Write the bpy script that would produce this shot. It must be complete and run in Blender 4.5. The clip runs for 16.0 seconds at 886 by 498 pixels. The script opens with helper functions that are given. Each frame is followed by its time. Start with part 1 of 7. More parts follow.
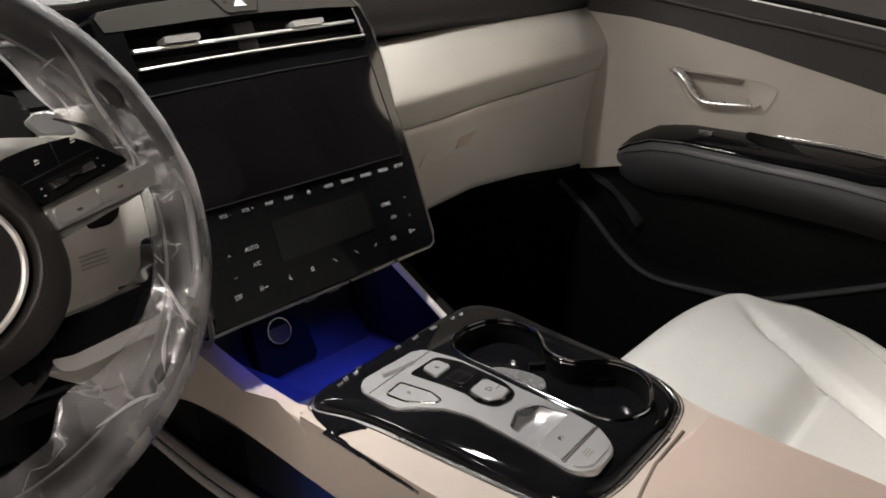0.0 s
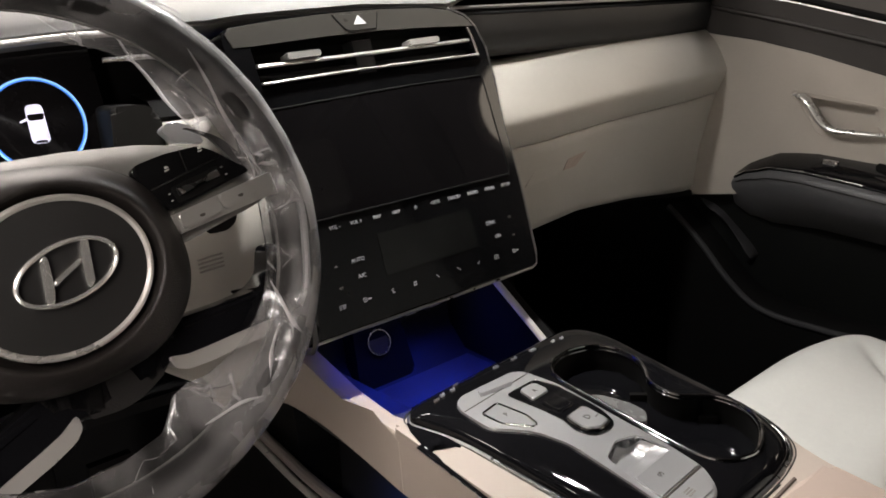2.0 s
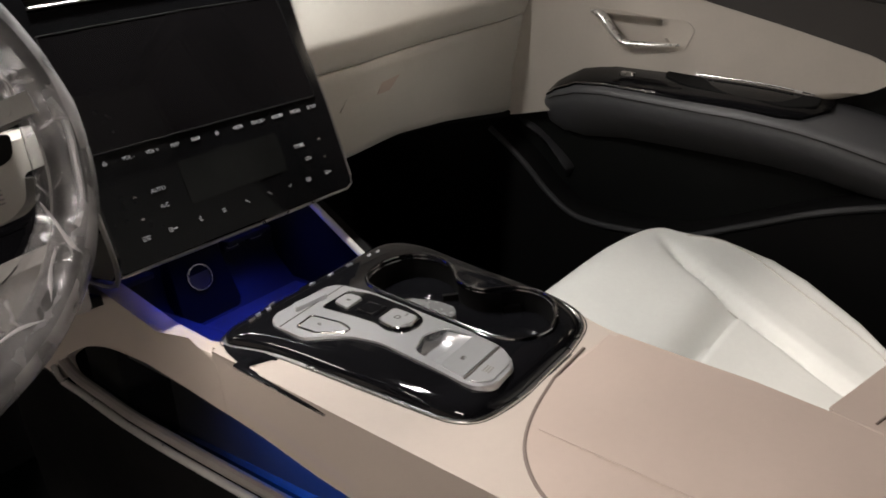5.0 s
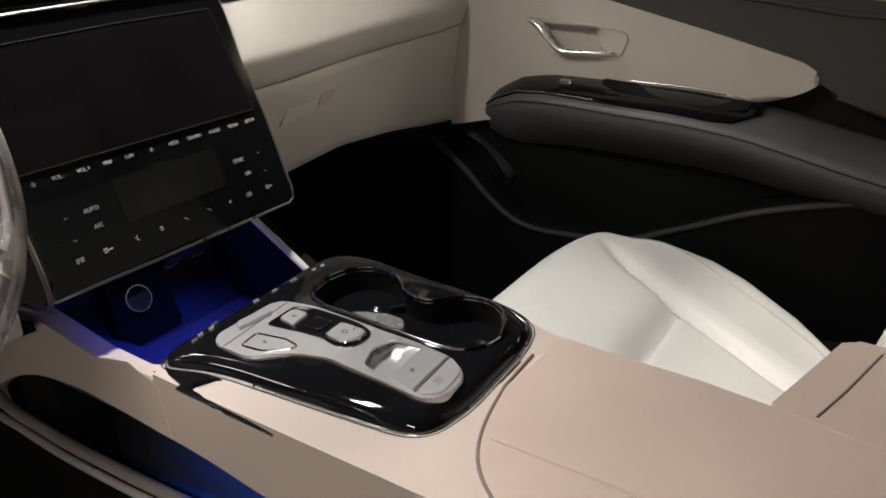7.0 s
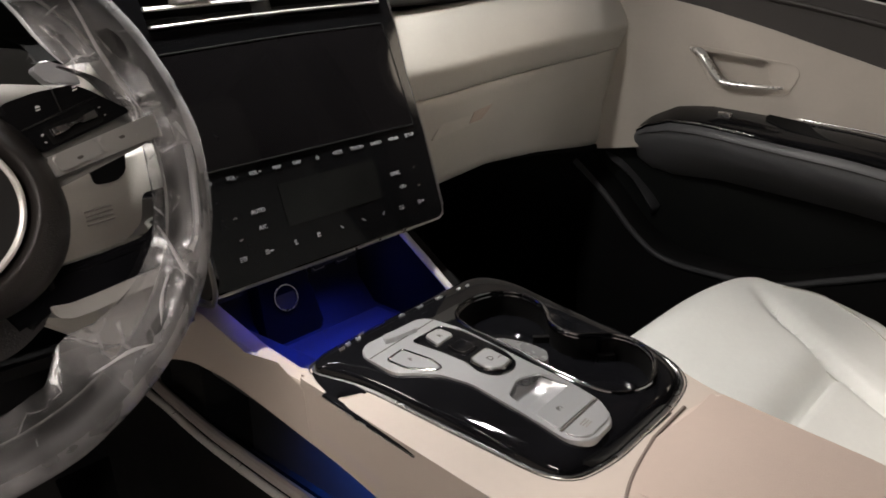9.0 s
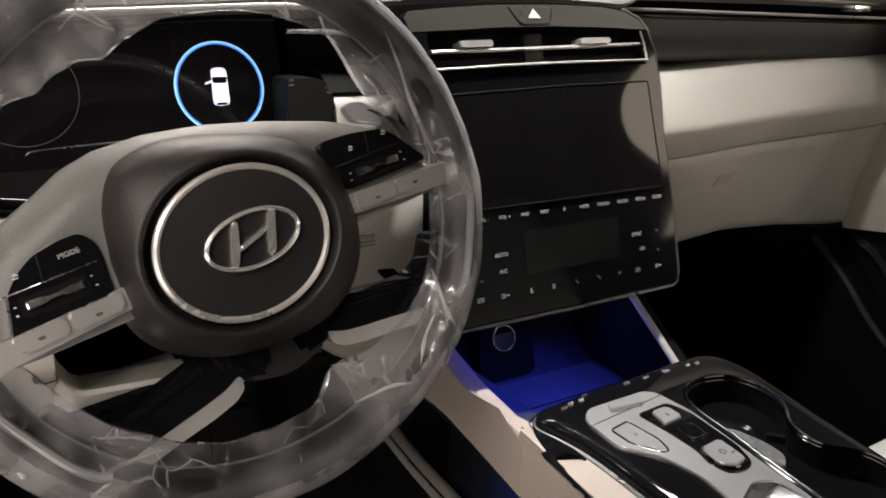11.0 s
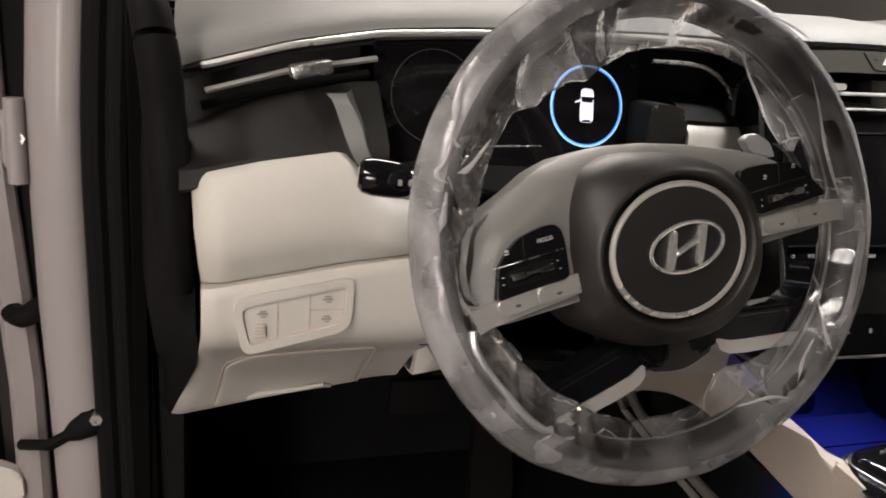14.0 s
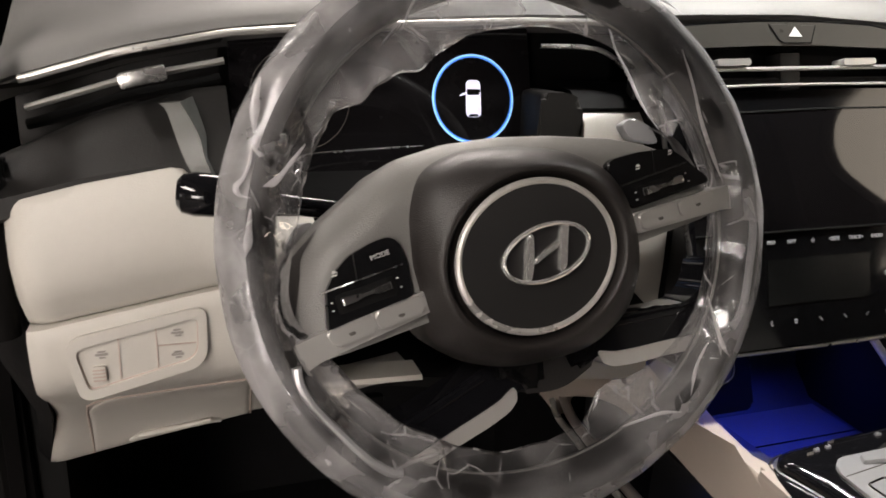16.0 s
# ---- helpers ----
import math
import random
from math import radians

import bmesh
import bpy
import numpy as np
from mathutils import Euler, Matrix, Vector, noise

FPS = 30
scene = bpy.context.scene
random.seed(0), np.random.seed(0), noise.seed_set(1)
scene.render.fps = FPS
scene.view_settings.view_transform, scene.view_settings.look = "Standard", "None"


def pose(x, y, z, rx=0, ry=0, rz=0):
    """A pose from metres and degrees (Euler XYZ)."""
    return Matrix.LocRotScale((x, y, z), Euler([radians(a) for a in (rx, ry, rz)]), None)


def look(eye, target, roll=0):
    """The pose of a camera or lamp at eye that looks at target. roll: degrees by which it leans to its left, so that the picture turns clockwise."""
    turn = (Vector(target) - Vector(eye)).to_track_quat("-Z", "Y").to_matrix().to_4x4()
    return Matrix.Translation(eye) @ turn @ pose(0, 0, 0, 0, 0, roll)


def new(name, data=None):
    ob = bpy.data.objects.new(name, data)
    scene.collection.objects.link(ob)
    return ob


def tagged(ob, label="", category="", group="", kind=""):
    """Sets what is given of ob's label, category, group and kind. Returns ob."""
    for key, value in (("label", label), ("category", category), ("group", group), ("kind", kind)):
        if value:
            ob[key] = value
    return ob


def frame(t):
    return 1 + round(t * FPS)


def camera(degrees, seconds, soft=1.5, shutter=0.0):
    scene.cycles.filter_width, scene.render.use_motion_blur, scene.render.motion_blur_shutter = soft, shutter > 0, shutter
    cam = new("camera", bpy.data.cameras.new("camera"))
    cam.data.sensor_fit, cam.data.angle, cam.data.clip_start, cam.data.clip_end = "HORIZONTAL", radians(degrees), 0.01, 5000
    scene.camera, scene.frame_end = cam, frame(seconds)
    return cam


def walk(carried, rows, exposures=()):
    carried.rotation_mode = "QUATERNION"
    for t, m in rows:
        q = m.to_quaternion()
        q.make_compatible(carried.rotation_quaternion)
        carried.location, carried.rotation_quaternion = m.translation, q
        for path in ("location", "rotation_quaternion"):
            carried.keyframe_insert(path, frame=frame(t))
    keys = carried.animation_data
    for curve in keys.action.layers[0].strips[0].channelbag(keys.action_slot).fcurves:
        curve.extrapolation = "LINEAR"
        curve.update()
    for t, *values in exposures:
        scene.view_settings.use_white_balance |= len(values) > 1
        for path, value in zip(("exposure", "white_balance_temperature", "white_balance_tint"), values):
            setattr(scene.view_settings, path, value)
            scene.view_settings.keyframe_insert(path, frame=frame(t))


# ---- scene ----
PIVOT = Matrix.Translation((0, 0, 1.02))
# The car stands a little nose-down against the datum in which its parts are drawn.
DATUM = PIVOT @ Matrix.Rotation(radians(-9.0), 4, "X") @ PIVOT.inverted()

cam = camera(60.68, 16.0, soft=1.7, shutter=0.25)
# seconds, eye in metres, yaw, pitch and roll in degrees
ROWS = [
    (0, -0.4490, -0.5894, 1.1814, -47.16, -17.67, -5.15),
    (0.5, -0.4478, -0.5892, 1.1814, -44.59, -16.57, -5.52),
    (1, -0.4484, -0.5908, 1.1830, -42.42, -15.53, -5.22),
    (1.5, -0.4501, -0.5873, 1.1824, -40.65, -15.33, -4.73),
    (2, -0.4501, -0.5849, 1.1823, -39.47, -15.72, -4.35),
    (2.5, -0.4509, -0.5896, 1.1800, -39.15, -16.58, -4.01),
    (3, -0.4465, -0.5994, 1.1743, -39.54, -17.59, -4.02),
    (3.5, -0.4418, -0.6055, 1.1687, -40.96, -18.66, -4.22),
    (4, -0.4412, -0.6206, 1.1578, -43.27, -19.54, -4.73),
    (4.5, -0.4379, -0.6276, 1.1549, -46.45, -20.20, -5.39),
    (5, -0.4361, -0.6373, 1.1525, -50.04, -20.59, -6.33),
    (5.2, -0.4342, -0.6382, 1.1485, -51.99, -20.65, -6.79),
    (5.725, -0.4324, -0.6430, 1.1462, -54.96, -20.84, -7.42),
    (6.25, -0.4321, -0.6427, 1.1475, -55.85, -20.76, -7.39),
    (6.775, -0.4325, -0.6382, 1.1506, -55.15, -20.48, -6.97),
    (7.3, -0.4331, -0.6307, 1.1536, -53.34, -20.08, -6.44),
    (7.5, -0.4334, -0.6277, 1.1553, -52.49, -19.96, -6.26),
    (8, -0.4339, -0.6192, 1.1566, -50.39, -19.49, -5.77),
    (8.2, -0.4353, -0.6151, 1.1579, -49.48, -19.32, -5.49),
    (8.725, -0.4391, -0.6041, 1.1621, -46.96, -18.90, -4.57),
    (9.25, -0.4467, -0.5914, 1.1693, -43.96, -18.51, -3.19),
    (9.775, -0.4561, -0.5786, 1.1773, -40.53, -18.05, -1.68),
    (10.3, -0.4654, -0.5676, 1.1836, -36.73, -17.42, -0.38),
    (10.5, -0.4664, -0.5597, 1.1867, -35.00, -17.22, 0.09),
    (11, -0.4768, -0.5548, 1.1899, -31.42, -16.42, 1.05),
    (11.5, -0.4876, -0.5448, 1.1917, -28.23, -16.05, 1.92),
    (12, -0.5079, -0.5414, 1.1982, -25.81, -15.97, 2.64),
    (12.5, -0.5281, -0.5319, 1.1973, -23.98, -16.03, 3.32),
    (13, -0.5466, -0.5262, 1.2035, -22.14, -15.94, 4.06),
    (13.5, -0.5978, -0.5314, 1.1964, -20.13, -15.92, 4.88),
    (14, -0.6439, -0.5487, 1.1916, -18.36, -15.93, 5.30),
    (14.5, -0.6784, -0.5838, 1.1810, -17.47, -15.97, 5.03),
    (15, -0.6256, -0.5697, 1.1838, -17.81, -16.00, 4.17),
    (15.5, -0.5802, -0.5476, 1.1888, -19.05, -15.93, 3.04),
    (16, -0.5457, -0.5184, 1.1900, -19.79, -15.83, 1.98),
]
walk(cam, [(t, DATUM @ pose(x, y, z, 90 + pitch, 0, yaw) @ pose(0, 0, 0, 0, 0, roll)) for t, x, y, z, yaw, pitch, roll in ROWS],
     exposures=[(0.0, 0.0), (3.0, 0.03), (5.0, 0.0), (8.0, 0.02), (10.5, 0.0), (12.5, 0.0), (16.0, 0.04)])

# ---- light: a closed garage with unseen ceiling lamps added, and the car's own blue ambient lamps ----
world = bpy.data.worlds.new("garage_dark")
scene.world = world
world.use_nodes = True
world.node_tree.nodes["Background"].inputs["Color"].default_value = (0.9, 0.93, 1.0, 1)
world.node_tree.nodes["Background"].inputs["Strength"].default_value = 0.02


def area_lamp(name, eye, target, size, size_y, watts, color=(1, 1, 1), spread=180):
    data = bpy.data.lights.new(name, "AREA")
    data.shape, data.size, data.size_y, data.energy, data.color = "RECTANGLE", size, size_y, watts, color
    data.spread = radians(spread)
    ob = new(name, data)
    ob.matrix_world = look(eye, target)
    return ob


# Unseen lamps, placed and weighted to brighten the dash, console and knee panel.
ADDED_LAMPS = [
    # x, y, length along x, length along y, watts
    (-1.9, -1.6, 0.35, 1.5, 72),
    (-1.9, 1.6, 0.35, 1.5, 36),
    (0.2, 2.6, 1.5, 0.35, 142),
    (2.3, -0.6, 0.35, 1.5, 8),
]
for lx, ly, sx, sy, watts in ADDED_LAMPS:
    area_lamp("added_lamp_light", (lx, ly, 3.02), (lx, ly, 0), sx, sy, watts, (1.0, 0.90, 0.825))
BLUE = (0.02, 0.05, 1.0)
# lamps added behind and beside the open door, for windows that are not seen
area_lamp("added_window_light", (-4.30, -2.9, 1.65), (-0.5, 0.0, 0.9), 1.7, 1.1, 12, (1.0, 0.89, 0.835))
area_lamp("added_window_light", (-2.55, -4.70, 1.65), (-0.5, 0.0, 0.9), 1.3, 1.1, 100, (1.0, 0.89, 0.835))
# the roof console's reading lamps, on because a door is open
for lx, watts in ((-0.07, 2.1), (0.07, 2.1)):
    area_lamp("reading_lamp_light", DATUM @ Vector((lx, 0.0, 1.552)), DATUM @ Vector((lx * 1.5, -0.06, 0.8)), 0.06, 0.04, watts, (1.0, 0.97, 0.93), 140)

# ---- helpers of this scene ----
def thing(name, base, label, category, group="", kind=""):
    ob = new(name)
    ob.empty_display_size = 0.05
    ob.matrix_basis = Matrix.Translation(base)
    return tagged(ob, label, category, group, kind)


def finish(bm, name, material, m=None, smooth=35):
    bmesh.ops.recalc_face_normals(bm, faces=bm.faces)
    if m is not None:
        bm.transform(m)
    me = bpy.data.meshes.new(name)
    bm.to_mesh(me)
    bm.free()
    me.materials.append(material)
    if smooth:
        me.shade_smooth()
        me.set_sharp_from_angle(angle=radians(smooth))
        for face in me.polygons:
            if len(face.vertices) > 4:
                face.use_smooth = False
    return me


def part(name, bm, material, parent, label="", m=DATUM, smooth=35, kind=""):
    ob = new(name, finish(bm, name, material, m, smooth))
    ob.parent = parent
    if parent.type == "EMPTY":
        ob.matrix_parent_inverse = parent.matrix_basis.inverted()
    return tagged(ob, label, kind=kind)


def solo(name, bm, material, label, category, kind="", m=DATUM, smooth=35, group=""):
    ob = new(name, finish(bm, name, material, m, smooth))
    return tagged(ob, label, category, group, kind)


def at(p):
    """A place given in the car's datum."""
    return DATUM @ Vector(p)


def box(lo, hi, bevel=0.003, seg=2):
    bm = bmesh.new()
    bmesh.ops.create_cube(bm, size=1)
    for v in bm.verts:
        v.co = Vector([lo[i] + (v.co[i] + 0.5) * (hi[i] - lo[i]) for i in range(3)])
    if bevel:
        bmesh.ops.bevel(bm, geom=bm.edges[:], offset=bevel, segments=seg, affect="EDGES", profile=0.6)
    return bm


def rounded(points, radius, steps=5):
    """A closed 2D outline with its corners rounded. radius: one for all, or one a corner."""
    out, n = [], len(points)
    for i, p in enumerate(points):
        r = radius[i] if isinstance(radius, (list, tuple)) else radius
        p, a, b = Vector(p), Vector(points[i - 1]), Vector(points[(i + 1) % n])
        if r <= 0:
            out.append(p)
            continue
        da, db = (a - p), (b - p)
        r1, r2 = min(r, da.length * 0.49), min(r, db.length * 0.49)
        s, e = p + da.normalized() * r1, p + db.normalized() * r2
        for k in range(steps + 1):
            t = k / steps
            out.append((1 - t) ** 2 * s + 2 * t * (1 - t) * p + t * t * e)
    return out


def prism(outline, low, high, place, bevel=0.0015, seg=2):
    """A solid with the given 2D outline between two heights; place(a, b, h) gives the 3D place."""
    bm = bmesh.new()
    bottom = [bm.verts.new(place(p[0], p[1], low)) for p in outline]
    top = [bm.verts.new(place(p[0], p[1], high)) for p in outline]
    bm.faces.new(bottom[::-1])
    cap = bm.faces.new(top)
    n = len(outline)
    for i in range(n):
        bm.faces.new((bottom[i], bottom[(i + 1) % n], top[(i + 1) % n], top[i]))
    if bevel:
        bmesh.ops.bevel(bm, geom=list(cap.edges), offset=bevel, segments=seg, affect="EDGES", profile=0.6)
    return bm


def ring_plate(outer, inner, low, high, place):
    """A frame: outer and inner outlines with the same number of points."""
    bm = bmesh.new()
    n = len(outer)
    rings = [[bm.verts.new(place(p[0], p[1], h)) for p in o] for o, h in ((outer, low), (outer, high), (inner, high), (inner, low))]
    for a in range(4):
        for i in range(n):
            j = (i + 1) % n
            bm.faces.new((rings[a][i], rings[a][j], rings[(a + 1) % 4][j], rings[(a + 1) % 4][i]))
    return bm


def circle(cx, cy, rx, ry=None, n=40, start=0.0):
    ry = rx if ry is None else ry
    return [(cx + rx * math.cos(start + 2 * math.pi * i / n), cy + ry * math.sin(start + 2 * math.pi * i / n)) for i in range(n)]


def spline(points, n):
    """n places along a smooth curve through the points (Catmull-Rom)."""
    p = [Vector(q) for q in points]
    p = [2 * p[0] - p[1]] + p + [2 * p[-1] - p[-2]]
    out = []
    for k in range(n):
        u = k / (n - 1) * (len(p) - 3)
        i = min(int(u), len(p) - 4)
        t = u - i
        a, b, c, d = p[i : i + 4]
        out.append(0.5 * ((2 * b) + (c - a) * t + (2 * a - 5 * b + 4 * c - d) * t * t + (3 * b - a - 3 * c + d) * t**3))
    return out


def along(table, x):
    """Linear interpolation in a table of (x, value) rows."""
    return float(np.interp(x, [r[0] for r in table], [r[1] for r in table]))


def sheet(rows, closed_u=False, closed_v=False, thick=None):
    """A surface through rows of places; thick: a vector by which a second skin is set off."""
    bm = bmesh.new()
    grid = [[bm.verts.new(p) for p in row] for row in rows]
    nr, nc = len(grid), len(grid[0])
    for i in range(nr if closed_u else nr - 1):
        for j in range(nc if closed_v else nc - 1):
            a, b, c, d = grid[i][j], grid[i][(j + 1) % nc], grid[(i + 1) % nr][(j + 1) % nc], grid[(i + 1) % nr][j]
            try:
                bm.faces.new((a, b, c, d))
            except ValueError:
                pass
    if thick is not None:
        made = bmesh.ops.extrude_face_region(bm, geom=bm.faces[:])
        keep = [g for g in made["geom"] if isinstance(g, bmesh.types.BMVert)]
        bmesh.ops.translate(bm, verts=keep, vec=Vector(thick))
    return bm


def tube(path, radius, sides=10, closed=False, flat=1.0, up=(0, 0, 1)):
    """A bar along a path; radius: one, or one a place; flat: its width over its height."""
    p = [Vector(q) for q in path]
    n = len(p)
    rows = []
    for i in range(n):
        a = p[i - 1] if (closed or i) else p[0]
        b = p[(i + 1) % n] if (closed or i < n - 1) else p[-1]
        d = (b - a).normalized()
        side = d.cross(Vector(up) if abs(d.dot(Vector(up).normalized())) < 0.9 else Vector((0, 1, 0)))
        side = side.normalized() if side.length > 1e-6 else Vector((1, 0, 0))
        above = side.cross(d).normalized()
        r = radius[i] if isinstance(radius, (list, tuple)) else radius
        rows.append([p[i] + side * r * flat * math.cos(2 * math.pi * k / sides) + above * r * math.sin(2 * math.pi * k / sides) for k in range(sides)])
    bm = sheet(rows, closed_u=closed, closed_v=True)
    if not closed:
        bm.verts.ensure_lookup_table()
        bm.faces.new(bm.verts[:sides][::-1])
        bm.faces.new(bm.verts[-sides:])
    return bm


def merge(*bms):
    """Joins meshes of one part."""
    first = bms[0]
    for other in bms[1:]:
        me = bpy.data.meshes.new("joined")
        other.to_mesh(me)
        other.free()
        first.from_mesh(me)
        bpy.data.meshes.remove(me)
    return first


def lettering(text, size, place, material, parent, name="lettering", depth=0.0003, width=1.0):
    """Writing as a thin mesh; place(a, b, h) maps its plane."""
    curve = bpy.data.curves.new(name, "FONT")
    curve.body, curve.size, curve.align_x, curve.align_y, curve.resolution_u = text, size, "CENTER", "CENTER", 2
    curve.extrude = depth
    temp = bpy.data.objects.new(name, curve)
    me = bpy.data.meshes.new_from_object(temp)
    bpy.data.objects.remove(temp)
    bpy.data.curves.remove(curve)
    for v in me.vertices:
        v.co = DATUM @ Vector(place(v.co.x * width, v.co.y, v.co.z))
    me.name = name
    me.materials.clear()
    me.materials.append(material)
    ob = new(name, me)
    ob.parent = parent
    if parent.type == "EMPTY":
        ob.matrix_parent_inverse = parent.matrix_basis.inverted()
    return ob


def cut(bm, *cutters):
    """bm with the cutters' solids taken out of it."""
    bmesh.ops.recalc_face_normals(bm, faces=bm.faces)
    me = bpy.data.meshes.new("body")
    bm.to_mesh(me)
    bm.free()
    body = new("body", me)
    tools = []
    for c in cutters:
        bmesh.ops.recalc_face_normals(c, faces=c.faces)
        mc = bpy.data.meshes.new("tool")
        c.to_mesh(mc)
        c.free()
        tools.append(new("tool", mc))
        mod = body.modifiers.new("cut", "BOOLEAN")
        mod.object, mod.operation, mod.solver = tools[-1], "DIFFERENCE", "EXACT"
    bpy.context.view_layer.update()
    got = bpy.data.meshes.new_from_object(body.evaluated_get(bpy.context.evaluated_depsgraph_get()))
    out = bmesh.new()
    out.from_mesh(got)
    for ob in (body, *tools):
        data = ob.data
        bpy.data.objects.remove(ob)
        bpy.data.meshes.remove(data)
    bpy.data.meshes.remove(got)
    return out


def xz(y0):
    """A plane that faces the driver at the depth y0: heights grow towards the driver."""
    return lambda a, b, h: (a, y0 - h, b)


def yz(x0):
    """A plane on the passenger's door: heights grow towards the cabin."""
    return lambda a, b, h: (x0 - h, a, b)
# ---- materials ----
def mat(name, color, rough=0.5, metal=0.0, var=0.10, scale=12.0, grain=0.0, grain_scale=900.0, coat=0.0, cells=False, spec=0.5, wear=0.12, rough_var=0.1):
    """A painted, moulded or covered surface: colour shifts in broad patches and fine grain, uneven gloss, fine relief."""
    m = bpy.data.materials.new(name)
    m.use_nodes = True
    nt = m.node_tree
    b = nt.nodes["Principled BSDF"]
    b.inputs["Metallic"].default_value = metal
    b.inputs["Specular IOR Level"].default_value = spec
    b.inputs["Coat Weight"].default_value = coat
    b.inputs["Coat Roughness"].default_value = 0.04
    co = nt.nodes.new("ShaderNodeTexCoord")
    broad = nt.nodes.new("ShaderNodeTexNoise")
    broad.inputs["Scale"].default_value, broad.inputs["Detail"].default_value = scale, 6
    fine = nt.nodes.new("ShaderNodeTexNoise")
    fine.inputs["Scale"].default_value, fine.inputs["Detail"].default_value = scale * 14, 3
    nt.links.new(co.outputs["Object"], broad.inputs["Vector"])
    nt.links.new(co.outputs["Object"], fine.inputs["Vector"])
    add = nt.nodes.new("ShaderNodeMath")
    add.operation = "MULTIPLY_ADD"
    add.inputs[1].default_value = 0.35
    nt.links.new(fine.outputs["Fac"], add.inputs[0])
    nt.links.new(broad.outputs["Fac"], add.inputs[2])
    ramp = nt.nodes.new("ShaderNodeMapRange")
    ramp.inputs["From Min"].default_value, ramp.inputs["From Max"].default_value = 0.4, 0.95
    nt.links.new(add.outputs[0], ramp.inputs["Value"])
    mix = nt.nodes.new("ShaderNodeMix")
    mix.data_type = "RGBA"
    mix.inputs["A"].default_value = (*[c * (1 - var) for c in color], 1)
    mix.inputs["B"].default_value = (*[min(1, c * (1 + var)) for c in color], 1)
    nt.links.new(ramp.outputs["Result"], mix.inputs["Factor"])
    nt.links.new(mix.outputs["Result"], b.inputs["Base Color"])
    gloss = nt.nodes.new("ShaderNodeMapRange")
    gloss.inputs["To Min"].default_value, gloss.inputs["To Max"].default_value = max(0.02, rough - rough_var * 0.6), min(1, rough + rough_var)
    nt.links.new(ramp.outputs["Result"], gloss.inputs["Value"])
    nt.links.new(gloss.outputs["Result"], b.inputs["Roughness"])
    if grain:
        if cells:
            tex = nt.nodes.new("ShaderNodeTexVoronoi")
            tex.feature = "SMOOTH_F1"
            out = tex.outputs["Distance"]
        else:
            tex = nt.nodes.new("ShaderNodeTexNoise")
            tex.inputs["Detail"].default_value = 4
            out = tex.outputs["Fac"]
        tex.inputs["Scale"].default_value = grain_scale
        nt.links.new(co.outputs["Object"], tex.inputs["Vector"])
        bump = nt.nodes.new("ShaderNodeBump")
        bump.inputs["Strength"].default_value, bump.inputs["Distance"].default_value = grain, 0.0006
        nt.links.new(out, bump.inputs["Height"])
        nt.links.new(bump.outputs["Normal"], b.inputs["Normal"])
    return m


def glow(name, color, strength):
    m = bpy.data.materials.new(name)
    m.use_nodes = True
    b = m.node_tree.nodes["Principled BSDF"]
    b.inputs["Base Color"].default_value = (*color, 1)
    b.inputs["Emission Color"].default_value = (*color, 1)
    b.inputs["Emission Strength"].default_value = strength
    b.inputs["Roughness"].default_value = 0.3
    return m


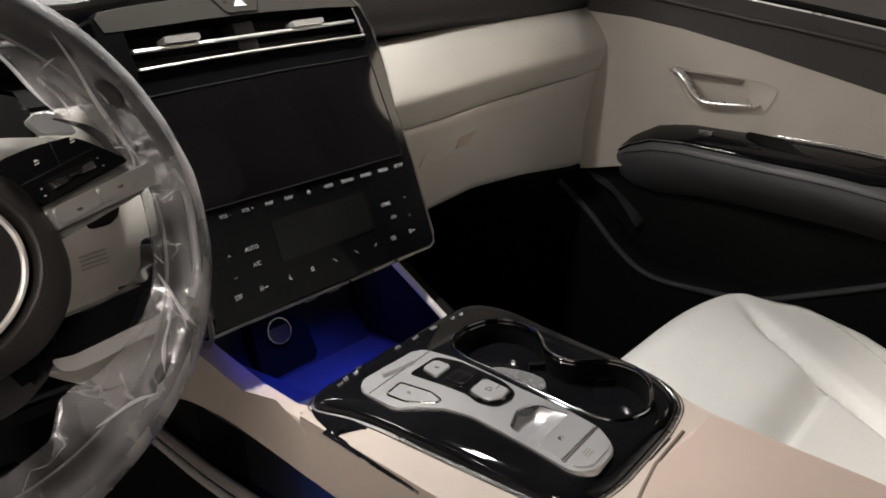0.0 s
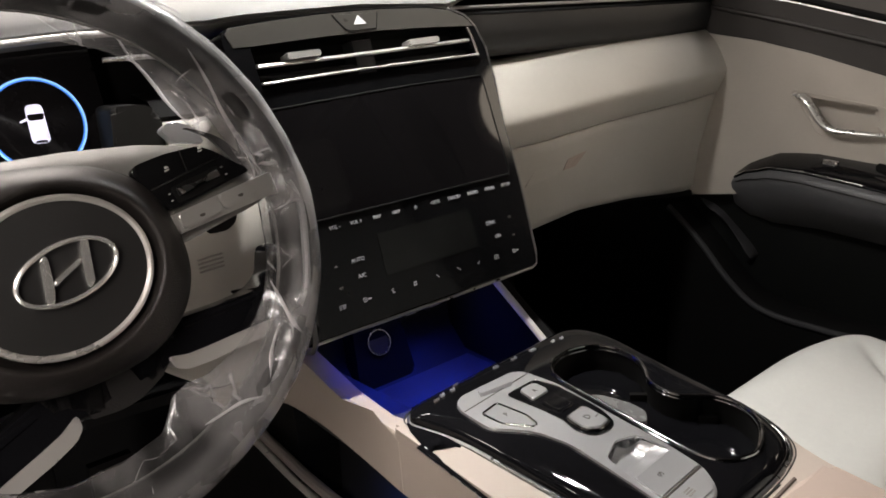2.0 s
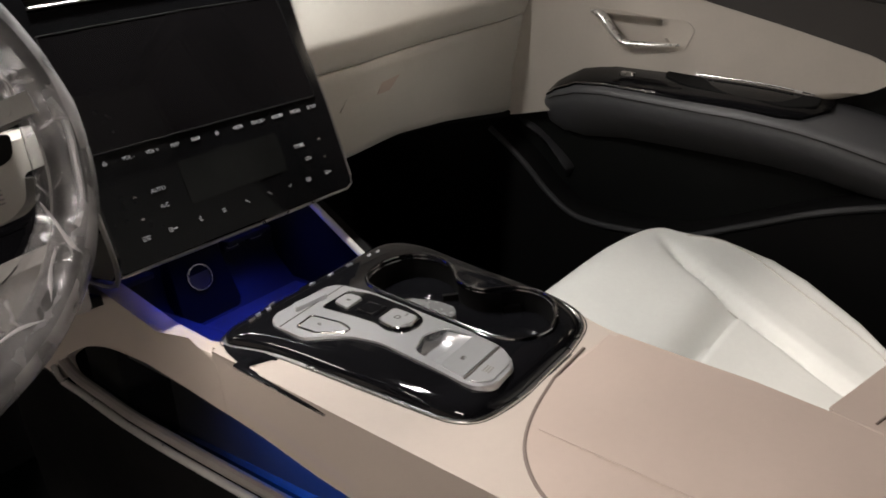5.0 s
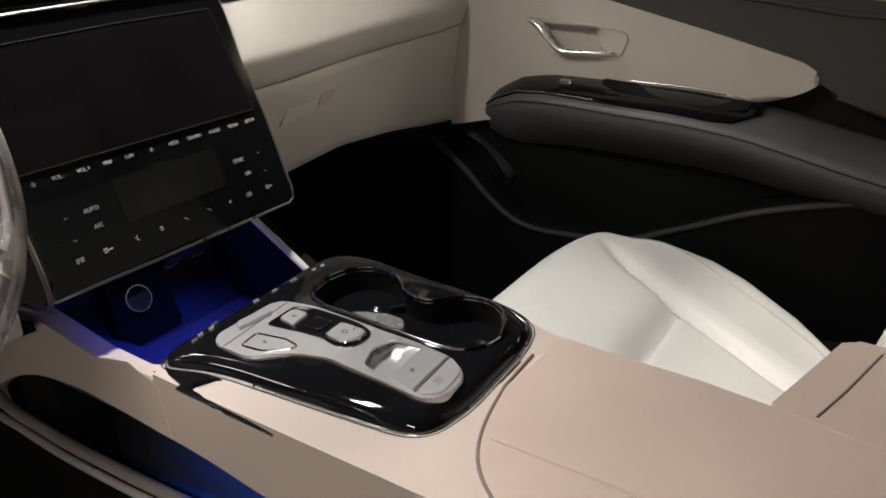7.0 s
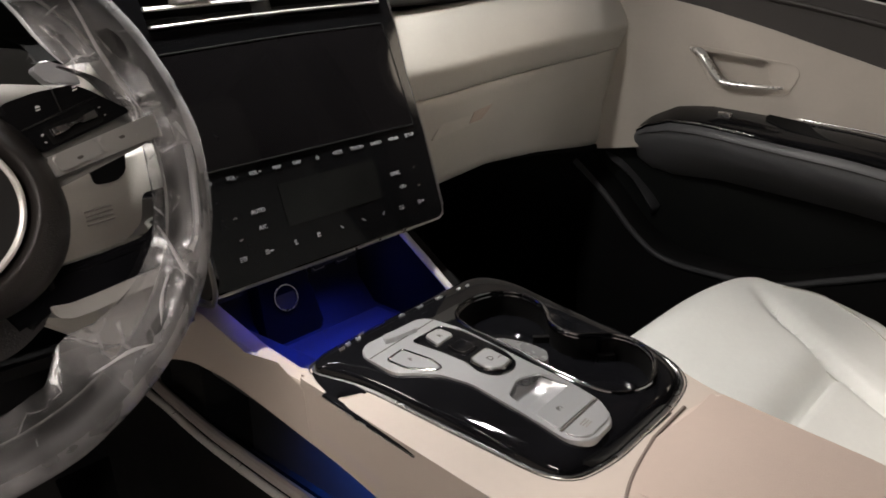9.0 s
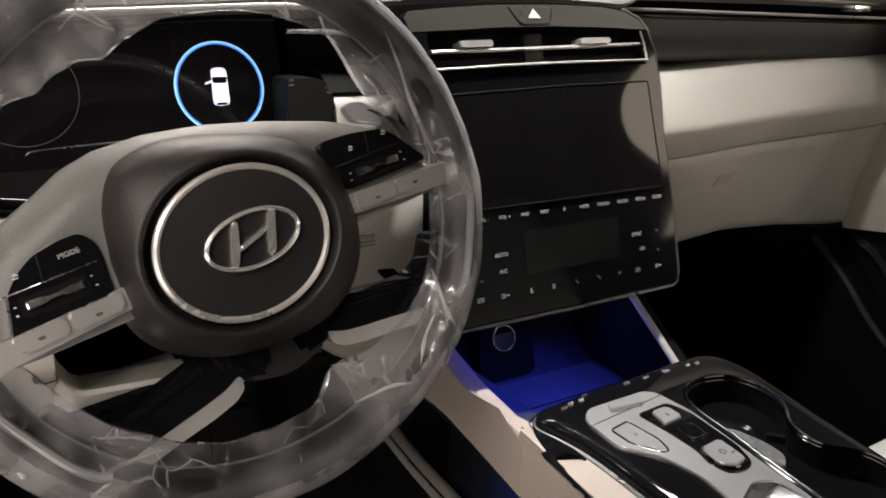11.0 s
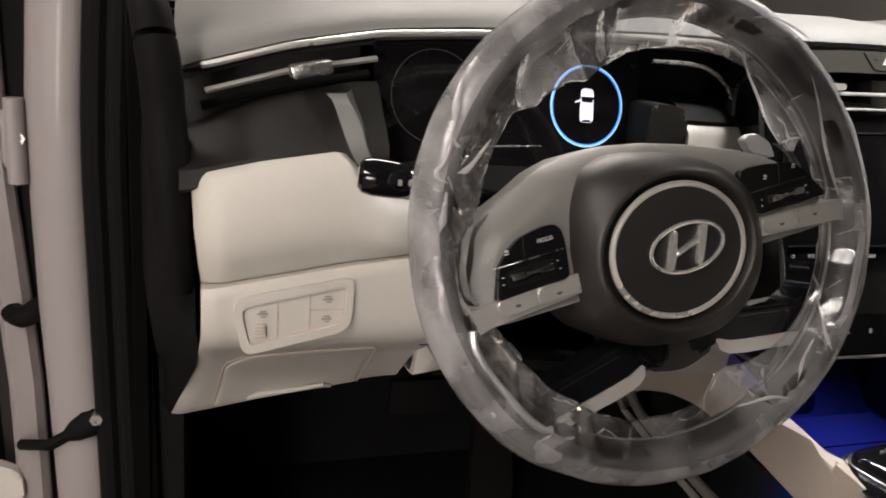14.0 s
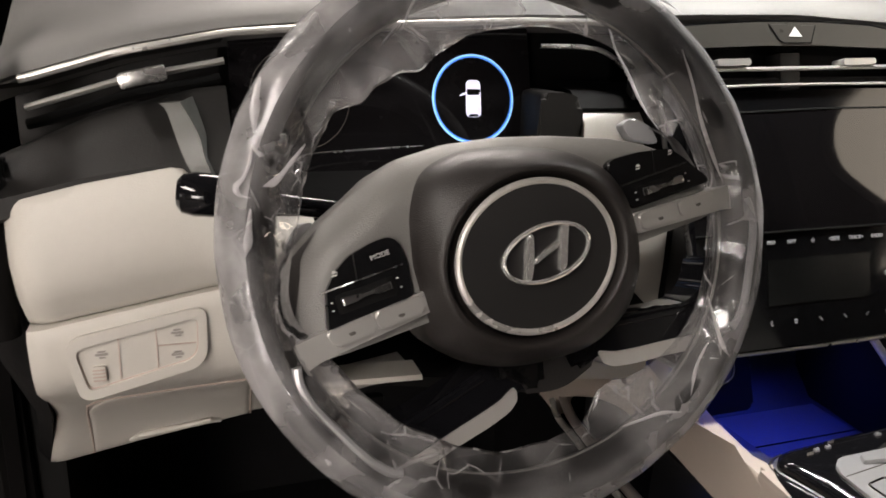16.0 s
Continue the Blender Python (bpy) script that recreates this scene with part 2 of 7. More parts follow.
def film(name, haze_low, haze_high, rough=0.16, crease=0.5):
    """Clear polythene: mostly clear and glossy, with milky haze in broad patches and fine streaks, partly in place of
    glints.
    """
    m = bpy.data.materials.new(name)
    m.use_nodes = True
    nt = m.node_tree
    nt.nodes.remove(nt.nodes["Principled BSDF"])
    out = nt.nodes["Material Output"]
    co = nt.nodes.new("ShaderNodeTexCoord")
    big = nt.nodes.new("ShaderNodeTexNoise")
    big.inputs["Scale"].default_value, big.inputs["Detail"].default_value = 22, 5
    nt.links.new(co.outputs["Object"], big.inputs["Vector"])
    fine = nt.nodes.new("ShaderNodeTexNoise")
    fine.inputs["Scale"].default_value, fine.inputs["Detail"].default_value = 160, 3
    nt.links.new(co.outputs["Object"], fine.inputs["Vector"])
    bump = nt.nodes.new("ShaderNodeBump")
    bump.inputs["Strength"].default_value, bump.inputs["Distance"].default_value = 0.12, 0.003
    nt.links.new(fine.outputs["Fac"], bump.inputs["Height"])
    haze = nt.nodes.new("ShaderNodeMapRange")
    for k, v in (("From Min", 0.42), ("From Max", 0.62), ("To Min", haze_low), ("To Max", haze_high)):
        haze.inputs[k].default_value = v
    # long patches of haze that stand in for light scattered by the film's facets
    stretch = nt.nodes.new("ShaderNodeMapping")
    stretch.inputs["Rotation"].default_value = (0.4, 0.3, 0.7)
    stretch.inputs["Scale"].default_value = (1.0, 0.3, 0.7)
    nt.links.new(co.outputs["Object"], stretch.inputs["Vector"])
    patch = nt.nodes.new("ShaderNodeTexVoronoi")
    patch.feature = "SMOOTH_F1"
    patch.inputs["Smoothness"].default_value = 0.7
    patch.inputs["Scale"].default_value = 55
    nt.links.new(stretch.outputs["Vector"], patch.inputs["Vector"])
    patch_mix = nt.nodes.new("ShaderNodeMix")
    patch_mix.inputs["Factor"].default_value = 0.2
    nt.links.new(big.outputs["Fac"], patch_mix.inputs["A"])
    nt.links.new(patch.outputs["Color"], patch_mix.inputs["B"])
    nt.links.new(patch_mix.outputs["Result"], haze.inputs["Value"])
    # sharp folds go white along their lines, also in place of glints, in some stretches more
    wob = nt.nodes.new("ShaderNodeMix")
    wob.data_type = "VECTOR"
    wob.inputs["Factor"].default_value = 0.01
    nt.links.new(co.outputs["Object"], wob.inputs["A"])
    nt.links.new(big.outputs["Color"], wob.inputs["B"])
    cell = nt.nodes.new("ShaderNodeTexVoronoi")
    cell.feature = "DISTANCE_TO_EDGE"
    cell.inputs["Scale"].default_value = 40
    nt.links.new(wob.outputs["Result"], cell.inputs["Vector"])
    line = nt.nodes.new("ShaderNodeMapRange")
    for k, v in (("From Min", 0.0), ("From Max", 0.035), ("To Min", 1.0), ("To Max", 0.0)):
        line.inputs[k].default_value = v
    nt.links.new(cell.outputs["Distance"], line.inputs["Value"])
    where = nt.nodes.new("ShaderNodeTexNoise")
    where.inputs["Scale"].default_value = 34
    nt.links.new(co.outputs["Object"], where.inputs["Vector"])
    live = nt.nodes.new("ShaderNodeMapRange")
    for k, v in (("From Min", 0.50), ("From Max", 0.60), ("To Min", 0.0), ("To Max", crease)):
        live.inputs[k].default_value = v
    nt.links.new(where.outputs["Fac"], live.inputs["Value"])
    white = nt.nodes.new("ShaderNodeMath")
    white.operation = "MULTIPLY"
    nt.links.new(line.outputs["Result"], white.inputs[0])
    nt.links.new(live.outputs["Result"], white.inputs[1])
    milky = nt.nodes.new("ShaderNodeMath")
    milky.operation, milky.use_clamp = "ADD", True
    nt.links.new(haze.outputs["Result"], milky.inputs[0])
    nt.links.new(white.outputs[0], milky.inputs[1])
    gloss = nt.nodes.new("ShaderNodeBsdfGlossy")
    gloss.inputs["Roughness"].default_value = rough
    gloss.inputs["Color"].default_value = (0.95, 0.95, 0.97, 1)
    milk = nt.nodes.new("ShaderNodeBsdfDiffuse")
    milk.inputs["Color"].default_value = (0.93, 0.91, 0.92, 1)
    through_light = nt.nodes.new("ShaderNodeBsdfTranslucent")
    through_light.inputs["Color"].default_value = (0.93, 0.91, 0.92, 1)
    both = nt.nodes.new("ShaderNodeMixShader")
    both.inputs[0].default_value = 0.4
    nt.links.new(milk.outputs[0], both.inputs[1])
    nt.links.new(through_light.outputs[0], both.inputs[2])
    clear = nt.nodes.new("ShaderNodeBsdfTransparent")
    clear.inputs["Color"].default_value = (0.97, 0.97, 0.975, 1)
    nt.links.new(bump.outputs["Normal"], gloss.inputs["Normal"])
    mix1 = nt.nodes.new("ShaderNodeMixShader")
    nt.links.new(milky.outputs[0], mix1.inputs[0])
    nt.links.new(clear.outputs[0], mix1.inputs[1])
    nt.links.new(both.outputs[0], mix1.inputs[2])
    fres = nt.nodes.new("ShaderNodeFresnel")
    fres.inputs["IOR"].default_value = 1.5
    nt.links.new(bump.outputs["Normal"], fres.inputs["Normal"])
    shine = nt.nodes.new("ShaderNodeMath")
    shine.operation, shine.use_clamp = "MULTIPLY_ADD", True
    shine.inputs[1].default_value, shine.inputs[2].default_value = 0.75, 0.008
    nt.links.new(fres.outputs[0], shine.inputs[0])
    mix2 = nt.nodes.new("ShaderNodeMixShader")
    nt.links.new(shine.outputs[0], mix2.inputs[0])
    nt.links.new(mix1.outputs[0], mix2.inputs[1])
    nt.links.new(gloss.outputs[0], mix2.inputs[2])
    nt.links.new(mix2.outputs[0], out.inputs["Surface"])
    return m


BEIGE = mat("beige_leatherette", (0.51, 0.487, 0.444), 0.42, var=0.05, grain=0.25, cells=True, grain_scale=1300)
IVORY = mat("ivory_leather", (0.79, 0.785, 0.75), 0.45, var=0.05, grain=0.3, cells=True, grain_scale=1000)
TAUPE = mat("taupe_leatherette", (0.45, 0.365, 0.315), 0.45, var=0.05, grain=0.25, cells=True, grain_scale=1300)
DASH = mat("dark_grey_soft_plastic", (0.16, 0.155, 0.15), 0.55, var=0.12, grain=0.45, cells=True, grain_scale=1500)
BLACK = mat("black_textured_plastic", (0.015, 0.015, 0.016), 0.5, var=0.2, grain=0.4, cells=True, grain_scale=1600)
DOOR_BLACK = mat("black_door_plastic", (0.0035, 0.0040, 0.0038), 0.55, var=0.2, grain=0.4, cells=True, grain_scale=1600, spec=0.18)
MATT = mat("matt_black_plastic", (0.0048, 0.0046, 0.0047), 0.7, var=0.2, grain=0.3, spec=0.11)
# Near-black for deep parts; also stands in for shade in gaps and recesses.
BLACK_AND_SHADE = mat("black_parts_and_shade", (0.004, 0.004, 0.004), 0.9, var=0.2, spec=0.2)
PIANO = mat("piano_black_lacquer", (0.005, 0.005, 0.006), 0.05, var=0.3, rough_var=0.04, spec=0.34)
GLASS = mat("black_display_glass", (0.006, 0.0055, 0.006), 0.03, var=0.3, rough_var=0.02, spec=0.24)
LCD = mat("unlit_lcd", (0.007, 0.0075, 0.0075), 0.16, var=0.2, rough_var=0.06, spec=0.34)
SILVER = mat("satin_silver_paint", (0.56, 0.56, 0.57), 0.30, metal=0.62, var=0.03, wear=0.02, rough_var=0.04)
CHROME = mat("bright_chrome", (0.75, 0.74, 0.73), 0.10, metal=1.0, var=0.05, rough_var=0.08)
STEELY = mat("satin_chrome", (0.60, 0.59, 0.58), 0.25, metal=1.0, var=0.06)
WHEEL_GREY = mat("grey_wheel_plastic", (0.150, 0.146, 0.138), 0.36, var=0.1, grain=0.35, cells=True, grain_scale=1500)
WHEEL_BLACK = mat("black_wheel_leather", (0.013, 0.012, 0.012), 0.42, var=0.15, grain=0.35, cells=True, grain_scale=900)
RUBBER = mat("black_rubber_seal", (0.0050, 0.0046, 0.0046), 0.7, var=0.2, grain=0.2, spec=0.09)
PAINT = mat("white_car_paint", (0.26, 0.23, 0.23), 0.5, var=0.04, coat=0.15)
CARPET = mat("black_carpet", (0.008, 0.008, 0.0085), 0.95, var=0.3, grain=0.9, grain_scale=700, spec=0.15)
SYMBOL = mat("white_print", (0.75, 0.75, 0.75), 0.5, var=0.05)
LIT_SYMBOL = glow("backlit_print", (0.36, 0.36, 0.37), 0.07)
DISC_BLACK = mat("black_airbag_disc", (0.011, 0.0105, 0.0105), 0.5, var=0.15, grain=0.12, cells=True, grain_scale=1500)
FAINT = mat("grey_print", (0.28, 0.26, 0.24), 0.5, var=0.05)
DARK_PRINT = mat("dark_print", (0.10, 0.09, 0.08), 0.5, var=0.05)
GAUGE_BLUE = glow("blue_gauge_light", (0.05, 0.22, 0.75), 0.7)
GAUGE_PALE = glow("pale_gauge_light", (0.28, 0.55, 0.95), 0.9)
CAR_PICTURE = glow("pale_lilac_picture", (0.75, 0.73, 0.90), 0.75)
BLUE_LED = glow("blue_led", (0.02, 0.05, 1.0), 2.5)
SHELF = mat("dark_brown_grey_plastic", (0.012, 0.0112, 0.0105), 0.5, var=0.12, grain=0.4, cells=True, grain_scale=1500, spec=0.3)
ARMREST = mat("charcoal_armrest_leatherette", (0.080, 0.080, 0.084), 0.45, var=0.12, grain=0.35, cells=True, grain_scale=1300)
BAND = mat("satin_dark_band", (0.050, 0.047, 0.042), 0.3, var=0.1, rough_var=0.06)
HANDLE = mat("bright_satin_handle", (0.66, 0.64, 0.61), 0.28, metal=0.6, var=0.06)
WHEEL_SILVER = mat("dull_wheel_silver", (0.48, 0.47, 0.45), 0.3, metal=0.55, var=0.06, grain=0.1)
POCKET = mat("dark_pocket_lining", (0.022, 0.022, 0.024), 0.6, var=0.15, grain=0.3)
MAT_GREY = mat("dark_rubber_tray", (0.05, 0.05, 0.052), 0.45, var=0.12, grain=0.4, cells=True, grain_scale=800)
BOWL = mat("dull_brown_silver", (0.42, 0.38, 0.35), 0.35, metal=0.6, var=0.08, grain=0.1)
FILM_LOOSE = film("loose_polythene", 0.22, 0.50, 0.22, 0.05)
FILM_BAG = film("crumpled_polythene", 0.03, 0.27, 0.11, 0.34)
FILM_TIGHT = film("clinging_polythene", 0.08, 0.34, 0.17, 0.12)
FILM_HIGHLIGHT = film("polythene_fold_highlight", 0.30, 0.60, 0.20, 0.2)
POD_BLACK = mat("gloss_black_key_plastic", (0.006, 0.006, 0.0065), 0.12, var=0.3, rough_var=0.05, spec=0.26)
PALE_PRINT = mat("pale_grey_print", (0.55, 0.54, 0.52), 0.5, var=0.05)
WALL = mat("painted_garage_wall", (0.60, 0.55, 0.50), 0.8, var=0.08, scale=2, grain=0.2, grain_scale=120)
TRIM_GREY = mat("dark_satin_trim", (0.26, 0.255, 0.25), 0.3, metal=0.9, var=0.06)
FLANK = mat("warm_beige_flank", (0.47, 0.405, 0.355), 0.45, var=0.05, grain=0.25, cells=True, grain_scale=1300)
DIM = mat("wall_dimmed_for_reflections", (0.09, 0.085, 0.08), 0.8, var=0.1, scale=2, grain=0.2, grain_scale=120)
HUB_GREY = mat("brown_grey_airbag_cover", (0.017, 0.0145, 0.0135), 0.40, var=0.1, grain=0.35, cells=True, grain_scale=1500)
CONCRETE = mat("grey_concrete", (0.13, 0.125, 0.12), 0.7, var=0.18, scale=1.5, grain=0.4, grain_scale=90)
LID_GAP = mat("dark_taupe_gap_and_seam", (0.15, 0.115, 0.10), 0.7, var=0.05)
BADGE = mat("bright_badge_chrome", (0.85, 0.84, 0.82), 0.22, metal=0.75, var=0.04, rough_var=0.08)
UPPER_TRIM = mat("dark_brown_door_plastic", (0.030, 0.026, 0.024), 0.5, var=0.12, grain=0.4, cells=True, grain_scale=1500)
SATIN_BLACK = mat("satin_black_panel", (0.005, 0.005, 0.0055), 0.06, var=0.3, rough_var=0.04, spec=0.22)
# Copy of BEIGE, darkened and warmed for the weaker light on the door.
DIMMED_BEIGE = mat("beige_leatherette_dimmed", (0.42, 0.383, 0.338), 0.45, var=0.05, grain=0.25, cells=True, grain_scale=1300)
CHEEK = mat("pale_grey_green_plastic", (0.097, 0.099, 0.092), 0.35, var=0.08, grain=0.3, cells=True, grain_scale=1500)
LEDGE = mat("ledge_reflection_grey", (0.17, 0.17, 0.17), 0.3, var=0.1)
SMOKE = mat("smoked_chrome", (0.30, 0.30, 0.31), 0.12, metal=1.0, var=0.05, rough_var=0.06)
PILLAR = mat("dark_red_brown_trim", (0.075, 0.044, 0.040), 0.7, var=0.08, grain=0.3)
HEADLINER = mat("dark_headliner_cloth", (0.11, 0.095, 0.095), 0.95, var=0.06, grain=0.5)
MIRRORED_GLOW = glow("glow_for_reflection", (1.0, 0.86, 0.70), 5.5)
LAMP_GLOW = glow("pale_lamp_glow", (1.0, 0.96, 0.90), 4.0)
# ---- the garage round the car ----
def slab(name, lo, hi, material, label, category):
    return solo(name, box(lo, hi, 0), material, label, category, "structure", m=None, smooth=0)


# Unseen floor, darkened so that less light bounces up into the car.
slab("ground", (-4.6, -5.1, -0.2), (3.6, 6.1, 0.0), CONCRETE, "unseen concrete garage floor, darkened to weaken its bounced light", "floor")
# Unseen; the walls and ceiling in DIM keep reflections in gloss parts dark.
slab("wall_east", (3.4, -5.0, 0.0), (3.6, 6.0, 3.1), DIM, "unseen garage wall beside the car, darkened to dim reflections", "wall")
# Unseen pane, added and sized so that the display mirrors a bright patch.
window = thing("added_window_1", (3.38, -2.35, 1.7), "unseen bright pane, added to be mirrored in the centre display", "window", kind="structure")
part("window_frame", merge(box((3.33, -3.46, 1.69), (3.40, -1.22, 1.75), 0.004), box((3.33, -3.46, 3.03), (3.40, -1.22, 3.09), 0.004), *[box((3.33, y - 0.025, 1.75), (3.40, y + 0.025, 3.03), 0.004) for y in (-3.435, -1.245)]), PAINT, window, m=None)
part("pane", box((3.36, -3.41, 1.75), (3.385, -1.27, 3.03), 0), MIRRORED_GLOW, window, "added bright pane", m=None, smooth=0)
# Unseen window, added where it lights the knee panel but not the glove box.
south = thing("added_window_3", (-2.55, -4.80, 1.0), "unseen bright window, added to light the knee panel", "window", kind="structure")
part("window_frame", merge(box((-3.26, -4.82, 1.02), (-1.84, -4.76, 1.08), 0.004), box((-3.26, -4.82, 2.22), (-1.84, -4.76, 2.28), 0.004), box((-3.26, -4.82, 1.08), (-3.20, -4.76, 2.22), 0.004), box((-1.90, -4.82, 1.08), (-1.84, -4.76, 2.22), 0.004)), PAINT, south, m=None)
part("pane", box((-3.20, -4.795, 1.08), (-1.90, -4.775, 2.22), 0), LAMP_GLOW, south, "added bright pane", m=None, smooth=0)
# Unseen window, added to brighten the knee panel and wheel from the left.
west = thing("added_window_2", (-4.40, -2.9, 1.0), "unseen wide bright window, added to light the car's left side", "window", kind="structure")
part("window_frame", merge(box((-4.42, -3.82, 1.02), (-4.36, -1.98, 1.08), 0.004), box((-4.42, -3.82, 2.22), (-4.36, -1.98, 2.28), 0.004), box((-4.42, -3.82, 1.08), (-4.36, -3.76, 2.22), 0.004), box((-4.42, -2.04, 1.08), (-4.36, -1.98, 2.22), 0.004)), PAINT, west, m=None)
part("pane", box((-4.395, -3.76, 1.08), (-4.375, -2.04, 2.22), 0), LAMP_GLOW, west, "added bright pane", m=None, smooth=0)
slab("wall_west", (-4.6, -5.0, 0.0), (-4.4, 6.0, 3.1), WALL, "pale painted garage wall", "wall")
slab("wall_north", (-4.4, 5.8, 0.0), (3.4, 6.0, 3.1), DIM, "unseen garage wall ahead of the car, darkened to dim reflections", "wall")
slab("wall_south", (-4.4, -5.0, 0.0), (3.4, -4.8, 3.1), WALL, "pale painted garage wall behind the car", "wall")
slab("ceiling", (-4.6, -5.1, 3.1), (3.6, 6.1, 3.3), DIM, "unseen garage ceiling, darkened to dim reflections", "ceiling")
for lx, ly, sx, sy, watts in ADDED_LAMPS:
    lamp = thing("added_ceiling_lamp", (lx, ly, 3.1), "unseen long ceiling lamp, added to light the car's inside", "lamp", "garage ceiling lamps")
    part("frame", box((lx - sx / 2 - 0.03, ly - sy / 2 - 0.03, 3.05), (lx + sx / 2 + 0.03, ly + sy / 2 + 0.03, 3.1), 0.006), PAINT, lamp, m=None)
    part("diffuser", box((lx - sx / 2, ly - sy / 2, 3.03), (lx + sx / 2, ly + sy / 2, 3.052), 0.004), LAMP_GLOW, lamp, m=None)

# ---- the car's shell ----
shell = thing("car_body", at((0, -0.4, 0.40)), "white painted car body with black door seals and dark carpet", "car body", kind="structure")
part("floor_pan", box((-0.80, -1.7, 0.40), (0.84, 0.95, 0.46), 0.01), CARPET, shell, "black carpeted car floor")
part("firewall", sheet([[(-0.8, 0.60, 0.44), (0.84, 0.60, 0.44)], [(-0.8, 0.66, 0.8), (0.84, 0.66, 0.8)], [(-0.8, 0.66, 1.2), (0.84, 0.66, 1.2)]], thick=(0, 0.03, 0)), CARPET, shell, smooth=0)
# Unseen wall, carried up to the roof so that gloss parts mirror darkness.
part("rear_wall", box((-0.80, -1.77, 0.40), (0.84, -1.72, 1.60), 0.01), MATT, shell, "unseen dark wall added to close the car's rear")
part("roof", sheet([[(x, y, 1.63 - 0.05 * (x / 0.75) ** 2 - (0.03 if y < -1.5 else 0)) for x in (-0.66, -0.4, 0, 0.4, 0.66)] for y in (0.09, -0.4, -1.0, -1.6, -1.72)], thick=(0, 0, 0.03)), HEADLINER, shell, "grey cloth headliner")
REAR_SIDE = rounded([(-1.72, 1.02), (-0.66, 1.02), (-0.535, 1.150), (-0.60, 1.215), (-0.668, 1.30), (-0.650, 1.395), (-0.56, 1.43), (-0.05, 1.46), (-0.02, 1.62), (-1.72, 1.62)], [0, 0.02, 0.05, 0.06, 0.06, 0.05, 0.05, 0.02, 0.01, 0], 8)
part("rear_side", prism(REAR_SIDE, 0.0, 0.04, yz(0.785), 0.012, 3), PILLAR, shell, "dark red-brown pillar trim and window surround")
part("rear_side", box((-0.78, -1.72, 0.45), (-0.72, -0.98, 1.62), 0.01), MATT, shell)
for side, s in (("left", -1), ("right", 1)):
    part("windscreen_pillar", tube(spline([(s * 0.76, 0.62, 1.16), (s * 0.74, 0.35, 1.38), (s * 0.69, 0.05, 1.59)], 10), 0.035, 10, flat=0.8), MATT, shell)
    part("centre_pillar", tube(spline([(s * 0.79, -0.95 + (0.16 if s > 0 else 0), 0.5), (s * 0.77, -0.98 + (0.19 if s > 0 else 0), 1.1), (s * 0.68, -1.05 + (0.23 if s > 0 else 0), 1.6)], 10), 0.05, 10, flat=0.8), MATT, shell)
    part("roof_rail", tube([(s * 0.68, 0.06, 1.59), (s * 0.69, -0.5, 1.60), (s * 0.68, -1.72, 1.57)], 0.03, 10), HEADLINER, shell)
# sill and door opening on the driver's side
part("sill", box((-0.86, -1.0, 0.40), (-0.72, 0.20, 0.50), 0.012), PAINT, shell)
jamb = [[(x, y, z) for x, y in ((-0.742 + dx, 0.215), (-0.746 + dx, 0.203), (-0.755 + dx, 0.198), (-0.786 + dx, 0.205), (-0.796 + dx, 0.225), (-0.80 + dx, 0.33), (-0.80 + dx, 0.45))]
        for z, dx in ((0.44, 0.012), (0.62, 0.009), (0.72, 0.006), (0.80, 0.004), (0.9, 0.0), (1.0, -0.002), (1.1, -0.002), (1.2, 0.004), (1.35, 0.016))]
part("door_jamb", sheet(jamb, thick=(0.02, 0.05, 0)), PAINT, shell, "white painted door jamb", smooth=60)
for x0, y0, r in ((-0.736, 0.196, 0.012), (-0.716, 0.182, 0.010), (-0.700, 0.196, 0.010)):
    part("door_seal", tube(spline([(x0 + 0.010, y0, 0.42), (x0 + 0.003, y0, 0.75), (x0, y0, 0.95), (x0, y0, 1.1), (x0 + 0.012, y0 + 0.02, 1.35)], 24), r, 10), RUBBER, shell, "black rubber door seal")
part("pillar_trim", sheet([[(x, y, z) for x, y in ((-0.714, 0.19), (-0.706, 0.175), (-0.695, 0.182), (-0.688, 0.24), (-0.688, 0.6))] for z in (0.42, 0.7, 0.9, 1.1, 1.25, 1.4)], thick=(0, 0.02, 0)), RUBBER, shell, "black plastic pillar trim")
# Black box added for the gap's shade; only patches of it are rubber.
part("gap_filler", box((-0.826, 0.275, 0.42), (-0.800, 0.44, 1.36), 0.004), BLACK_AND_SHADE, shell, "black filler that keeps the door gap in shade")
# These panels close the footwell; their near-black colour stands in for its shade.
part("kick_panel", box((0.76, 0.20, 0.44), (0.84, 0.70, 1.22), 0.01), BLACK_AND_SHADE, shell)
part("cowl", box((-0.80, 0.60, 1.10), (0.84, 0.72, 1.19), 0.01), BLACK_AND_SHADE, shell)
part("kick_panel", box((-0.70, 0.2, 0.44), (-0.66, 0.62, 0.9), 0.01), BLACK_AND_SHADE, shell)
strap = thing("door_check_strap", at((-0.75, 0.2, 0.78)), "black metal door check strap with a rubber boot", "door strap")
part("arm", tube([(-0.745, 0.200, 0.787), (-0.79, 0.205, 0.758), (-0.825, 0.25, 0.735)], 0.006, 8), RUBBER, strap)
part("boot", tube([(-0.742, 0.199, 0.789), (-0.752, 0.199, 0.783), (-0.765, 0.20, 0.775), (-0.772, 0.202, 0.770)], [0.012, 0.014, 0.011, 0.007], 12), RUBBER, strap, "ribbed rubber boot")
part("bolt", tube([(-0.744, 0.185, 0.793), (-0.744, 0.197, 0.793)], 0.006, 6), STEELY, strap)

# ---- the open driver's door ----
ddoor = thing("driver_door", at((-1.2, 0.28, 0.5)), "open white car door with a dark inner panel and a beige lower trim", "car door")
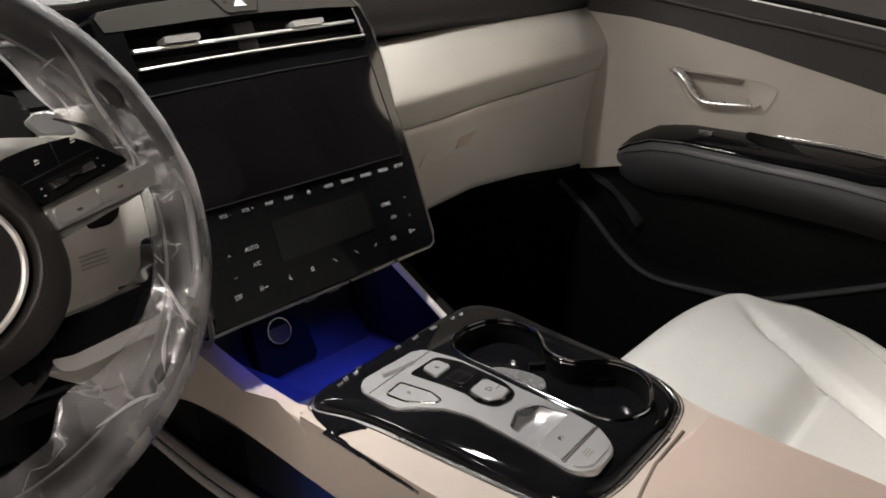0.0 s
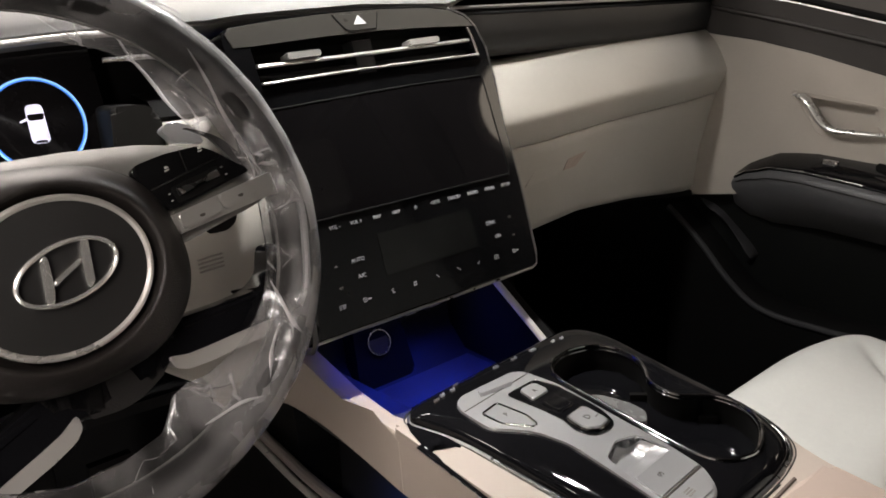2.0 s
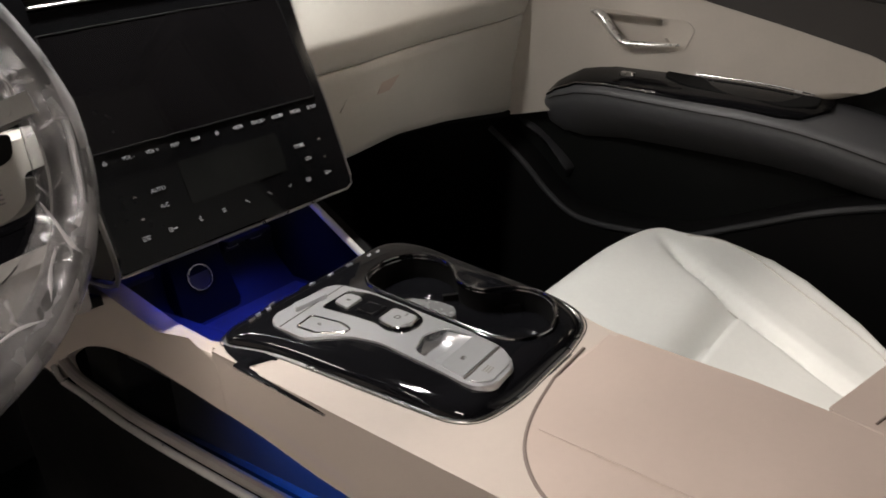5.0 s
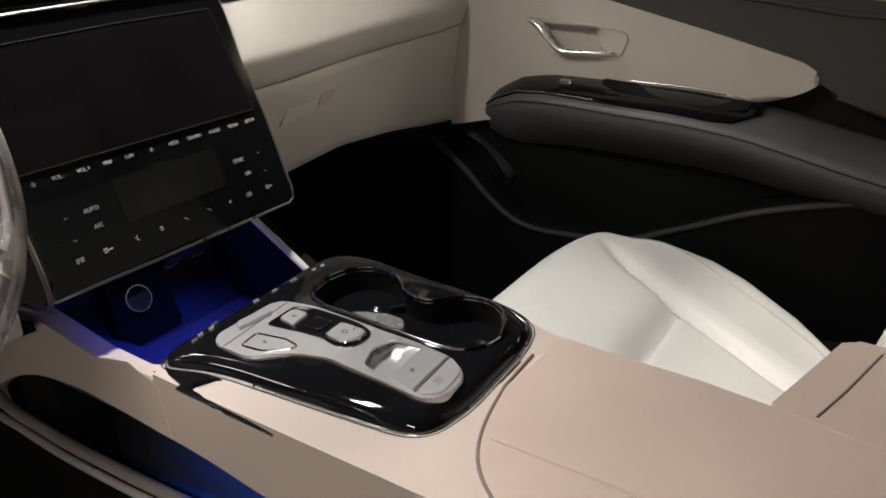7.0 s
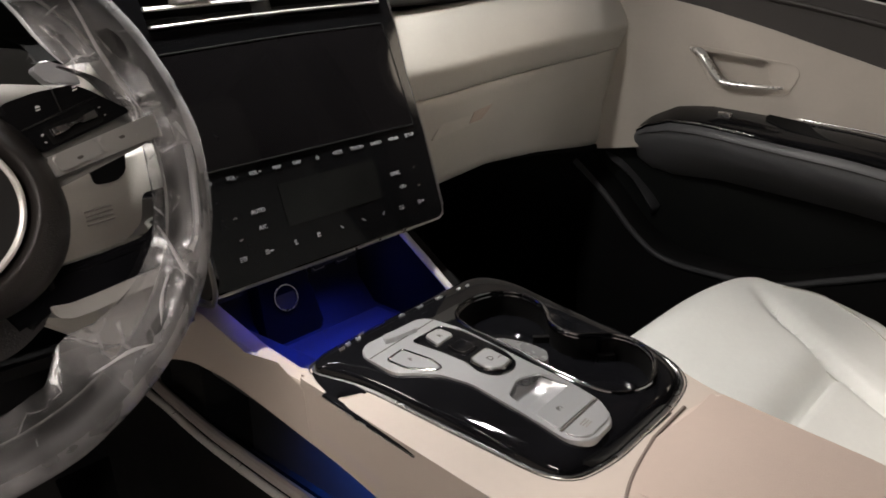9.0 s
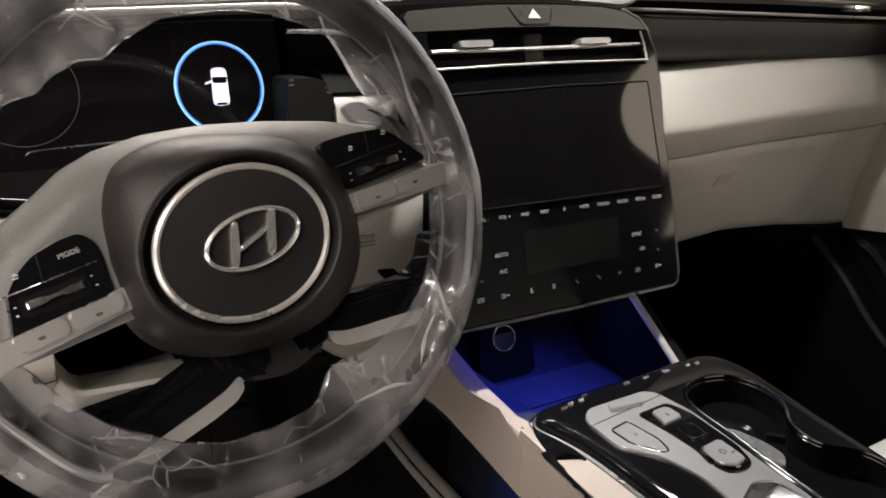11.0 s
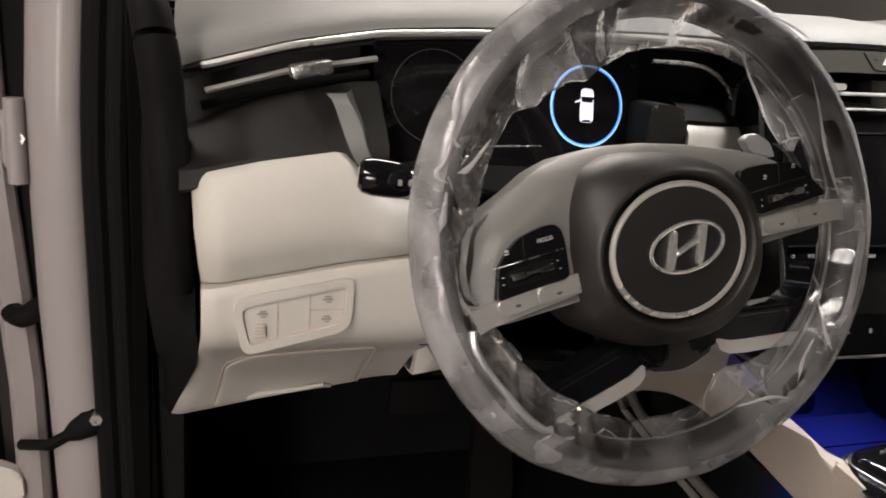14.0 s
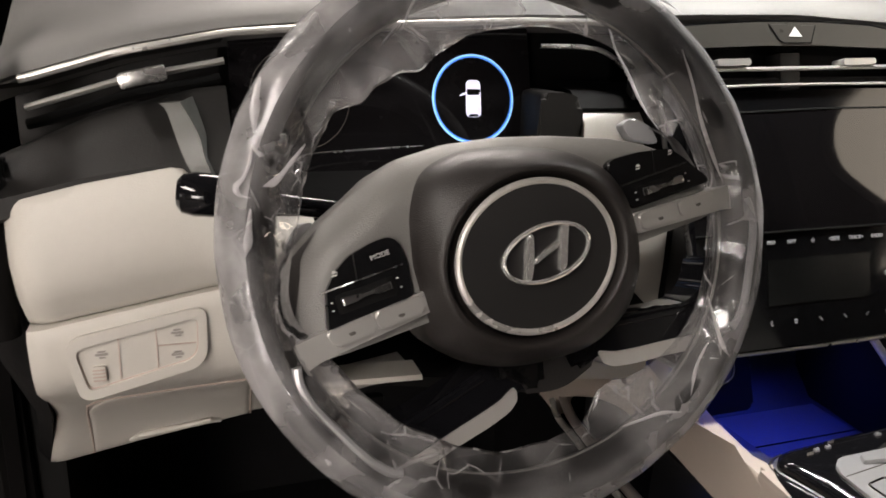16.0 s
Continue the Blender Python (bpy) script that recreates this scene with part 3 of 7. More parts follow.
part("door_shell", box((-1.80, 0.285, 0.42), (-0.835, 0.36, 1.06), 0.02), PAINT, ddoor, "white painted door shell")
part("door_edge", sheet([[(x, y, z) for x, y in ((-0.852 + d, 0.262), (-0.846 + d, 0.256), (-0.828 + d, 0.258), (-0.822 + d, 0.266), (-0.820 + d, 0.36))] for z, d in ((0.43, 0.018), (0.66, 0.018), (0.8, 0.016), (0.9, 0.010), (1.0, 0.003), (1.1, -0.002), (1.2, -0.005), (1.35, -0.006))], thick=(-0.004, 0.02, 0)), PAINT, ddoor, "white door edge")
part("inner_panel", prism(rounded([(-1.78, 0.46), (-0.846, 0.44), (-0.852, 0.8), (-0.858, 1.18), (-1.78, 1.12)], 0.02), 0.0, 0.03, xz(0.29), 0.006), MATT, ddoor, "dark plastic inner door panel")
part("lower_trim", prism(rounded([(-1.5, 0.655), (-0.826, 0.664), (-0.828, 0.702), (-0.870, 0.722), (-0.905, 0.750), (-1.1, 0.81), (-1.5, 0.85)], 0.010), 0.0, 0.012, xz(0.262), 0.005), BEIGE, ddoor, "beige padded trim")
part("grab_handle", tube(spline([(-0.868, 0.25, 1.10), (-0.874, 0.235, 1.125), (-0.885, 0.23, 1.15), (-0.91, 0.24, 1.17), (-0.95, 0.25, 1.18)], 12), 0.017, 10), BLACK, ddoor)
part("sill_trim", box((-1.78, 0.262, 1.165), (-0.86, 0.30, 1.20), 0.008), BLACK, ddoor)
for z0 in (1.035, 0.52):
    hinge = part("hinge", box((-0.820, 0.225, z0), (-0.797, 0.262, z0 + 0.055), 0.006), PAINT, ddoor, "white painted hinge")
    part("hinge_pin", tube([(-0.806, 0.222, z0 - 0.012), (-0.806, 0.222, z0 + 0.066)], 0.009, 12), PAINT, hinge)
    part("hinge_bolt", tube([(-0.803, 0.215, z0 + 0.03), (-0.803, 0.226, z0 + 0.03)], 0.006, 6), STEELY, hinge)
part("wiring_boot", tube(spline([(-0.795, 0.24, 0.895), (-0.812, 0.236, 0.885), (-0.828, 0.262, 0.88)], 8), 0.011, 10), RUBBER, ddoor)

roofcon = thing("overhead_console", at((0.0, -0.06, 1.60)), "grey overhead console with two lit reading lamps", "overhead console")
part("housing", prism(rounded([(-0.13, -0.08), (0.13, -0.08), (0.11, 0.07), (-0.11, 0.07)], 0.02), 0.0, 0.05, lambda a, b, h: (a, b, 1.62 - h), 0.012, 3), HEADLINER, roofcon)
for lx in (-0.07, 0.07):
    part("lens", prism(rounded([(lx - 0.032, -0.022), (lx + 0.032, -0.022), (lx + 0.032, 0.022), (lx - 0.032, 0.022)], 0.008), 0.0, 0.008, lambda a, b, h: (a, b, 1.566 - h), 0.002), LAMP_GLOW, roofcon, "glowing reading lamp lens")
# ---- dashboard ----
dash = thing("dashboard", at((0.0, 0.3, 0.9)), "dark grey and beige wraparound car dashboard with chrome trim lines", "dashboard")
EDGE_Y = [(-0.70, 0.10), (-0.655, 0.085), (-0.19, 0.085), (-0.155, 0.070), (-0.13, 0.062), (0.12, 0.062), (0.15, 0.075), (0.18, 0.105), (0.22, 0.12), (0.55, 0.12), (0.72, 0.10), (0.80, 0.08)]
EDGE_Z = [(-0.70, 1.130), (-0.655, 1.150), (-0.578, 1.174), (-0.505, 1.189), (-0.427, 1.197), (-0.266, 1.207), (-0.19, 1.209), (-0.155, 1.209), (-0.13, 1.212), (0.0, 1.217), (0.12, 1.214), (0.16, 1.224), (0.2, 1.237), (0.5, 1.240), (0.80, 1.238)]
rows = []
for i in range(75):
    x = -0.668 + 1.448 * i / 74
    y, z = along(EDGE_Y, x), along(EDGE_Z, x)
    rows.append([(x, 0.13, z - 0.010), (x, y + 0.012, z - 0.004), (x, y, z + 0.001), (x, y + 0.004, z + 0.008), (x, y + 0.03, z + 0.018), (x, y + 0.08, z + 0.027), (x, 0.28, 1.245 + 0.3 * (z - 1.2)), (x, 0.42, 1.245), (x, 0.66, 1.20)])
part("top_pad", sheet(rows, thick=(0, 0.004, -0.004)), DASH, dash, "dark grey soft-touch dashboard top", smooth=50)

# driver's side: air vent, shelf, lower panels
LIP = [(-0.66, 1.148), (-0.642, 1.151), (-0.578, 1.171), (-0.505, 1.186), (-0.427, 1.193), (-0.266, 1.203), (-0.19, 1.2045), (-0.168, 1.2)]
part("chrome_line", tube([(x, 0.079, along(LIP, x)) for x in np.linspace(-0.645, -0.175, 40)], 0.0028, 8), WHEEL_SILVER, dash, "thin satin chrome line")
LOW = [(-0.66, 1.100), (-0.597, 1.128), (-0.53, 1.146), (-0.49, 1.150)]
TOP = [(-0.67, 1.076), (-0.652, 1.078), (-0.603, 1.090), (-0.542, 1.100), (-0.53, 1.1015)]
rows = []
for x in np.linspace(-0.660, -0.508, 16):
    rows.append([(x, 0.086, along(LIP, x) - 0.002), (x, 0.15, along(LIP, x) - 0.008), (x, 0.15, along(LOW, x) - 0.006), (x, 0.075, along(LOW, x)), (x, 0.066, along(LOW, x) - 0.002), (x, 0.04, along(LOW, x) - 0.012 - 0.3 * (along(LOW, x) - along(TOP, x) - 0.01)), (x, 0.012, along(TOP, x) + 0.003), (x, 0.010, along(TOP, x) - 0.01)])
part("vent_shelf", sheet(rows, thick=(0, 0.004, -0.003)), SHELF, dash, "black vent housing and shelf", smooth=50)
vent = part("air_vent", tube([(x, 0.079, along(LIP, x) - 0.0195) for x in np.linspace(-0.642, -0.508, 14)], 0.0026, 8, flat=2.2), WHEEL_SILVER, dash, "satin chrome vent blade")
part("vent_blade", tube([(x, 0.10, along(LIP, x) - 0.033) for x in np.linspace(-0.645, -0.510, 14)], 0.004, 8, flat=2.5), BLACK_AND_SHADE, vent)
part("vent_tab", box((-0.580, 0.045, 1.150), (-0.548, 0.075, 1.160), 0.002), STEELY, vent, "satin chrome vent tab", m=DATUM @ Matrix.Translation((-0.564, 0.06, 1.155)) @ Matrix.Rotation(radians(-13), 4, "Y") @ Matrix.Translation((0.564, -0.06, -1.155)))
part("end_cap", sheet([[(-0.70, 0.20 + max(0, dy), z), (-0.688, 0.105 + max(0, dy), z), (-0.668 + dx, 0.045 + dy, z), (-0.655 + dx, 0.03 + dy, z)] for z, dx, dy in ((0.772, -0.024, 0.185), (0.83, -0.009, 0.128), (0.886, 0.004, 0.062), (0.925, 0.009, 0.020), (0.95, 0.006, 0), (0.994, 0.006, 0), (1.06, 0.004, 0), (1.10, 0.0, 0.02))], thick=(0, 0.01, 0)), MATT, dash, "black dashboard end cap")
part("end_seal", tube(spline([(-0.694, 0.10, 1.235), (-0.686, 0.080, 1.205), (-0.680, 0.062, 1.185), (-0.676, 0.050, 1.165), (-0.673, 0.046, 1.145), (-0.671, 0.044, 1.122), (-0.669, 0.038, 1.098), (-0.667, 0.030, 1.074), (-0.665, 0.026, 1.050), (-0.664, 0.024, 1.020), (-0.663, 0.024, 0.985)], 56), [along([(0, 0.012), (12, 0.015), (20, 0.0155), (40, 0.0150), (55, 0.012)], k) for k in range(56)], 16), RUBBER, dash, "black rounded seal along the dashboard end", smooth=60)
cheek = [spline(line, 14) for line in ([(-0.5545, 0.036, 1.1385), (-0.550, 0.032, 1.134), (-0.545, 0.018, 1.118), (-0.541, 0.010, 1.106), (-0.536, 0.005, 1.095), (-0.528, 0.002, 1.083)], [(-0.541, 0.028, 1.140), (-0.537, 0.025, 1.133), (-0.530, 0.013, 1.119), (-0.528, 0.007, 1.107), (-0.524, 0.003, 1.096), (-0.518, 0.000, 1.078)], [(-0.535, 0.042, 1.142), (-0.532, 0.040, 1.133), (-0.526, 0.030, 1.119), (-0.523, 0.024, 1.106), (-0.519, 0.020, 1.095), (-0.512, 0.016, 1.074)])]
part("binnacle_side", sheet([list(row) for row in zip(*cheek)], thick=(0.003, 0.012, 0)), CHEEK, dash, "pale grey binnacle cheek", smooth=60)

LEFT_TOP = [(-0.66, 1.077), (-0.652, 1.078), (-0.603, 1.090), (-0.545, 1.100), (-0.538, 1.096), (-0.528, 1.083), (-0.516, 1.071), (-0.500, 1.064), (-0.484, 1.061), (-0.455, 1.060)]
CREASE = [(-0.66, 0.993), (-0.645, 0.994), (-0.582, 1.005), (-0.536, 1.013), (-0.483, 1.020), (-0.44, 1.024), (-0.15, 1.03)]
BOTTOM = [(-0.69, 0.773), (-0.678, 0.779), (-0.62, 0.800), (-0.57, 0.818), (-0.52, 0.838), (-0.467, 0.847), (-0.36, 0.850)]
SLOPE = [(0.76, 0.222), (0.779, 0.204), (0.805, 0.178), (0.83, 0.154), (0.86, 0.126), (0.89, 0.092), (0.91, 0.066), (0.93, 0.032), (0.943, 0.012), (0.955, 0.003), (0.97, -0.001), (0.995, -0.003), (1.1, -0.003)]


def left_edge(z):
    return along([(0.779, -0.678), (0.832, -0.663), (0.88, -0.650), (0.948, -0.645), (0.994, -0.645), (1.04, -0.650), (1.08, -0.652)], z)


def skin(x0, x1, n, low, high, profile, dz=0.0, leading=True):
    """A moulded panel between two height curves; profile: (share of height, depth)."""
    rows = []
    for i in range(n):
        u = i / (n - 1)
        row = []
        for s, d in profile:
            x = x0 + (x1 - x0) * u
            z = along(low, x) + dz + (along(high, x) - along(low, x) - 2 * dz) * s
            if leading:
                xl = left_edge(z)
                x = xl + (x1 - xl) * u
                z = along(low, x) + dz + (along(high, x) - along(low, x) - 2 * dz) * s
            row.append((x, d + (0.012 * max(0, 1 - u * n / 2.5) ** 2 if leading else 0), z))
        rows.append(row)
    return rows


upper = skin(-0.66, -0.455, 26, CREASE, LEFT_TOP, [(0, 0.016), (0.0, 0.0085), (0.02, 0.006), (0.06, 0.0035), (0.12, 0.0005), (0.20, -0.0035), (0.28, -0.0062), (0.38, -0.0075), (0.55, -0.0068), (0.75, -0.002), (0.93, 0.004), (1.0, 0.009), (1.0, 0.02)], 0.0003)
part("knee_pad", sheet(upper, thick=(0, 0.012, 0)), BEIGE, dash, "beige padded panel beside the steering wheel", smooth=50)
lower = []
for u in np.linspace(0, 1, 30):
    row = []
    for sh, back in ((0, 0.06), (0.0, 0.010), (0.012, 0.003), *[(q, 0.0) for q in np.linspace(0.04, 0.975, 26)], (1.0, 0.003), (1.0, 0.014)):
        x = -0.66 + 0.205 * u
        for again in range(3):
            z = along(BOTTOM, x) + (along(CREASE, x) - along(BOTTOM, x) - 0.0006) * sh + 0.0003
            x = left_edge(z) + (-0.455 - left_edge(z)) * u
        row.append((x, along(SLOPE, z) + back + 0.005 * max(0, 1 - u * 16) ** 2, z))
    lower.append(row)
part("knee_panel", sheet(lower, thick=(0, 0.010, 0)), BEIGE, dash, "beige lower knee panel", smooth=50)
bridge = []
for u in np.linspace(0, 1, 16):
    zb, zt = 0.878 + 0.016 * u, 0.906 - 0.004 * u + 0.034 * max(0.0, 1 - u * 5) ** 2
    bridge.append([(-0.456 + 0.103 * u, y, z) for y, z in ((0.13, zb - 0.004), (0.085, zb), (0.072, zb + 0.004), (0.058, zt - 0.004), (0.060, zt), (0.080, zt + 0.001))])
part("column_surround", sheet(bridge, thick=(0, 0.01, 0)), BEIGE, dash, "beige trim under the steering column", smooth=50)
RIGHT_TOP = [(-0.33, 1.060), (-0.15, 1.062)]
RIGHT_LOW = [(-0.332, 0.985), (-0.300, 0.965), (-0.262, 0.928), (-0.225, 0.900), (-0.15, 0.890)]
knee = sheet(skin(-0.332, -0.158, 12, RIGHT_LOW, RIGHT_TOP, [(0, 0.05), (0, 0.02), (0.04, 0.012), (0.3, 0.006), (0.7, 0.002), (0.97, 0.002), (1.0, 0.008), (1.0, 0.02)], leading=False), thick=(0, 0.012, 0))
part("inner_knee_panel", knee, BEIGE, dash, "beige panel between column and centre stack", smooth=50)
# The notch, slot and pocket below are flat dark pieces painted as shade.
part("notch", prism(rounded([(-0.219, 1.063), (-0.186, 1.063), (-0.188, 1.046), (-0.197, 1.040), (-0.214, 1.040)], 0.004), 0, 0.0035, xz(0.004), 0.0008), BLACK_AND_SHADE, dash, "flat dark patch for the shade in the finger notch")
# Grey bars stand in for the shade inside the recessed slots.
for k in range(4):
    part("vent_slot_shade", box((-0.226, 0.0008, 1.010 + 0.0035 * k), (-0.204, 0.004, 1.0115 + 0.0035 * k), 0.0003, 1), FAINT, dash, m=DATUM @ Matrix.Translation((-0.215, 0, 1.01)) @ Matrix.Rotation(radians(-3), 4, "Y") @ Matrix.Translation((0.215, 0, -1.01)))
part("panel_slot_shade", prism(rounded([(-0.2035, 0.9885), (-0.1915, 0.9915), (-0.1631, 0.9646), (-0.1800, 0.9600)], 0.003), 0.0, 0.0030, xz(0.0065), 0.0008), BLACK_AND_SHADE, dash, "flat dark patch for the shade in the slanting slot")
part("key_pocket_shade", prism(rounded([(-0.472, 0.986), (-0.4555, 0.988), (-0.4555, 0.932), (-0.466, 0.930)], 0.004), -0.004, 0.0012, lambda a, b, h: (a, along(SLOPE, b) - h, b), 0), BLACK_AND_SHADE, dash, "flat dark patch for the shade in the pocket beside the column")

# switch panel and fuse cover
out = rounded([(-0.624, 0.989), (-0.532, 1.006), (-0.533, 0.962), (-0.615, 0.943)], [0.014, 0.010, 0.014, 0.010])
inn = rounded([(-0.617, 0.982), (-0.538, 0.998), (-0.539, 0.968), (-0.610, 0.951)], [0.008, 0.006, 0.010, 0.006])
switches = part("switch_panel", ring_plate(out, inn, 0.0, 0.010, xz(0.004)), BEIGE, dash, "raised beige frame of the switch panel")
part("switch_plate", prism(inn, 0, 0.0055, xz(0.002), 0.001), BEIGE, switches)
part("switch_gap", tube([(p[0], -0.0035, p[1]) for p in inn], 0.0009, 6, closed=True), TAUPE, switches)
for x0, z0, z1 in ((-0.590, 0.957, 0.9870), (-0.566, 0.962, 0.992)):
    part("switch_seam", box((x0, -0.0042, z0), (x0 + 0.0008, 0.000, z1), 0), TAUPE, switches, smooth=0)
part("switch_seam", box((-0.565, -0.0042, 0.9785), (-0.540, 0.000, 0.9793), 0), TAUPE, switches, smooth=0)
part("thumbwheel", box((-0.6065, -0.0065, 0.957), (-0.5985, 0.000, 0.9685), 0.001), BEIGE, switches, "ribbed thumbwheel")
for k in range(4):
    part("thumbwheel_rib", box((-0.6065, -0.0071, 0.9585 + 0.0025 * k), (-0.5985, -0.005, 0.9593 + 0.0025 * k), 0), TAUPE, switches, smooth=0)
for x0, z0 in ((-0.6045, 0.9755), (-0.556, 0.9865), (-0.5565, 0.9705)):
    part("switch_symbol", merge(box((x0, -0.0042, z0), (x0 + 0.008, -0.0030, z0 + 0.0014), 0), box((x0 + 0.0015, -0.0042, z0 + 0.0022), (x0 + 0.0065, -0.0030, z0 + 0.0034), 0), box((x0 + 0.0025, -0.0042, z0 - 0.002), (x0 + 0.0065, -0.0030, z0 - 0.001), 0)), FAINT, switches, smooth=0)
def on_slope(x, z, h):
    return (x, along(SLOPE, z) - h, z)


fuse_rows = []
for sh, h in ((0.0, -0.002), (0.0, 0.0015), (0.02, 0.003), *[(q, 0.0036) for q in np.linspace(0.06, 0.94, 16)], (0.98, 0.003), (1.0, 0.0015), (1.0, -0.002)):
    row = []
    for u, hu in ((0.0, -0.002), (0.0, 0.0015), (0.012, 0.003), *[(q, 0.0036) for q in np.linspace(0.03, 0.97, 14)], (0.988, 0.003), (1.0, 0.0015), (1.0, -0.002)):
        low = along([(0, 0.806), (0.5, 0.826), (1, 0.845)], u)
        high = along([(0, 0.886), (0.04, 0.900), (0.10, 0.909), (0.5, 0.921), (0.95, 0.929), (1, 0.927)], u)
        z = low + (high - low) * sh
        x = along([(0.80, -0.633), (0.88, -0.6245), (0.93, -0.620)], z) * (1 - u) + along([(0.84, -0.496), (0.93, -0.502)], z) * u
        row.append(on_slope(x, z, min(h, hu)))
    fuse_rows.append(row)
cover = part("fuse_cover", sheet(fuse_rows), BEIGE, dash, "beige hinged fuse box cover", smooth=40)
part("cover_gap", tube([on_slope(p[0], p[1], 0.0006) for p in [(-0.634, 0.802), (-0.630, 0.84), (-0.6258, 0.886), (-0.6225, 0.901), (-0.612, 0.9105), (-0.56, 0.9225), (-0.505, 0.9300), (-0.5005, 0.927), (-0.4945, 0.845)]], 0.0009, 6), TAUPE, dash)
part("cover_lip", tube([on_slope(-0.598, 0.824, 0.003), on_slope(-0.590, 0.834, 0.006), on_slope(-0.56, 0.840, 0.006), on_slope(-0.530, 0.8465, 0.006), on_slope(-0.523, 0.842, 0.003)], 0.0030, 8, flat=1.4), BEIGE, cover, "finger lip")

# instrument cluster
cluster = thing("instrument_cluster", at((-0.37, 0.11, 1.08)), "wide black instrument display with a glowing blue ring", "instrument display")


def face(a, b, h):
    return (a, 0.100 + 0.2 * (b - 1.14) - h, b)


part("display_glass", prism(rounded([(-0.503, 1.076), (-0.243, 1.076), (-0.248, 1.1995), (-0.503, 1.188)], 0.004), -0.012, 0.0, face, 0.001), GLASS, cluster, "black display glass")
ring = part("ring", ring_plate(circle(-0.3005, 1.137, 0.0375, n=72), circle(-0.3005, 1.137, 0.0358, n=72), 0.0002, 0.0006, face), GAUGE_PALE, cluster, "glowing pale blue ring", smooth=0)
part("ring_halo", ring_plate(circle(-0.3005, 1.137, 0.0358, n=72), circle(-0.3005, 1.137, 0.0347, n=72), 0.0002, 0.0005, face), GAUGE_BLUE, ring, "glowing deeper blue inner ring", smooth=0)
car = part("car_picture", prism(rounded([(-0.3075, 1.122), (-0.2935, 1.122), (-0.2940, 1.153), (-0.3070, 1.153)], 0.0045), 0.0002, 0.0006, face, 0), CAR_PICTURE, cluster, "white picture of a car from above", smooth=0)
part("picture_window", prism(rounded([(-0.3060, 1.1405), (-0.2950, 1.1405), (-0.2940, 1.1455), (-0.3070, 1.1455)], 0.0015), 0.0007, 0.0009, face, 0), GLASS, car, smooth=0)
part("picture_window", prism(rounded([(-0.3050, 1.1225), (-0.2960, 1.1225), (-0.2965, 1.1245), (-0.3045, 1.1245)], 0.0008), 0.0007, 0.0009, face, 0), LCD, car, smooth=0)
part("picture_door", prism([(-0.3072, 1.143), (-0.3130, 1.1405), (-0.3125, 1.1395), (-0.3070, 1.1410)], 0.0002, 0.0006, face, 0), CAR_PICTURE, car, smooth=0)
part("scale_line", ring_plate(circle(-0.449, 1.137, 0.040, n=64), circle(-0.449, 1.137, 0.0396, n=64), 0.0002, 0.0003, face), DARK_PRINT, cluster, smooth=0)
part("bottom_trim", tube(spline([(-0.452, 0.074, 1.093), (-0.445, 0.075, 1.096), (-0.40, 0.077, 1.0985), (-0.352, 0.078, 1.1005)], 12), 0.0008, 6), STEELY, cluster)
part("cluster_tray", sheet([[(x, 0.10, 1.082), (x, 0.06, 1.074), (x, 0.02, 1.062), (x, 0.012, 1.05)] for x in (-0.51, -0.4, -0.3, -0.24)], thick=(0, 0, -0.006)), MATT, dash, "black tray under the instrument display")
part("cluster_tray_trim", tube([(-0.50, 0.022, 1.064), (-0.44, 0.018, 1.066), (-0.40, 0.018, 1.067)], 0.0035, 8), WHEEL_GREY, dash)
# arch between cluster and centre stack
part("arch_recess", sheet([[(x, 0.088, 1.203), (x, 0.15, 1.195), (x, 0.15, 1.10), (x, 0.07, 1.10)] for x in (-0.246, -0.20, -0.16, -0.137)], thick=(0, 0.004, 0)), BLACK_AND_SHADE, dash, "black recess beside the display")
part("arch_line", tube(spline([(-0.25, 0.079, 1.2035), (-0.195, 0.078, 1.2045), (-0.168, 0.074, 1.199), (-0.150, 0.070, 1.182), (-0.139, 0.066, 1.150), (-0.136, 0.062, 1.112), (-0.136, 0.060, 1.095)], 30), 0.0022, 8), STEELY, dash, "satin chrome arch")
part("arch_blade", tube(spline([(-0.244, 0.090, 1.183), (-0.200, 0.089, 1.183), (-0.178, 0.085, 1.177), (-0.160, 0.080, 1.160), (-0.152, 0.076, 1.135)], 20), 0.0022, 8), STEELY, dash)
part("arch_cheek", sheet([[(-0.158, 0.075, z), (-0.146, 0.066, z), (-0.137, 0.06, z), (-0.134, 0.09, z)] for z in (1.06, 1.10, 1.14, 1.165)], thick=(0, 0.01, 0)), BLACK, dash)
part("sensor_pod", prism(rounded([(-0.258, 1.095), (-0.214, 1.095), (-0.214, 1.138), (-0.226, 1.146), (-0.254, 1.146)], [0.002, 0.002, 0.010, 0.01, 0.006]), -0.04, 0.014, xz(0.075), 0.006, 3), SHELF, dash, "rounded dark pod")
part("beige_insert", sheet([[(x, 0.085, 1.140), (x, 0.066, 1.130), (x, 0.058, 1.120), (x, 0.056, 1.09)] for x in (-0.213, -0.18, -0.14, -0.122)], thick=(0, 0.006, 0)), BEIGE, dash, "beige insert", smooth=60)
part("insert_hood", sheet([[(x, 0.12, 1.152), (x, 0.085, 1.146), (x, 0.064, 1.133), (x, 0.066, 1.128)] for x in (-0.215, -0.18, -0.14)], thick=(0, 0.004, 0)), MATT, dash)

# passenger's side
END = [(0.16, 0.0), (0.50, 0.0), (0.68, 0.003), (0.73, 0.006), (0.765, 0.012)]


def flank(profile, n=28, x0=0.150, x1=0.768, dz=None):
    return [[(x, y + along(END, x), z + (along(dz, x) if dz else 0)) for y, z in profile] for x in np.linspace(x0, x1, n)]


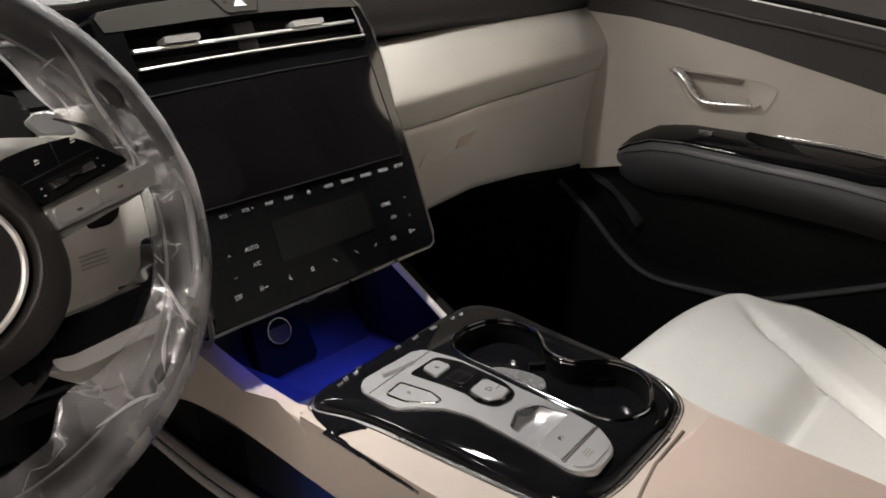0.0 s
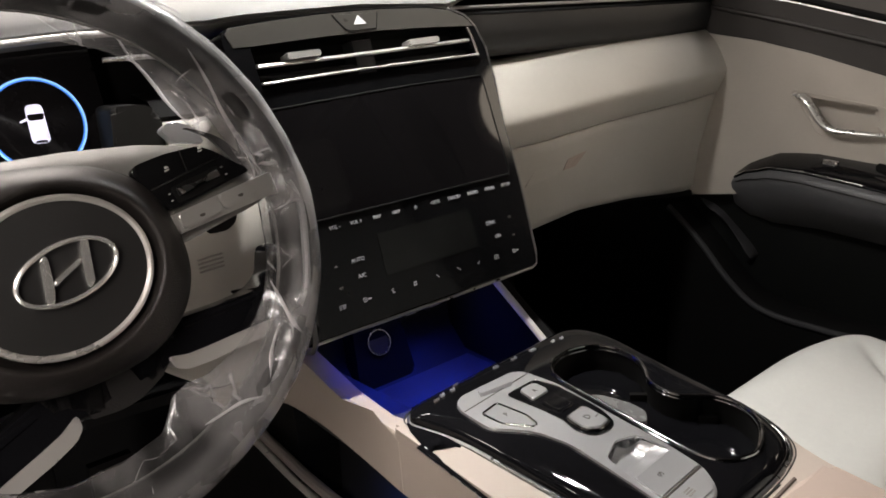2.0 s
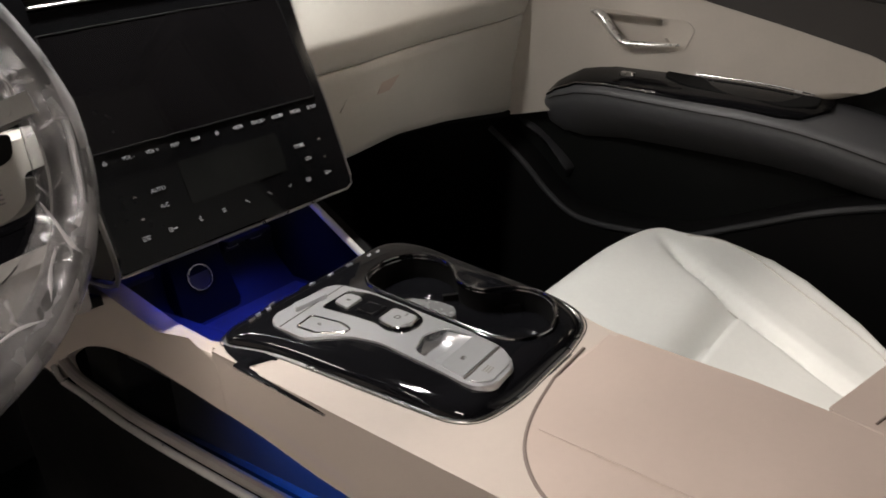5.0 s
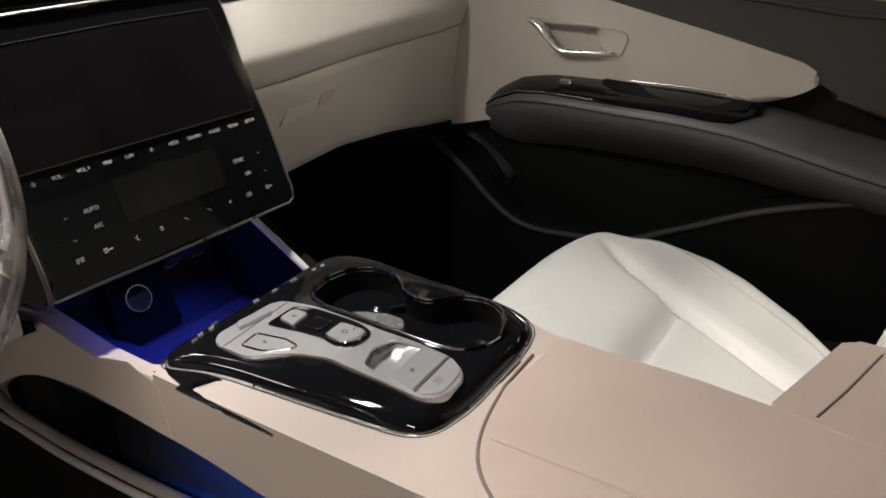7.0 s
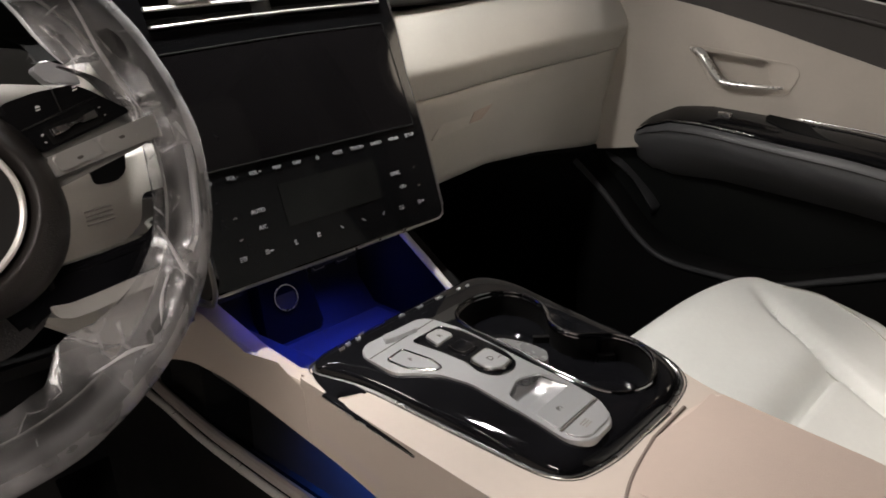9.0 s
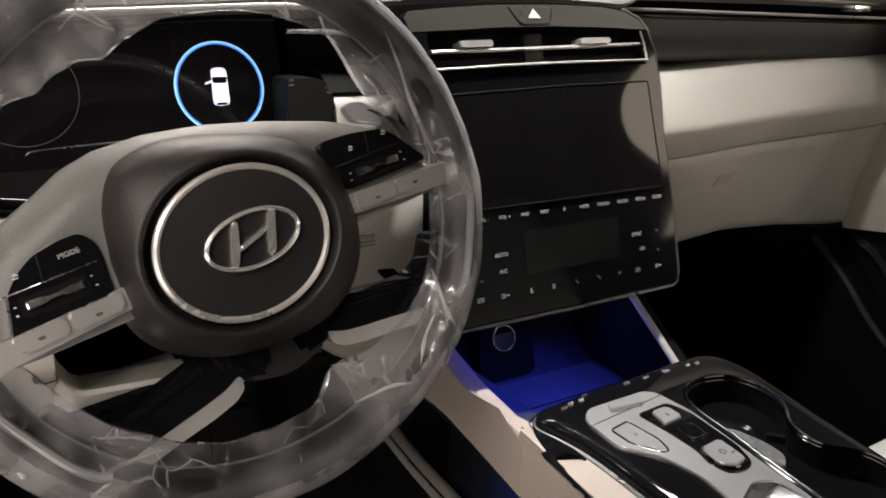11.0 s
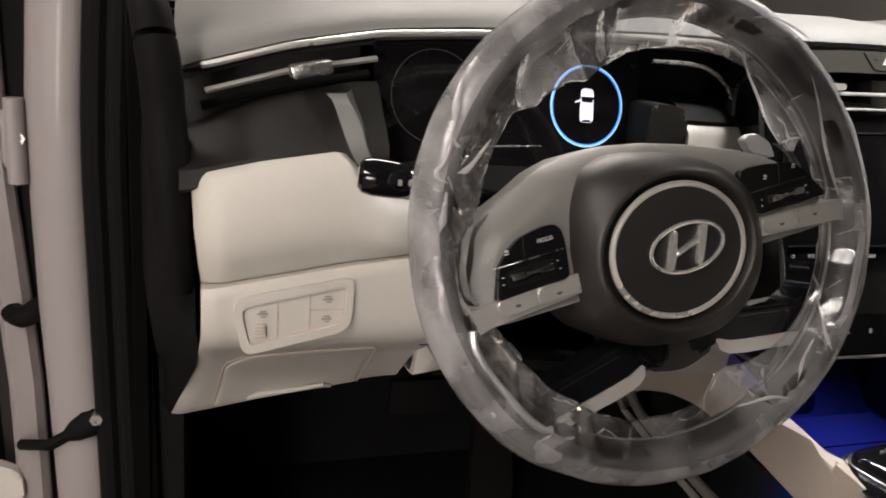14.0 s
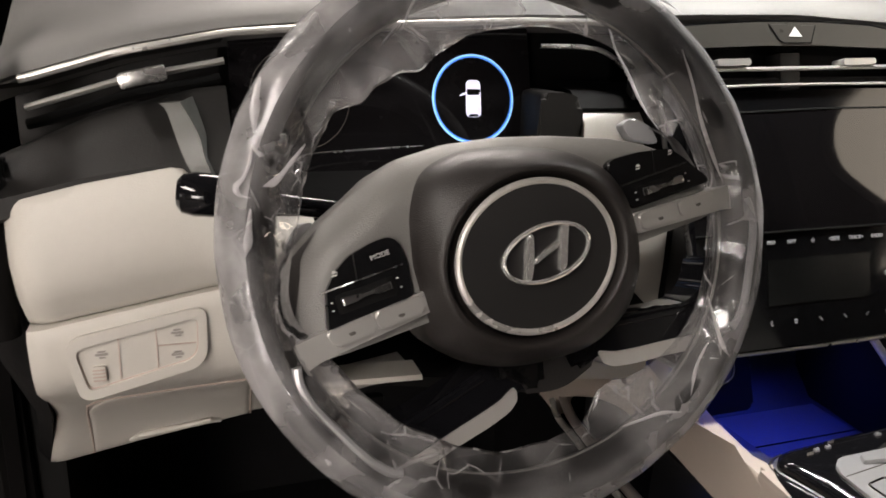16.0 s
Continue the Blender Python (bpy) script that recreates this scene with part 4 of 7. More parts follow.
part("passenger_band", sheet(flank([(0.15, 1.205), (0.124, 1.207), (0.119, 1.203), (0.120, 1.185), (0.126, 1.165), (0.138, 1.153), (0.17, 1.150)]), thick=(0, 0.01, 0)), BLACK, dash, "black textured band", smooth=50)
part("passenger_vent_recess", sheet(flank([(0.125, 1.236), (0.17, 1.232), (0.17, 1.206), (0.12, 1.205)]), thick=(0, 0.004, 0)), BLACK_AND_SHADE, dash, "black slim vent across the passenger side")
for z0, r in ((1.2325, 0.0022), (1.2125, 0.0020)):
    line = part("chrome_line", tube([(x, 0.117 + along(END, x), z0) for x in np.linspace(0.165, 0.765, 24)], r, 8), WHEEL_SILVER, dash, "thin satin chrome line")
part("vent_tab", box((0.585, 0.095, 1.2195), (0.625, 0.118, 1.2275), 0.002), STEELY, line, "satin chrome vent tab")
CREASE_Z = [(0.15, -0.008), (0.316, -0.002), (0.436, 0.006), (0.562, 0.010), (0.676, 0.013), (0.768, 0.017)]
part("passenger_pad", sheet(flank([(0.18, 1.148), (0.145, 1.147), (0.128, 1.142), (0.112, 1.127), (0.101, 1.110), (0.093, 1.094), (0.0885, 1.082), (0.0875, 1.076), (0.0885, 1.070), (0.0925, 1.062), (0.099, 1.050), (0.1045, 1.0405), (0.1075, 1.0385), (0.12, 1.038)], dz=CREASE_Z), thick=(0, 0.012, 0)), BEIGE, dash, "beige padded passenger panel", smooth=60)
LOWZ = [(0.15, -0.014), (0.296, -0.006), (0.406, 0.003), (0.525, -0.004), (0.60, -0.014), (0.724, -0.032), (0.768, -0.040)]
GLOVE = [(0.12, 1.0372), (0.109, 1.0370), (0.1075, 1.035), (0.110, 1.02), (0.114, 0.985), (0.119, 0.955), (0.123, 0.928), (0.130, 0.916), (0.19, 0.910)]


def glove_row(x):
    back = max(0.0, (x - 0.50) / 0.268) ** 1.5
    return [(x, y + along(END, x) + back * 0.24 * (1.037 - z), z + (along(LOWZ, x) if z < 0.93 else along(CREASE_Z, x) * max(0.0, (z - 0.93) / 0.107))) for y, z in GLOVE]


glove = part("glove_box", sheet([glove_row(x) for x in np.linspace(0.150, 0.768, 28)], thick=(0, 0.012, 0)), BEIGE, dash, "beige glove box front", smooth=60)
part("glove_latch", prism(rounded([(0.275, 0.977), (0.296, 0.997), (0.407, 1.010), (0.378, 0.988)], 0.003), 0.0, 0.0050, xz(0.1175), 0.0012), BEIGE, glove, "shallow glove box latch")
# No real hollow: a taupe wedge gives the latch recess its shade.
part("latch_shade", prism(rounded([(0.352, 0.988), (0.364, 1.003), (0.405, 1.0085), (0.378, 0.990)], 0.002), 0.0, 0.0060, xz(0.1175), 0.0005), TAUPE, glove, "taupe wedge painted as the finger recess's shade")
# Sheets under the dashboard, near-black in place of the footwell's shade.
part("under_panel", sheet([[(x, 0.16, along(LOWZ, x) + 0.906), (x, 0.3, 0.90), (x, 0.6, 0.85)] for x in np.linspace(0.12, 0.78, 8)], thick=(0, 0, 0.01)), BLACK_AND_SHADE, dash, "dashboard underside, blackened for the footwell's shade")
part("under_panel", sheet([[(x, along([(-0.68, 0.24), (-0.50, 0.17), (-0.36, 0.15), (-0.33, 0.05), (-0.13, 0.05)], x), along([(-0.68, 0.775), (-0.50, 0.842), (-0.36, 0.85), (-0.33, 0.89), (-0.13, 0.88)], x)), (x, 0.3, 0.85), (x, 0.6, 0.84)] for x in np.linspace(-0.68, -0.13, 18)], thick=(0, 0, 0.01)), BLACK_AND_SHADE, dash)
# ---- centre stack: gloss panel with vents, display and touch keys ----
stack = thing("centre_stack", at((0.0, 0.05, 0.93)), "tall piano-black centre stack with vents, unlit display and touch keys", "control panel")


def tilt(a, b, h):
    """On the stack's face: a across, b the height over the key row, h towards the cabin."""
    return (a, 0.25 * b - 0.97 * h, 1.02 + b + 0.24 * h)


CROWN = [(0.1449, 0.0623), (0.1458, 0.1133), (0.1434, 0.147), (0.1349, 0.1692), (0.1236, 0.181), (0.1044, 0.1886), (0.0743, 0.1922), (0.0165, 0.193), (-0.0508, 0.1911), (-0.1133, 0.1865), (-0.1487, 0.1827)]
body = prism([(-0.146, -0.086), (-0.1435, -0.0925), (-0.138, -0.094), (0.140, -0.094), (0.147, -0.091), (0.150, -0.082), (0.149, 0.0)] + CROWN + [(-0.1565, 0.179), (-0.159, 0.170), (-0.157, 0.150), (-0.150, 0.06), (-0.147, 0.0)], -0.05, 0.0, tilt, 0.002)
VENT = [(-0.132, 0.1290), (-0.054, 0.1315), (0.0134, 0.1335), (0.1285, 0.1355), (0.1245, 0.1690), (0.0882, 0.1698), (0.0153, 0.1702), (-0.0521, 0.1682), (-0.134, 0.1635)]
part("panel", cut(body, prism(VENT, -0.035, 0.02, tilt, 0)), SATIN_BLACK, stack, "piano-black panel")
part("vent_back", prism(VENT, -0.034, -0.033, tilt, 0), BLACK_AND_SHADE, stack, smooth=0)
part("vent_blade", tube([tilt(-0.130, 0.1485, -0.004), tilt(-0.0532, 0.1505, -0.004), tilt(0.0355, 0.1533, -0.004), tilt(0.1225, 0.1562, -0.004)], 0.0019, 8, flat=2.0), WHEEL_SILVER, stack, "satin chrome vent blade")
part("vent_blade", tube([tilt(-0.131, 0.1325, 0.0012), tilt(-0.0541, 0.1357, 0.0012), tilt(0.0134, 0.1376, 0.0012), tilt(0.1285, 0.1396, 0.0012)], 0.0014, 8, flat=2.0), WHEEL_SILVER, stack, "satin chrome vent blade")
part("vent_blade", tube([tilt(-0.130, 0.140, -0.02), tilt(0.126, 0.146, -0.02)], 0.004, 8, flat=2), BLACK, stack)
part("vent_divider", prism([(-0.020, 0.135), (0.004, 0.136), (0.004, 0.168), (-0.020, 0.167)], -0.030, -0.012, tilt, 0.004), BLACK, stack, "dark rib behind the blades")
part("upper_band", prism([(-0.150, 0.1645), (-0.134, 0.1650), (-0.0521, 0.1695), (0.0153, 0.1715), (0.0882, 0.1711), (0.126, 0.1702), (0.1315, 0.1700)] + [(a - 0.0015, b - 0.0015) for a, b in CROWN[4:]] + [(-0.155, 0.176)], -0.001, 0.0006, tilt, 0.0004), BAND, stack, "satin grey band over the vents")
part("vent_frame", tube([tilt(0.1235, 0.1690, 0.0004), tilt(0.1265, 0.158, 0.0006), tilt(0.1285, 0.146, 0.0006), tilt(0.1290, 0.1400, 0.0006)], 0.0013, 6), STEELY, stack)
for x0, x1, b0 in ((-0.1020, -0.0668, 0.1520), (0.0385, 0.0775, 0.1555)):
    part("vent_tab", prism(rounded([(x0, b0 - 0.0012), (x1, b0), (x1, b0 + 0.0058), (x0, b0 + 0.0046)], 0.0015), -0.010, 0.004, tilt, 0.0015), WHEEL_SILVER, stack, "satin silver vent tab")
hazard = part("hazard_button", prism([(-0.0440, 0.1880), (-0.0322, 0.1745), (-0.0270, 0.1727), (0.0036, 0.1737), (0.0085, 0.1885)], 0.0, 0.0009, tilt, 0.0003), BAND, stack, "dark hazard light button")
part("button_gap", tube([tilt(*q, 0.0008) for q in ((-0.0440, 0.1880), (-0.0322, 0.1745), (-0.0270, 0.1727), (0.0036, 0.1737), (0.0085, 0.1885))], 0.0006, 6), BLACK_AND_SHADE, hazard, "dark gap round the button")
part("triangle", prism([(-0.0218, 0.1783), (-0.0066, 0.1784), (-0.0152, 0.1868)], 0.0008, 0.0013, tilt, 0), SYMBOL, hazard, "white warning triangle", smooth=0)
part("edge_trim", tube([tilt(a + 0.0016 * min(1, max(0, (a - 0.10) / 0.03)), b + 0.001, -0.003) for a, b in [CROWN[k] for k in (5, 4, 3, 2, 1, 0)] + [(0.1495, 0.0), (0.1505, -0.082), (0.1475, -0.0920), (0.140, -0.0955), (0.0, -0.0965), (-0.138, -0.0955), (-0.1445, -0.0935), (-0.1475, -0.085), (-0.148, 0.0), (-0.1515, 0.06), (-0.157, 0.13)]], 0.0022, 8), TRIM_GREY, stack, "thin satin edge trim")
SCREEN = rounded([(-0.134, 0.009), (0.1355, 0.0105), (0.1268, 0.1178), (0.0122, 0.1160), (-0.0874, 0.1120), (-0.134, 0.1098)], 0.003)
part("display", prism(SCREEN, 0.0, 0.0012, tilt, 0.0005), GLASS, stack, "unlit touch display")
part("display_gap", tube([tilt(a, b, 0.0006) for a, b in SCREEN], 0.0012, 6, closed=True), BLACK_AND_SHADE, stack, "dark gap round the display")
part("side_flange", prism(rounded([(0.03, 1.06), (-0.020, 1.05), (-0.036, 1.0), (-0.046, 0.95), (-0.040, 0.930), (0.03, 0.925)], 0.006), 0.0, 0.006, lambda a, b, h: (-0.149 - h, a, b), 0.002), PIANO, stack, "black side flange")
part("flange_trim", tube(spline([(-0.155, -0.016, 1.052), (-0.155, -0.036, 1.0), (-0.155, -0.047, 0.952), (-0.155, -0.043, 0.931), (-0.155, -0.028, 0.924), (-0.155, 0.02, 0.922)], 30), 0.0022, 8, up=(1, 0, 0)), TRIM_GREY, stack, "satin trim round the flange")
part("climate_display", prism(rounded([(-0.052, -0.055), (0.068, -0.055), (0.068, -0.015), (-0.052, -0.015)], 0.002), 0.0, 0.0005, tilt, 0), LCD, stack, "unlit climate display", smooth=0)


def bars(name, cells, b0, parent, a0=0.0, h=0.0007, material=None):
    """A small printed symbol made of plain bars: (left, low, right, high) in millimetres."""
    bm = bmesh.new()
    for l, lo, r, hi in cells:
        q = [bm.verts.new(tilt(a0 + x * 0.001, b0 + z * 0.001, h)) for x, z in ((l, lo), (r, lo), (r, hi), (l, hi))]
        bm.faces.new(q)
    return part(name, bm, material or LIT_SYMBOL, parent, smooth=0)


def key(text, a, b, size=0.0056, w=1.0):
    return lettering(text, size, lambda p, q, h: tilt(a + p, b + q, 0.0006 + h), LIT_SYMBOL, stack, "key_lettering", width=w)


POWER = [(-1.6, -1.6, 1.6, -1.0), (-1.8, -1.2, -1.2, 1.0), (1.2, -1.2, 1.8, 1.0), (-0.3, -0.2, 0.3, 2.2)]
STAR = [(-2.2, -0.2, 2.2, 0.6), (-0.5, -0.2, 0.5, 2.4), (-1.4, -2.2, -0.7, 0), (0.7, -2.2, 1.4, 0)]
bars("power_symbol", POWER, 0.0, stack, -0.1185)
bars("star_symbol", STAR, 0.0, stack, 0.0)
for text, a in (("VOL -", -0.0955), ("VOL +", -0.0715), ("MAP", -0.0475), ("NAV", -0.0245), ("<SEEK", 0.0255), ("TRACK>", 0.0515), ("RADIO", 0.0775), ("MEDIA", 0.1025), ("SETUP", 0.1265)):
    key(text, a, 0.0, 0.0050, 0.95)
key("AUTO", -0.0795, -0.0335, 0.0054)
key("A/C", -0.0790, -0.0485, 0.0054)
key("SYNC", 0.093, -0.035, 0.0056)
bars("recirculation_symbol", [(-4, -1.6, 4, -0.9), (-4, -1.6, -3.3, 1), (3.3, -1.6, 4, 1), (-2.5, 0.8, 2.5, 1.6), (-1, -0.4, 1, 0.4)], -0.050, stack, 0.099)
for a, s in ((-0.104, 1), (0.122, 1)):
    for b, s in ((-0.034, 1), (-0.054, -1)):
        bars("arrow_symbol", [(-2, -0.5 * s - 0.3, -0.6, -0.5 * s + 0.3), (0.6, -0.5 * s - 0.3, 2, -0.5 * s + 0.3), (-0.8, 0.4 * s - 0.3, 0.8, 0.4 * s + 0.3)], b, stack, a, material=FAINT)
WIND = [(-4, -2, -1, -1.3), (-4, -0.4, -1, 0.3), (-4, 1.2, 4, 1.9), (0.2, -2, 1.2, 1), (2, -2, 3, 1)]
DEMIST = [(-4, -1.8, -3.4, 1.8), (-0.6, -1.8, 0, 1.8), (-4, 1.4, 0, 2), (-4, -2, 0, -1.4), (-2.6, -1, -2.1, 1), (-1.6, -1, -1.1, 1), (1, -0.8, 5, 0.6)]
SEATED = [(-1, 1.2, 0.6, 2.4), (-1.2, -2.2, 0.2, 0.8), (0.2, -2.2, 1.8, -1.4), (-2.4, 0.6, -1.6, 1.2)]
FAN = [(-1.8, 0.4, -0.2, 2), (0.2, 0.4, 1.8, 2), (-1.8, -2, -0.2, -0.4), (0.2, -2, 1.8, -0.4)]
FLOW = [(-2, 1, -1, 2), (-0.8, 0.2, 0.2, 1), (0.2, -0.8, 1.2, 0.2), (1.2, -1.8, 2.2, -0.8)]
TICK = [(-2, -0.8, -1.2, 0.2), (-1.2, -1.8, -0.4, -0.8), (-0.4, -0.8, 0.4, 0.4), (0.4, 0.4, 1.4, 1.6)]
REAR = [(-3.4, 1, 3.4, 1.6), (-3.4, -0.6, 3.4, 0), (-3.4, -2.2, 3.4, -1.6)]
for name, cells, a in (("air_symbol", WIND, -0.1070), ("demist_symbol", DEMIST, -0.0800), ("air_flow_symbol", SEATED, -0.0490), ("fan_symbol", FAN, -0.0220), ("air_flow_symbol", FLOW, 0.0070), ("air_flow_symbol", FLOW, 0.0360), ("tick_symbol", TICK, 0.0640), ("rear_symbol", REAR, 0.0900), ("demist_symbol", DEMIST, 0.1190)):
    bars(name, cells, -0.0705 + 0.0, stack, a)
# ---- centre console ----
console = thing("centre_console", at((0.0, -0.3, 0.5)), "taupe and beige centre console with a piano-black control panel", "console")


def con(a, b, h):
    """On the console's top: a across, b ahead, h above."""
    return (a, b, 0.870 + 0.11 * (b + 0.10) + h)


# side walls
wall = prism([(0.17, 0.915), (0.054, 0.884), (-0.02, 0.863), (-0.072, 0.8555), (-0.106, 0.8610), (-0.106, 0.50), (0.40, 0.50), (0.40, 0.915)], 0.0, 0.0214, lambda a, b, h: (-0.100 - h, a, b), 0)
rim_edges = [e for e in wall.edges if all(v.co.x < -0.121 and v.co.z > 0.84 and v.co.y < 0.2 for v in e.verts)]
bmesh.ops.bevel(wall, geom=rim_edges, offset=0.0135, segments=6, affect="EDGES", profile=0.6)
HOLE = rounded([(0.236, 0.761), (0.190, 0.7865), (0.140, 0.809), (0.090, 0.8205), (0.02, 0.821), (-0.053, 0.810), (-0.15, 0.793), (-0.213, 0.777), (-0.36, 0.752), (-0.38, 0.66), (-0.045, 0.67), (0.03, 0.67), (0.132, 0.685), (0.225, 0.735)], 0.020)


def hole(low, high):
    return prism(HOLE, low, high, lambda a, b, h: (-0.100 - h, a, b), 0)


part("front_wall", cut(wall, hole(-0.05, 0.06)), FLANK, console, "warm beige console flank", smooth=30)
part("lower_flank", prism([(0.40, 0.766), (0.30, 0.753), (0.262, 0.747), (0.232, 0.743), (0.172, 0.7375), (0.101, 0.727), (0.03, 0.722), (-0.045, 0.720), (-0.20, 0.716), (-0.38, 0.711), (-0.86, 0.70), (-0.86, 0.50), (0.40, 0.50)], 0.0, 0.0240, lambda a, b, h: (-0.100 - h, a, b), 0.002), MATT, console, "black lower flank")
part("storage_pocket", sheet([[(-0.101, y, 0.66), (-0.050, y, 0.665), (-0.045, y, 0.76), (-0.050, y, 0.825), (-0.101, y, 0.83)] for y in (0.25, 0.1, -0.1, -0.38)], thick=(0.004, 0, 0)), POCKET, console, "black storage pocket with a blue glow")
part("pocket_rim", tube(spline([(-0.1235, 0.236, 0.760), (-0.126, 0.216, 0.7475), (-0.126, 0.168, 0.741), (-0.126, 0.101, 0.730), (-0.126, 0.032, 0.724), (-0.126, -0.045, 0.7205), (-0.126, -0.20, 0.716), (-0.124, -0.36, 0.711)], 50), 0.0042, 10, up=(1, 0, 0)), HANDLE, console, "satin chrome rim of the pocket")
part("pocket_lip", tube(spline([(-0.117, 0.222, 0.768), (-0.120, 0.188, 0.756), (-0.120, 0.135, 0.747), (-0.120, 0.074, 0.7385), (-0.120, 0.007, 0.7345), (-0.120, -0.053, 0.7315), (-0.120, -0.20, 0.727), (-0.120, -0.36, 0.722)], 50), 0.0062, 10, up=(1, 0, 0)), BOWL, console, "dull brown-silver inner lip")
part("right_wall", prism([(0.10, 0.945), (0.055, 0.918), (0.025, 0.898), (-0.01, 0.872), (-0.046, 0.845), (-0.088, 0.832), (-0.28, 0.835), (-0.32, 0.79), (-0.80, 0.70), (-0.80, 0.50), (0.30, 0.50), (0.30, 0.90)], 0.0, 0.018, lambda a, b, h: (0.130 + h, a, b), 0.004), MATT, console, "black console flank")
part("right_rail", tube([(0.1295, 0.055, 0.922), (0.1290, 0.025, 0.901), (0.1285, -0.01, 0.8755), (0.128, -0.046, 0.8485), (0.128, -0.07, 0.832)], 0.0042, 8), BEIGE, console, "thin beige rail")
part("front_lower", box((-0.10, 0.125, 0.5), (0.13, 0.20, 0.95), 0.004), BLACK_AND_SHADE, console)

# lit niche under the stack
niche = part("niche", sheet([[(x, -0.088, 0.820), (x, -0.06, 0.800), (x, 0.02, 0.795), (x, 0.09, 0.800), (x, 0.118, 0.83), (x, 0.124, 0.93)] for x in (-0.101, -0.04, 0.05, 0.131)], thick=(0, 0.002, -0.004)), BLACK, console, "black phone niche under blue ambient light", smooth=60)
block_place = lambda a, b, h: (a, 0.118 + 0.2 * (b - 0.85) - h, b)
part("socket_block", prism(rounded([(-0.034, 0.798), (0.046, 0.798), (0.034, 0.900), (-0.026, 0.900)], 0.010), 0.0, 0.024, block_place, 0.005, 3), BLACK_AND_SHADE, niche, "black socket housing")
for x0, x1 in ((-0.098, -0.046), (0.052, 0.118)):
    part("niche_shelf", box((x0, 0.100, 0.866), (x1, 0.120, 0.872), 0.002), BLACK, niche, "black ledge in blue light")
sock = lambda a, b, h: (0.002 + a, 0.095 - 0.93 * h + 0.30 * b, 0.848 + 0.93 * b + 0.30 * h)
part("power_socket", ring_plate(circle(0, 0, 0.0156), circle(0, 0, 0.0143), 0.0, 0.004, sock), STEELY, niche, "bright ring of a power socket")
part("socket_cap", prism(circle(0, 0, 0.0136), -0.004, 0.002, sock, 0.001), BLACK, niche)
for x0 in (0.052, 0.088):
    port = part("usb_port", prism(rounded([(x0, 0.858), (x0 + 0.022, 0.858), (x0 + 0.022, 0.872), (x0, 0.872)], 0.002), 0, 0.008, lambda a, b, h: (a, 0.116 - h, b), 0.001), BLACK, niche, "black port with a pale outline")
    part("port_outline", ring_plate(rounded([(x0 + 0.003, 0.861), (x0 + 0.019, 0.861), (x0 + 0.019, 0.869), (x0 + 0.003, 0.869)], 0.002), rounded([(x0 + 0.004, 0.862), (x0 + 0.018, 0.862), (x0 + 0.018, 0.868), (x0 + 0.004, 0.868)], 0.0015), 0.0, 0.0085, lambda a, b, h: (a, 0.116 - h, b)), FAINT, port)
part("light_strip", box((-0.095, 0.096, 0.905), (0.125, 0.104, 0.911), 0.001), BLUE_LED, niche, "blue ambient light strip")
part("niche_mat", sheet([[(x, -0.078, 0.8135), (x, -0.055, 0.8015), (x, 0.02, 0.7985), (x, 0.075, 0.8005)] for x in (-0.090, -0.03, 0.05, 0.120)], thick=(0, 0, -0.002)), MAT_GREY, niche, "rubber tray mat in blue light", smooth=60)
part("mat_seam", box((-0.09, 0.015, 0.7975), (0.12, 0.0165, 0.7998), 0.0003, 1), BLACK_AND_SHADE, niche)
area_lamp("niche_ambient_light", at((0.02, 0.05, 0.915)), at((0.02, 0.02, 0.80)), 0.18, 0.04, 0.20, BLUE, 110)
area_lamp("pocket_ambient_light", at((-0.088, -0.09, 0.782)), at((-0.045, -0.09, 0.725)), 0.30, 0.02, 0.65, (0.01, 0.15, 1.0), 110)

# top: surround, gloss panel, cup holders, shift plate
PANEL = rounded([(-0.1085, -0.106), (-0.096, -0.0945), (-0.042, -0.0905), (0.040, -0.0865), (0.129, -0.083), (0.1475, -0.118), (0.1405, -0.20), (0.1345, -0.290), (0.112, -0.337), (0.066, -0.3475), (-0.028, -0.3505), (-0.076, -0.3395), (-0.0835, -0.26), (-0.0915, -0.15)], [0.008, 0.01, 0, 0, 0.02, 0.025, 0.05, 0.04, 0.025, 0.02, 0.02, 0.030, 0.05, 0.03], 6)
WIDE = rounded([(-0.121, -0.099), (-0.10, -0.098), (0.132, -0.098), (0.1435, -0.115), (0.1375, -0.20), (0.1315, -0.295), (0.1150, -0.338), (0.1085, -0.366), (0.1045, -0.4325), (0.1025, -0.487), (0.093, -0.561), (0.070, -0.86), (-0.1215, -0.86), (-0.1215, -0.25)], [0.004, 0.004, 0.01, 0.01, 0, 0.02, 0.02, 0.01, 0, 0, 0, 0.004, 0.004, 0])
LID = rounded([(0.1080, -0.3655), (0.069, -0.358), (0.0155, -0.3603), (-0.0238, -0.3676), (-0.0502, -0.3757), (-0.0723, -0.3864), (-0.0895, -0.4008), (-0.107, -0.424), (-0.1185, -0.47), (-0.121, -0.86), (0.068, -0.86), (0.092, -0.561), (0.1015, -0.487), (0.1035, -0.4325)], [0.006, 0, 0, 0.02, 0.02, 0.02, 0.02, 0.02, 0.02, 0.004, 0.004, 0, 0, 0])
CUPS = [Vector((*q, 0)) for q in ((0.034, -0.146), (0.044, -0.135), (0.060, -0.1283), (0.082, -0.1267), (0.105, -0.135), (0.117, -0.154), (0.1155, -0.179), (0.1035, -0.1975), (0.0915, -0.209), (0.0862, -0.224), (0.0880, -0.240), (0.0975, -0.2505), (0.1125, -0.2655), (0.1155, -0.287), (0.105, -0.307), (0.086, -0.320), (0.063, -0.3275), (0.044, -0.3235), (0.031, -0.314), (0.0250, -0.298), (0.0245, -0.270), (0.0262, -0.235), (0.0285, -0.200), (0.0295, -0.166))]
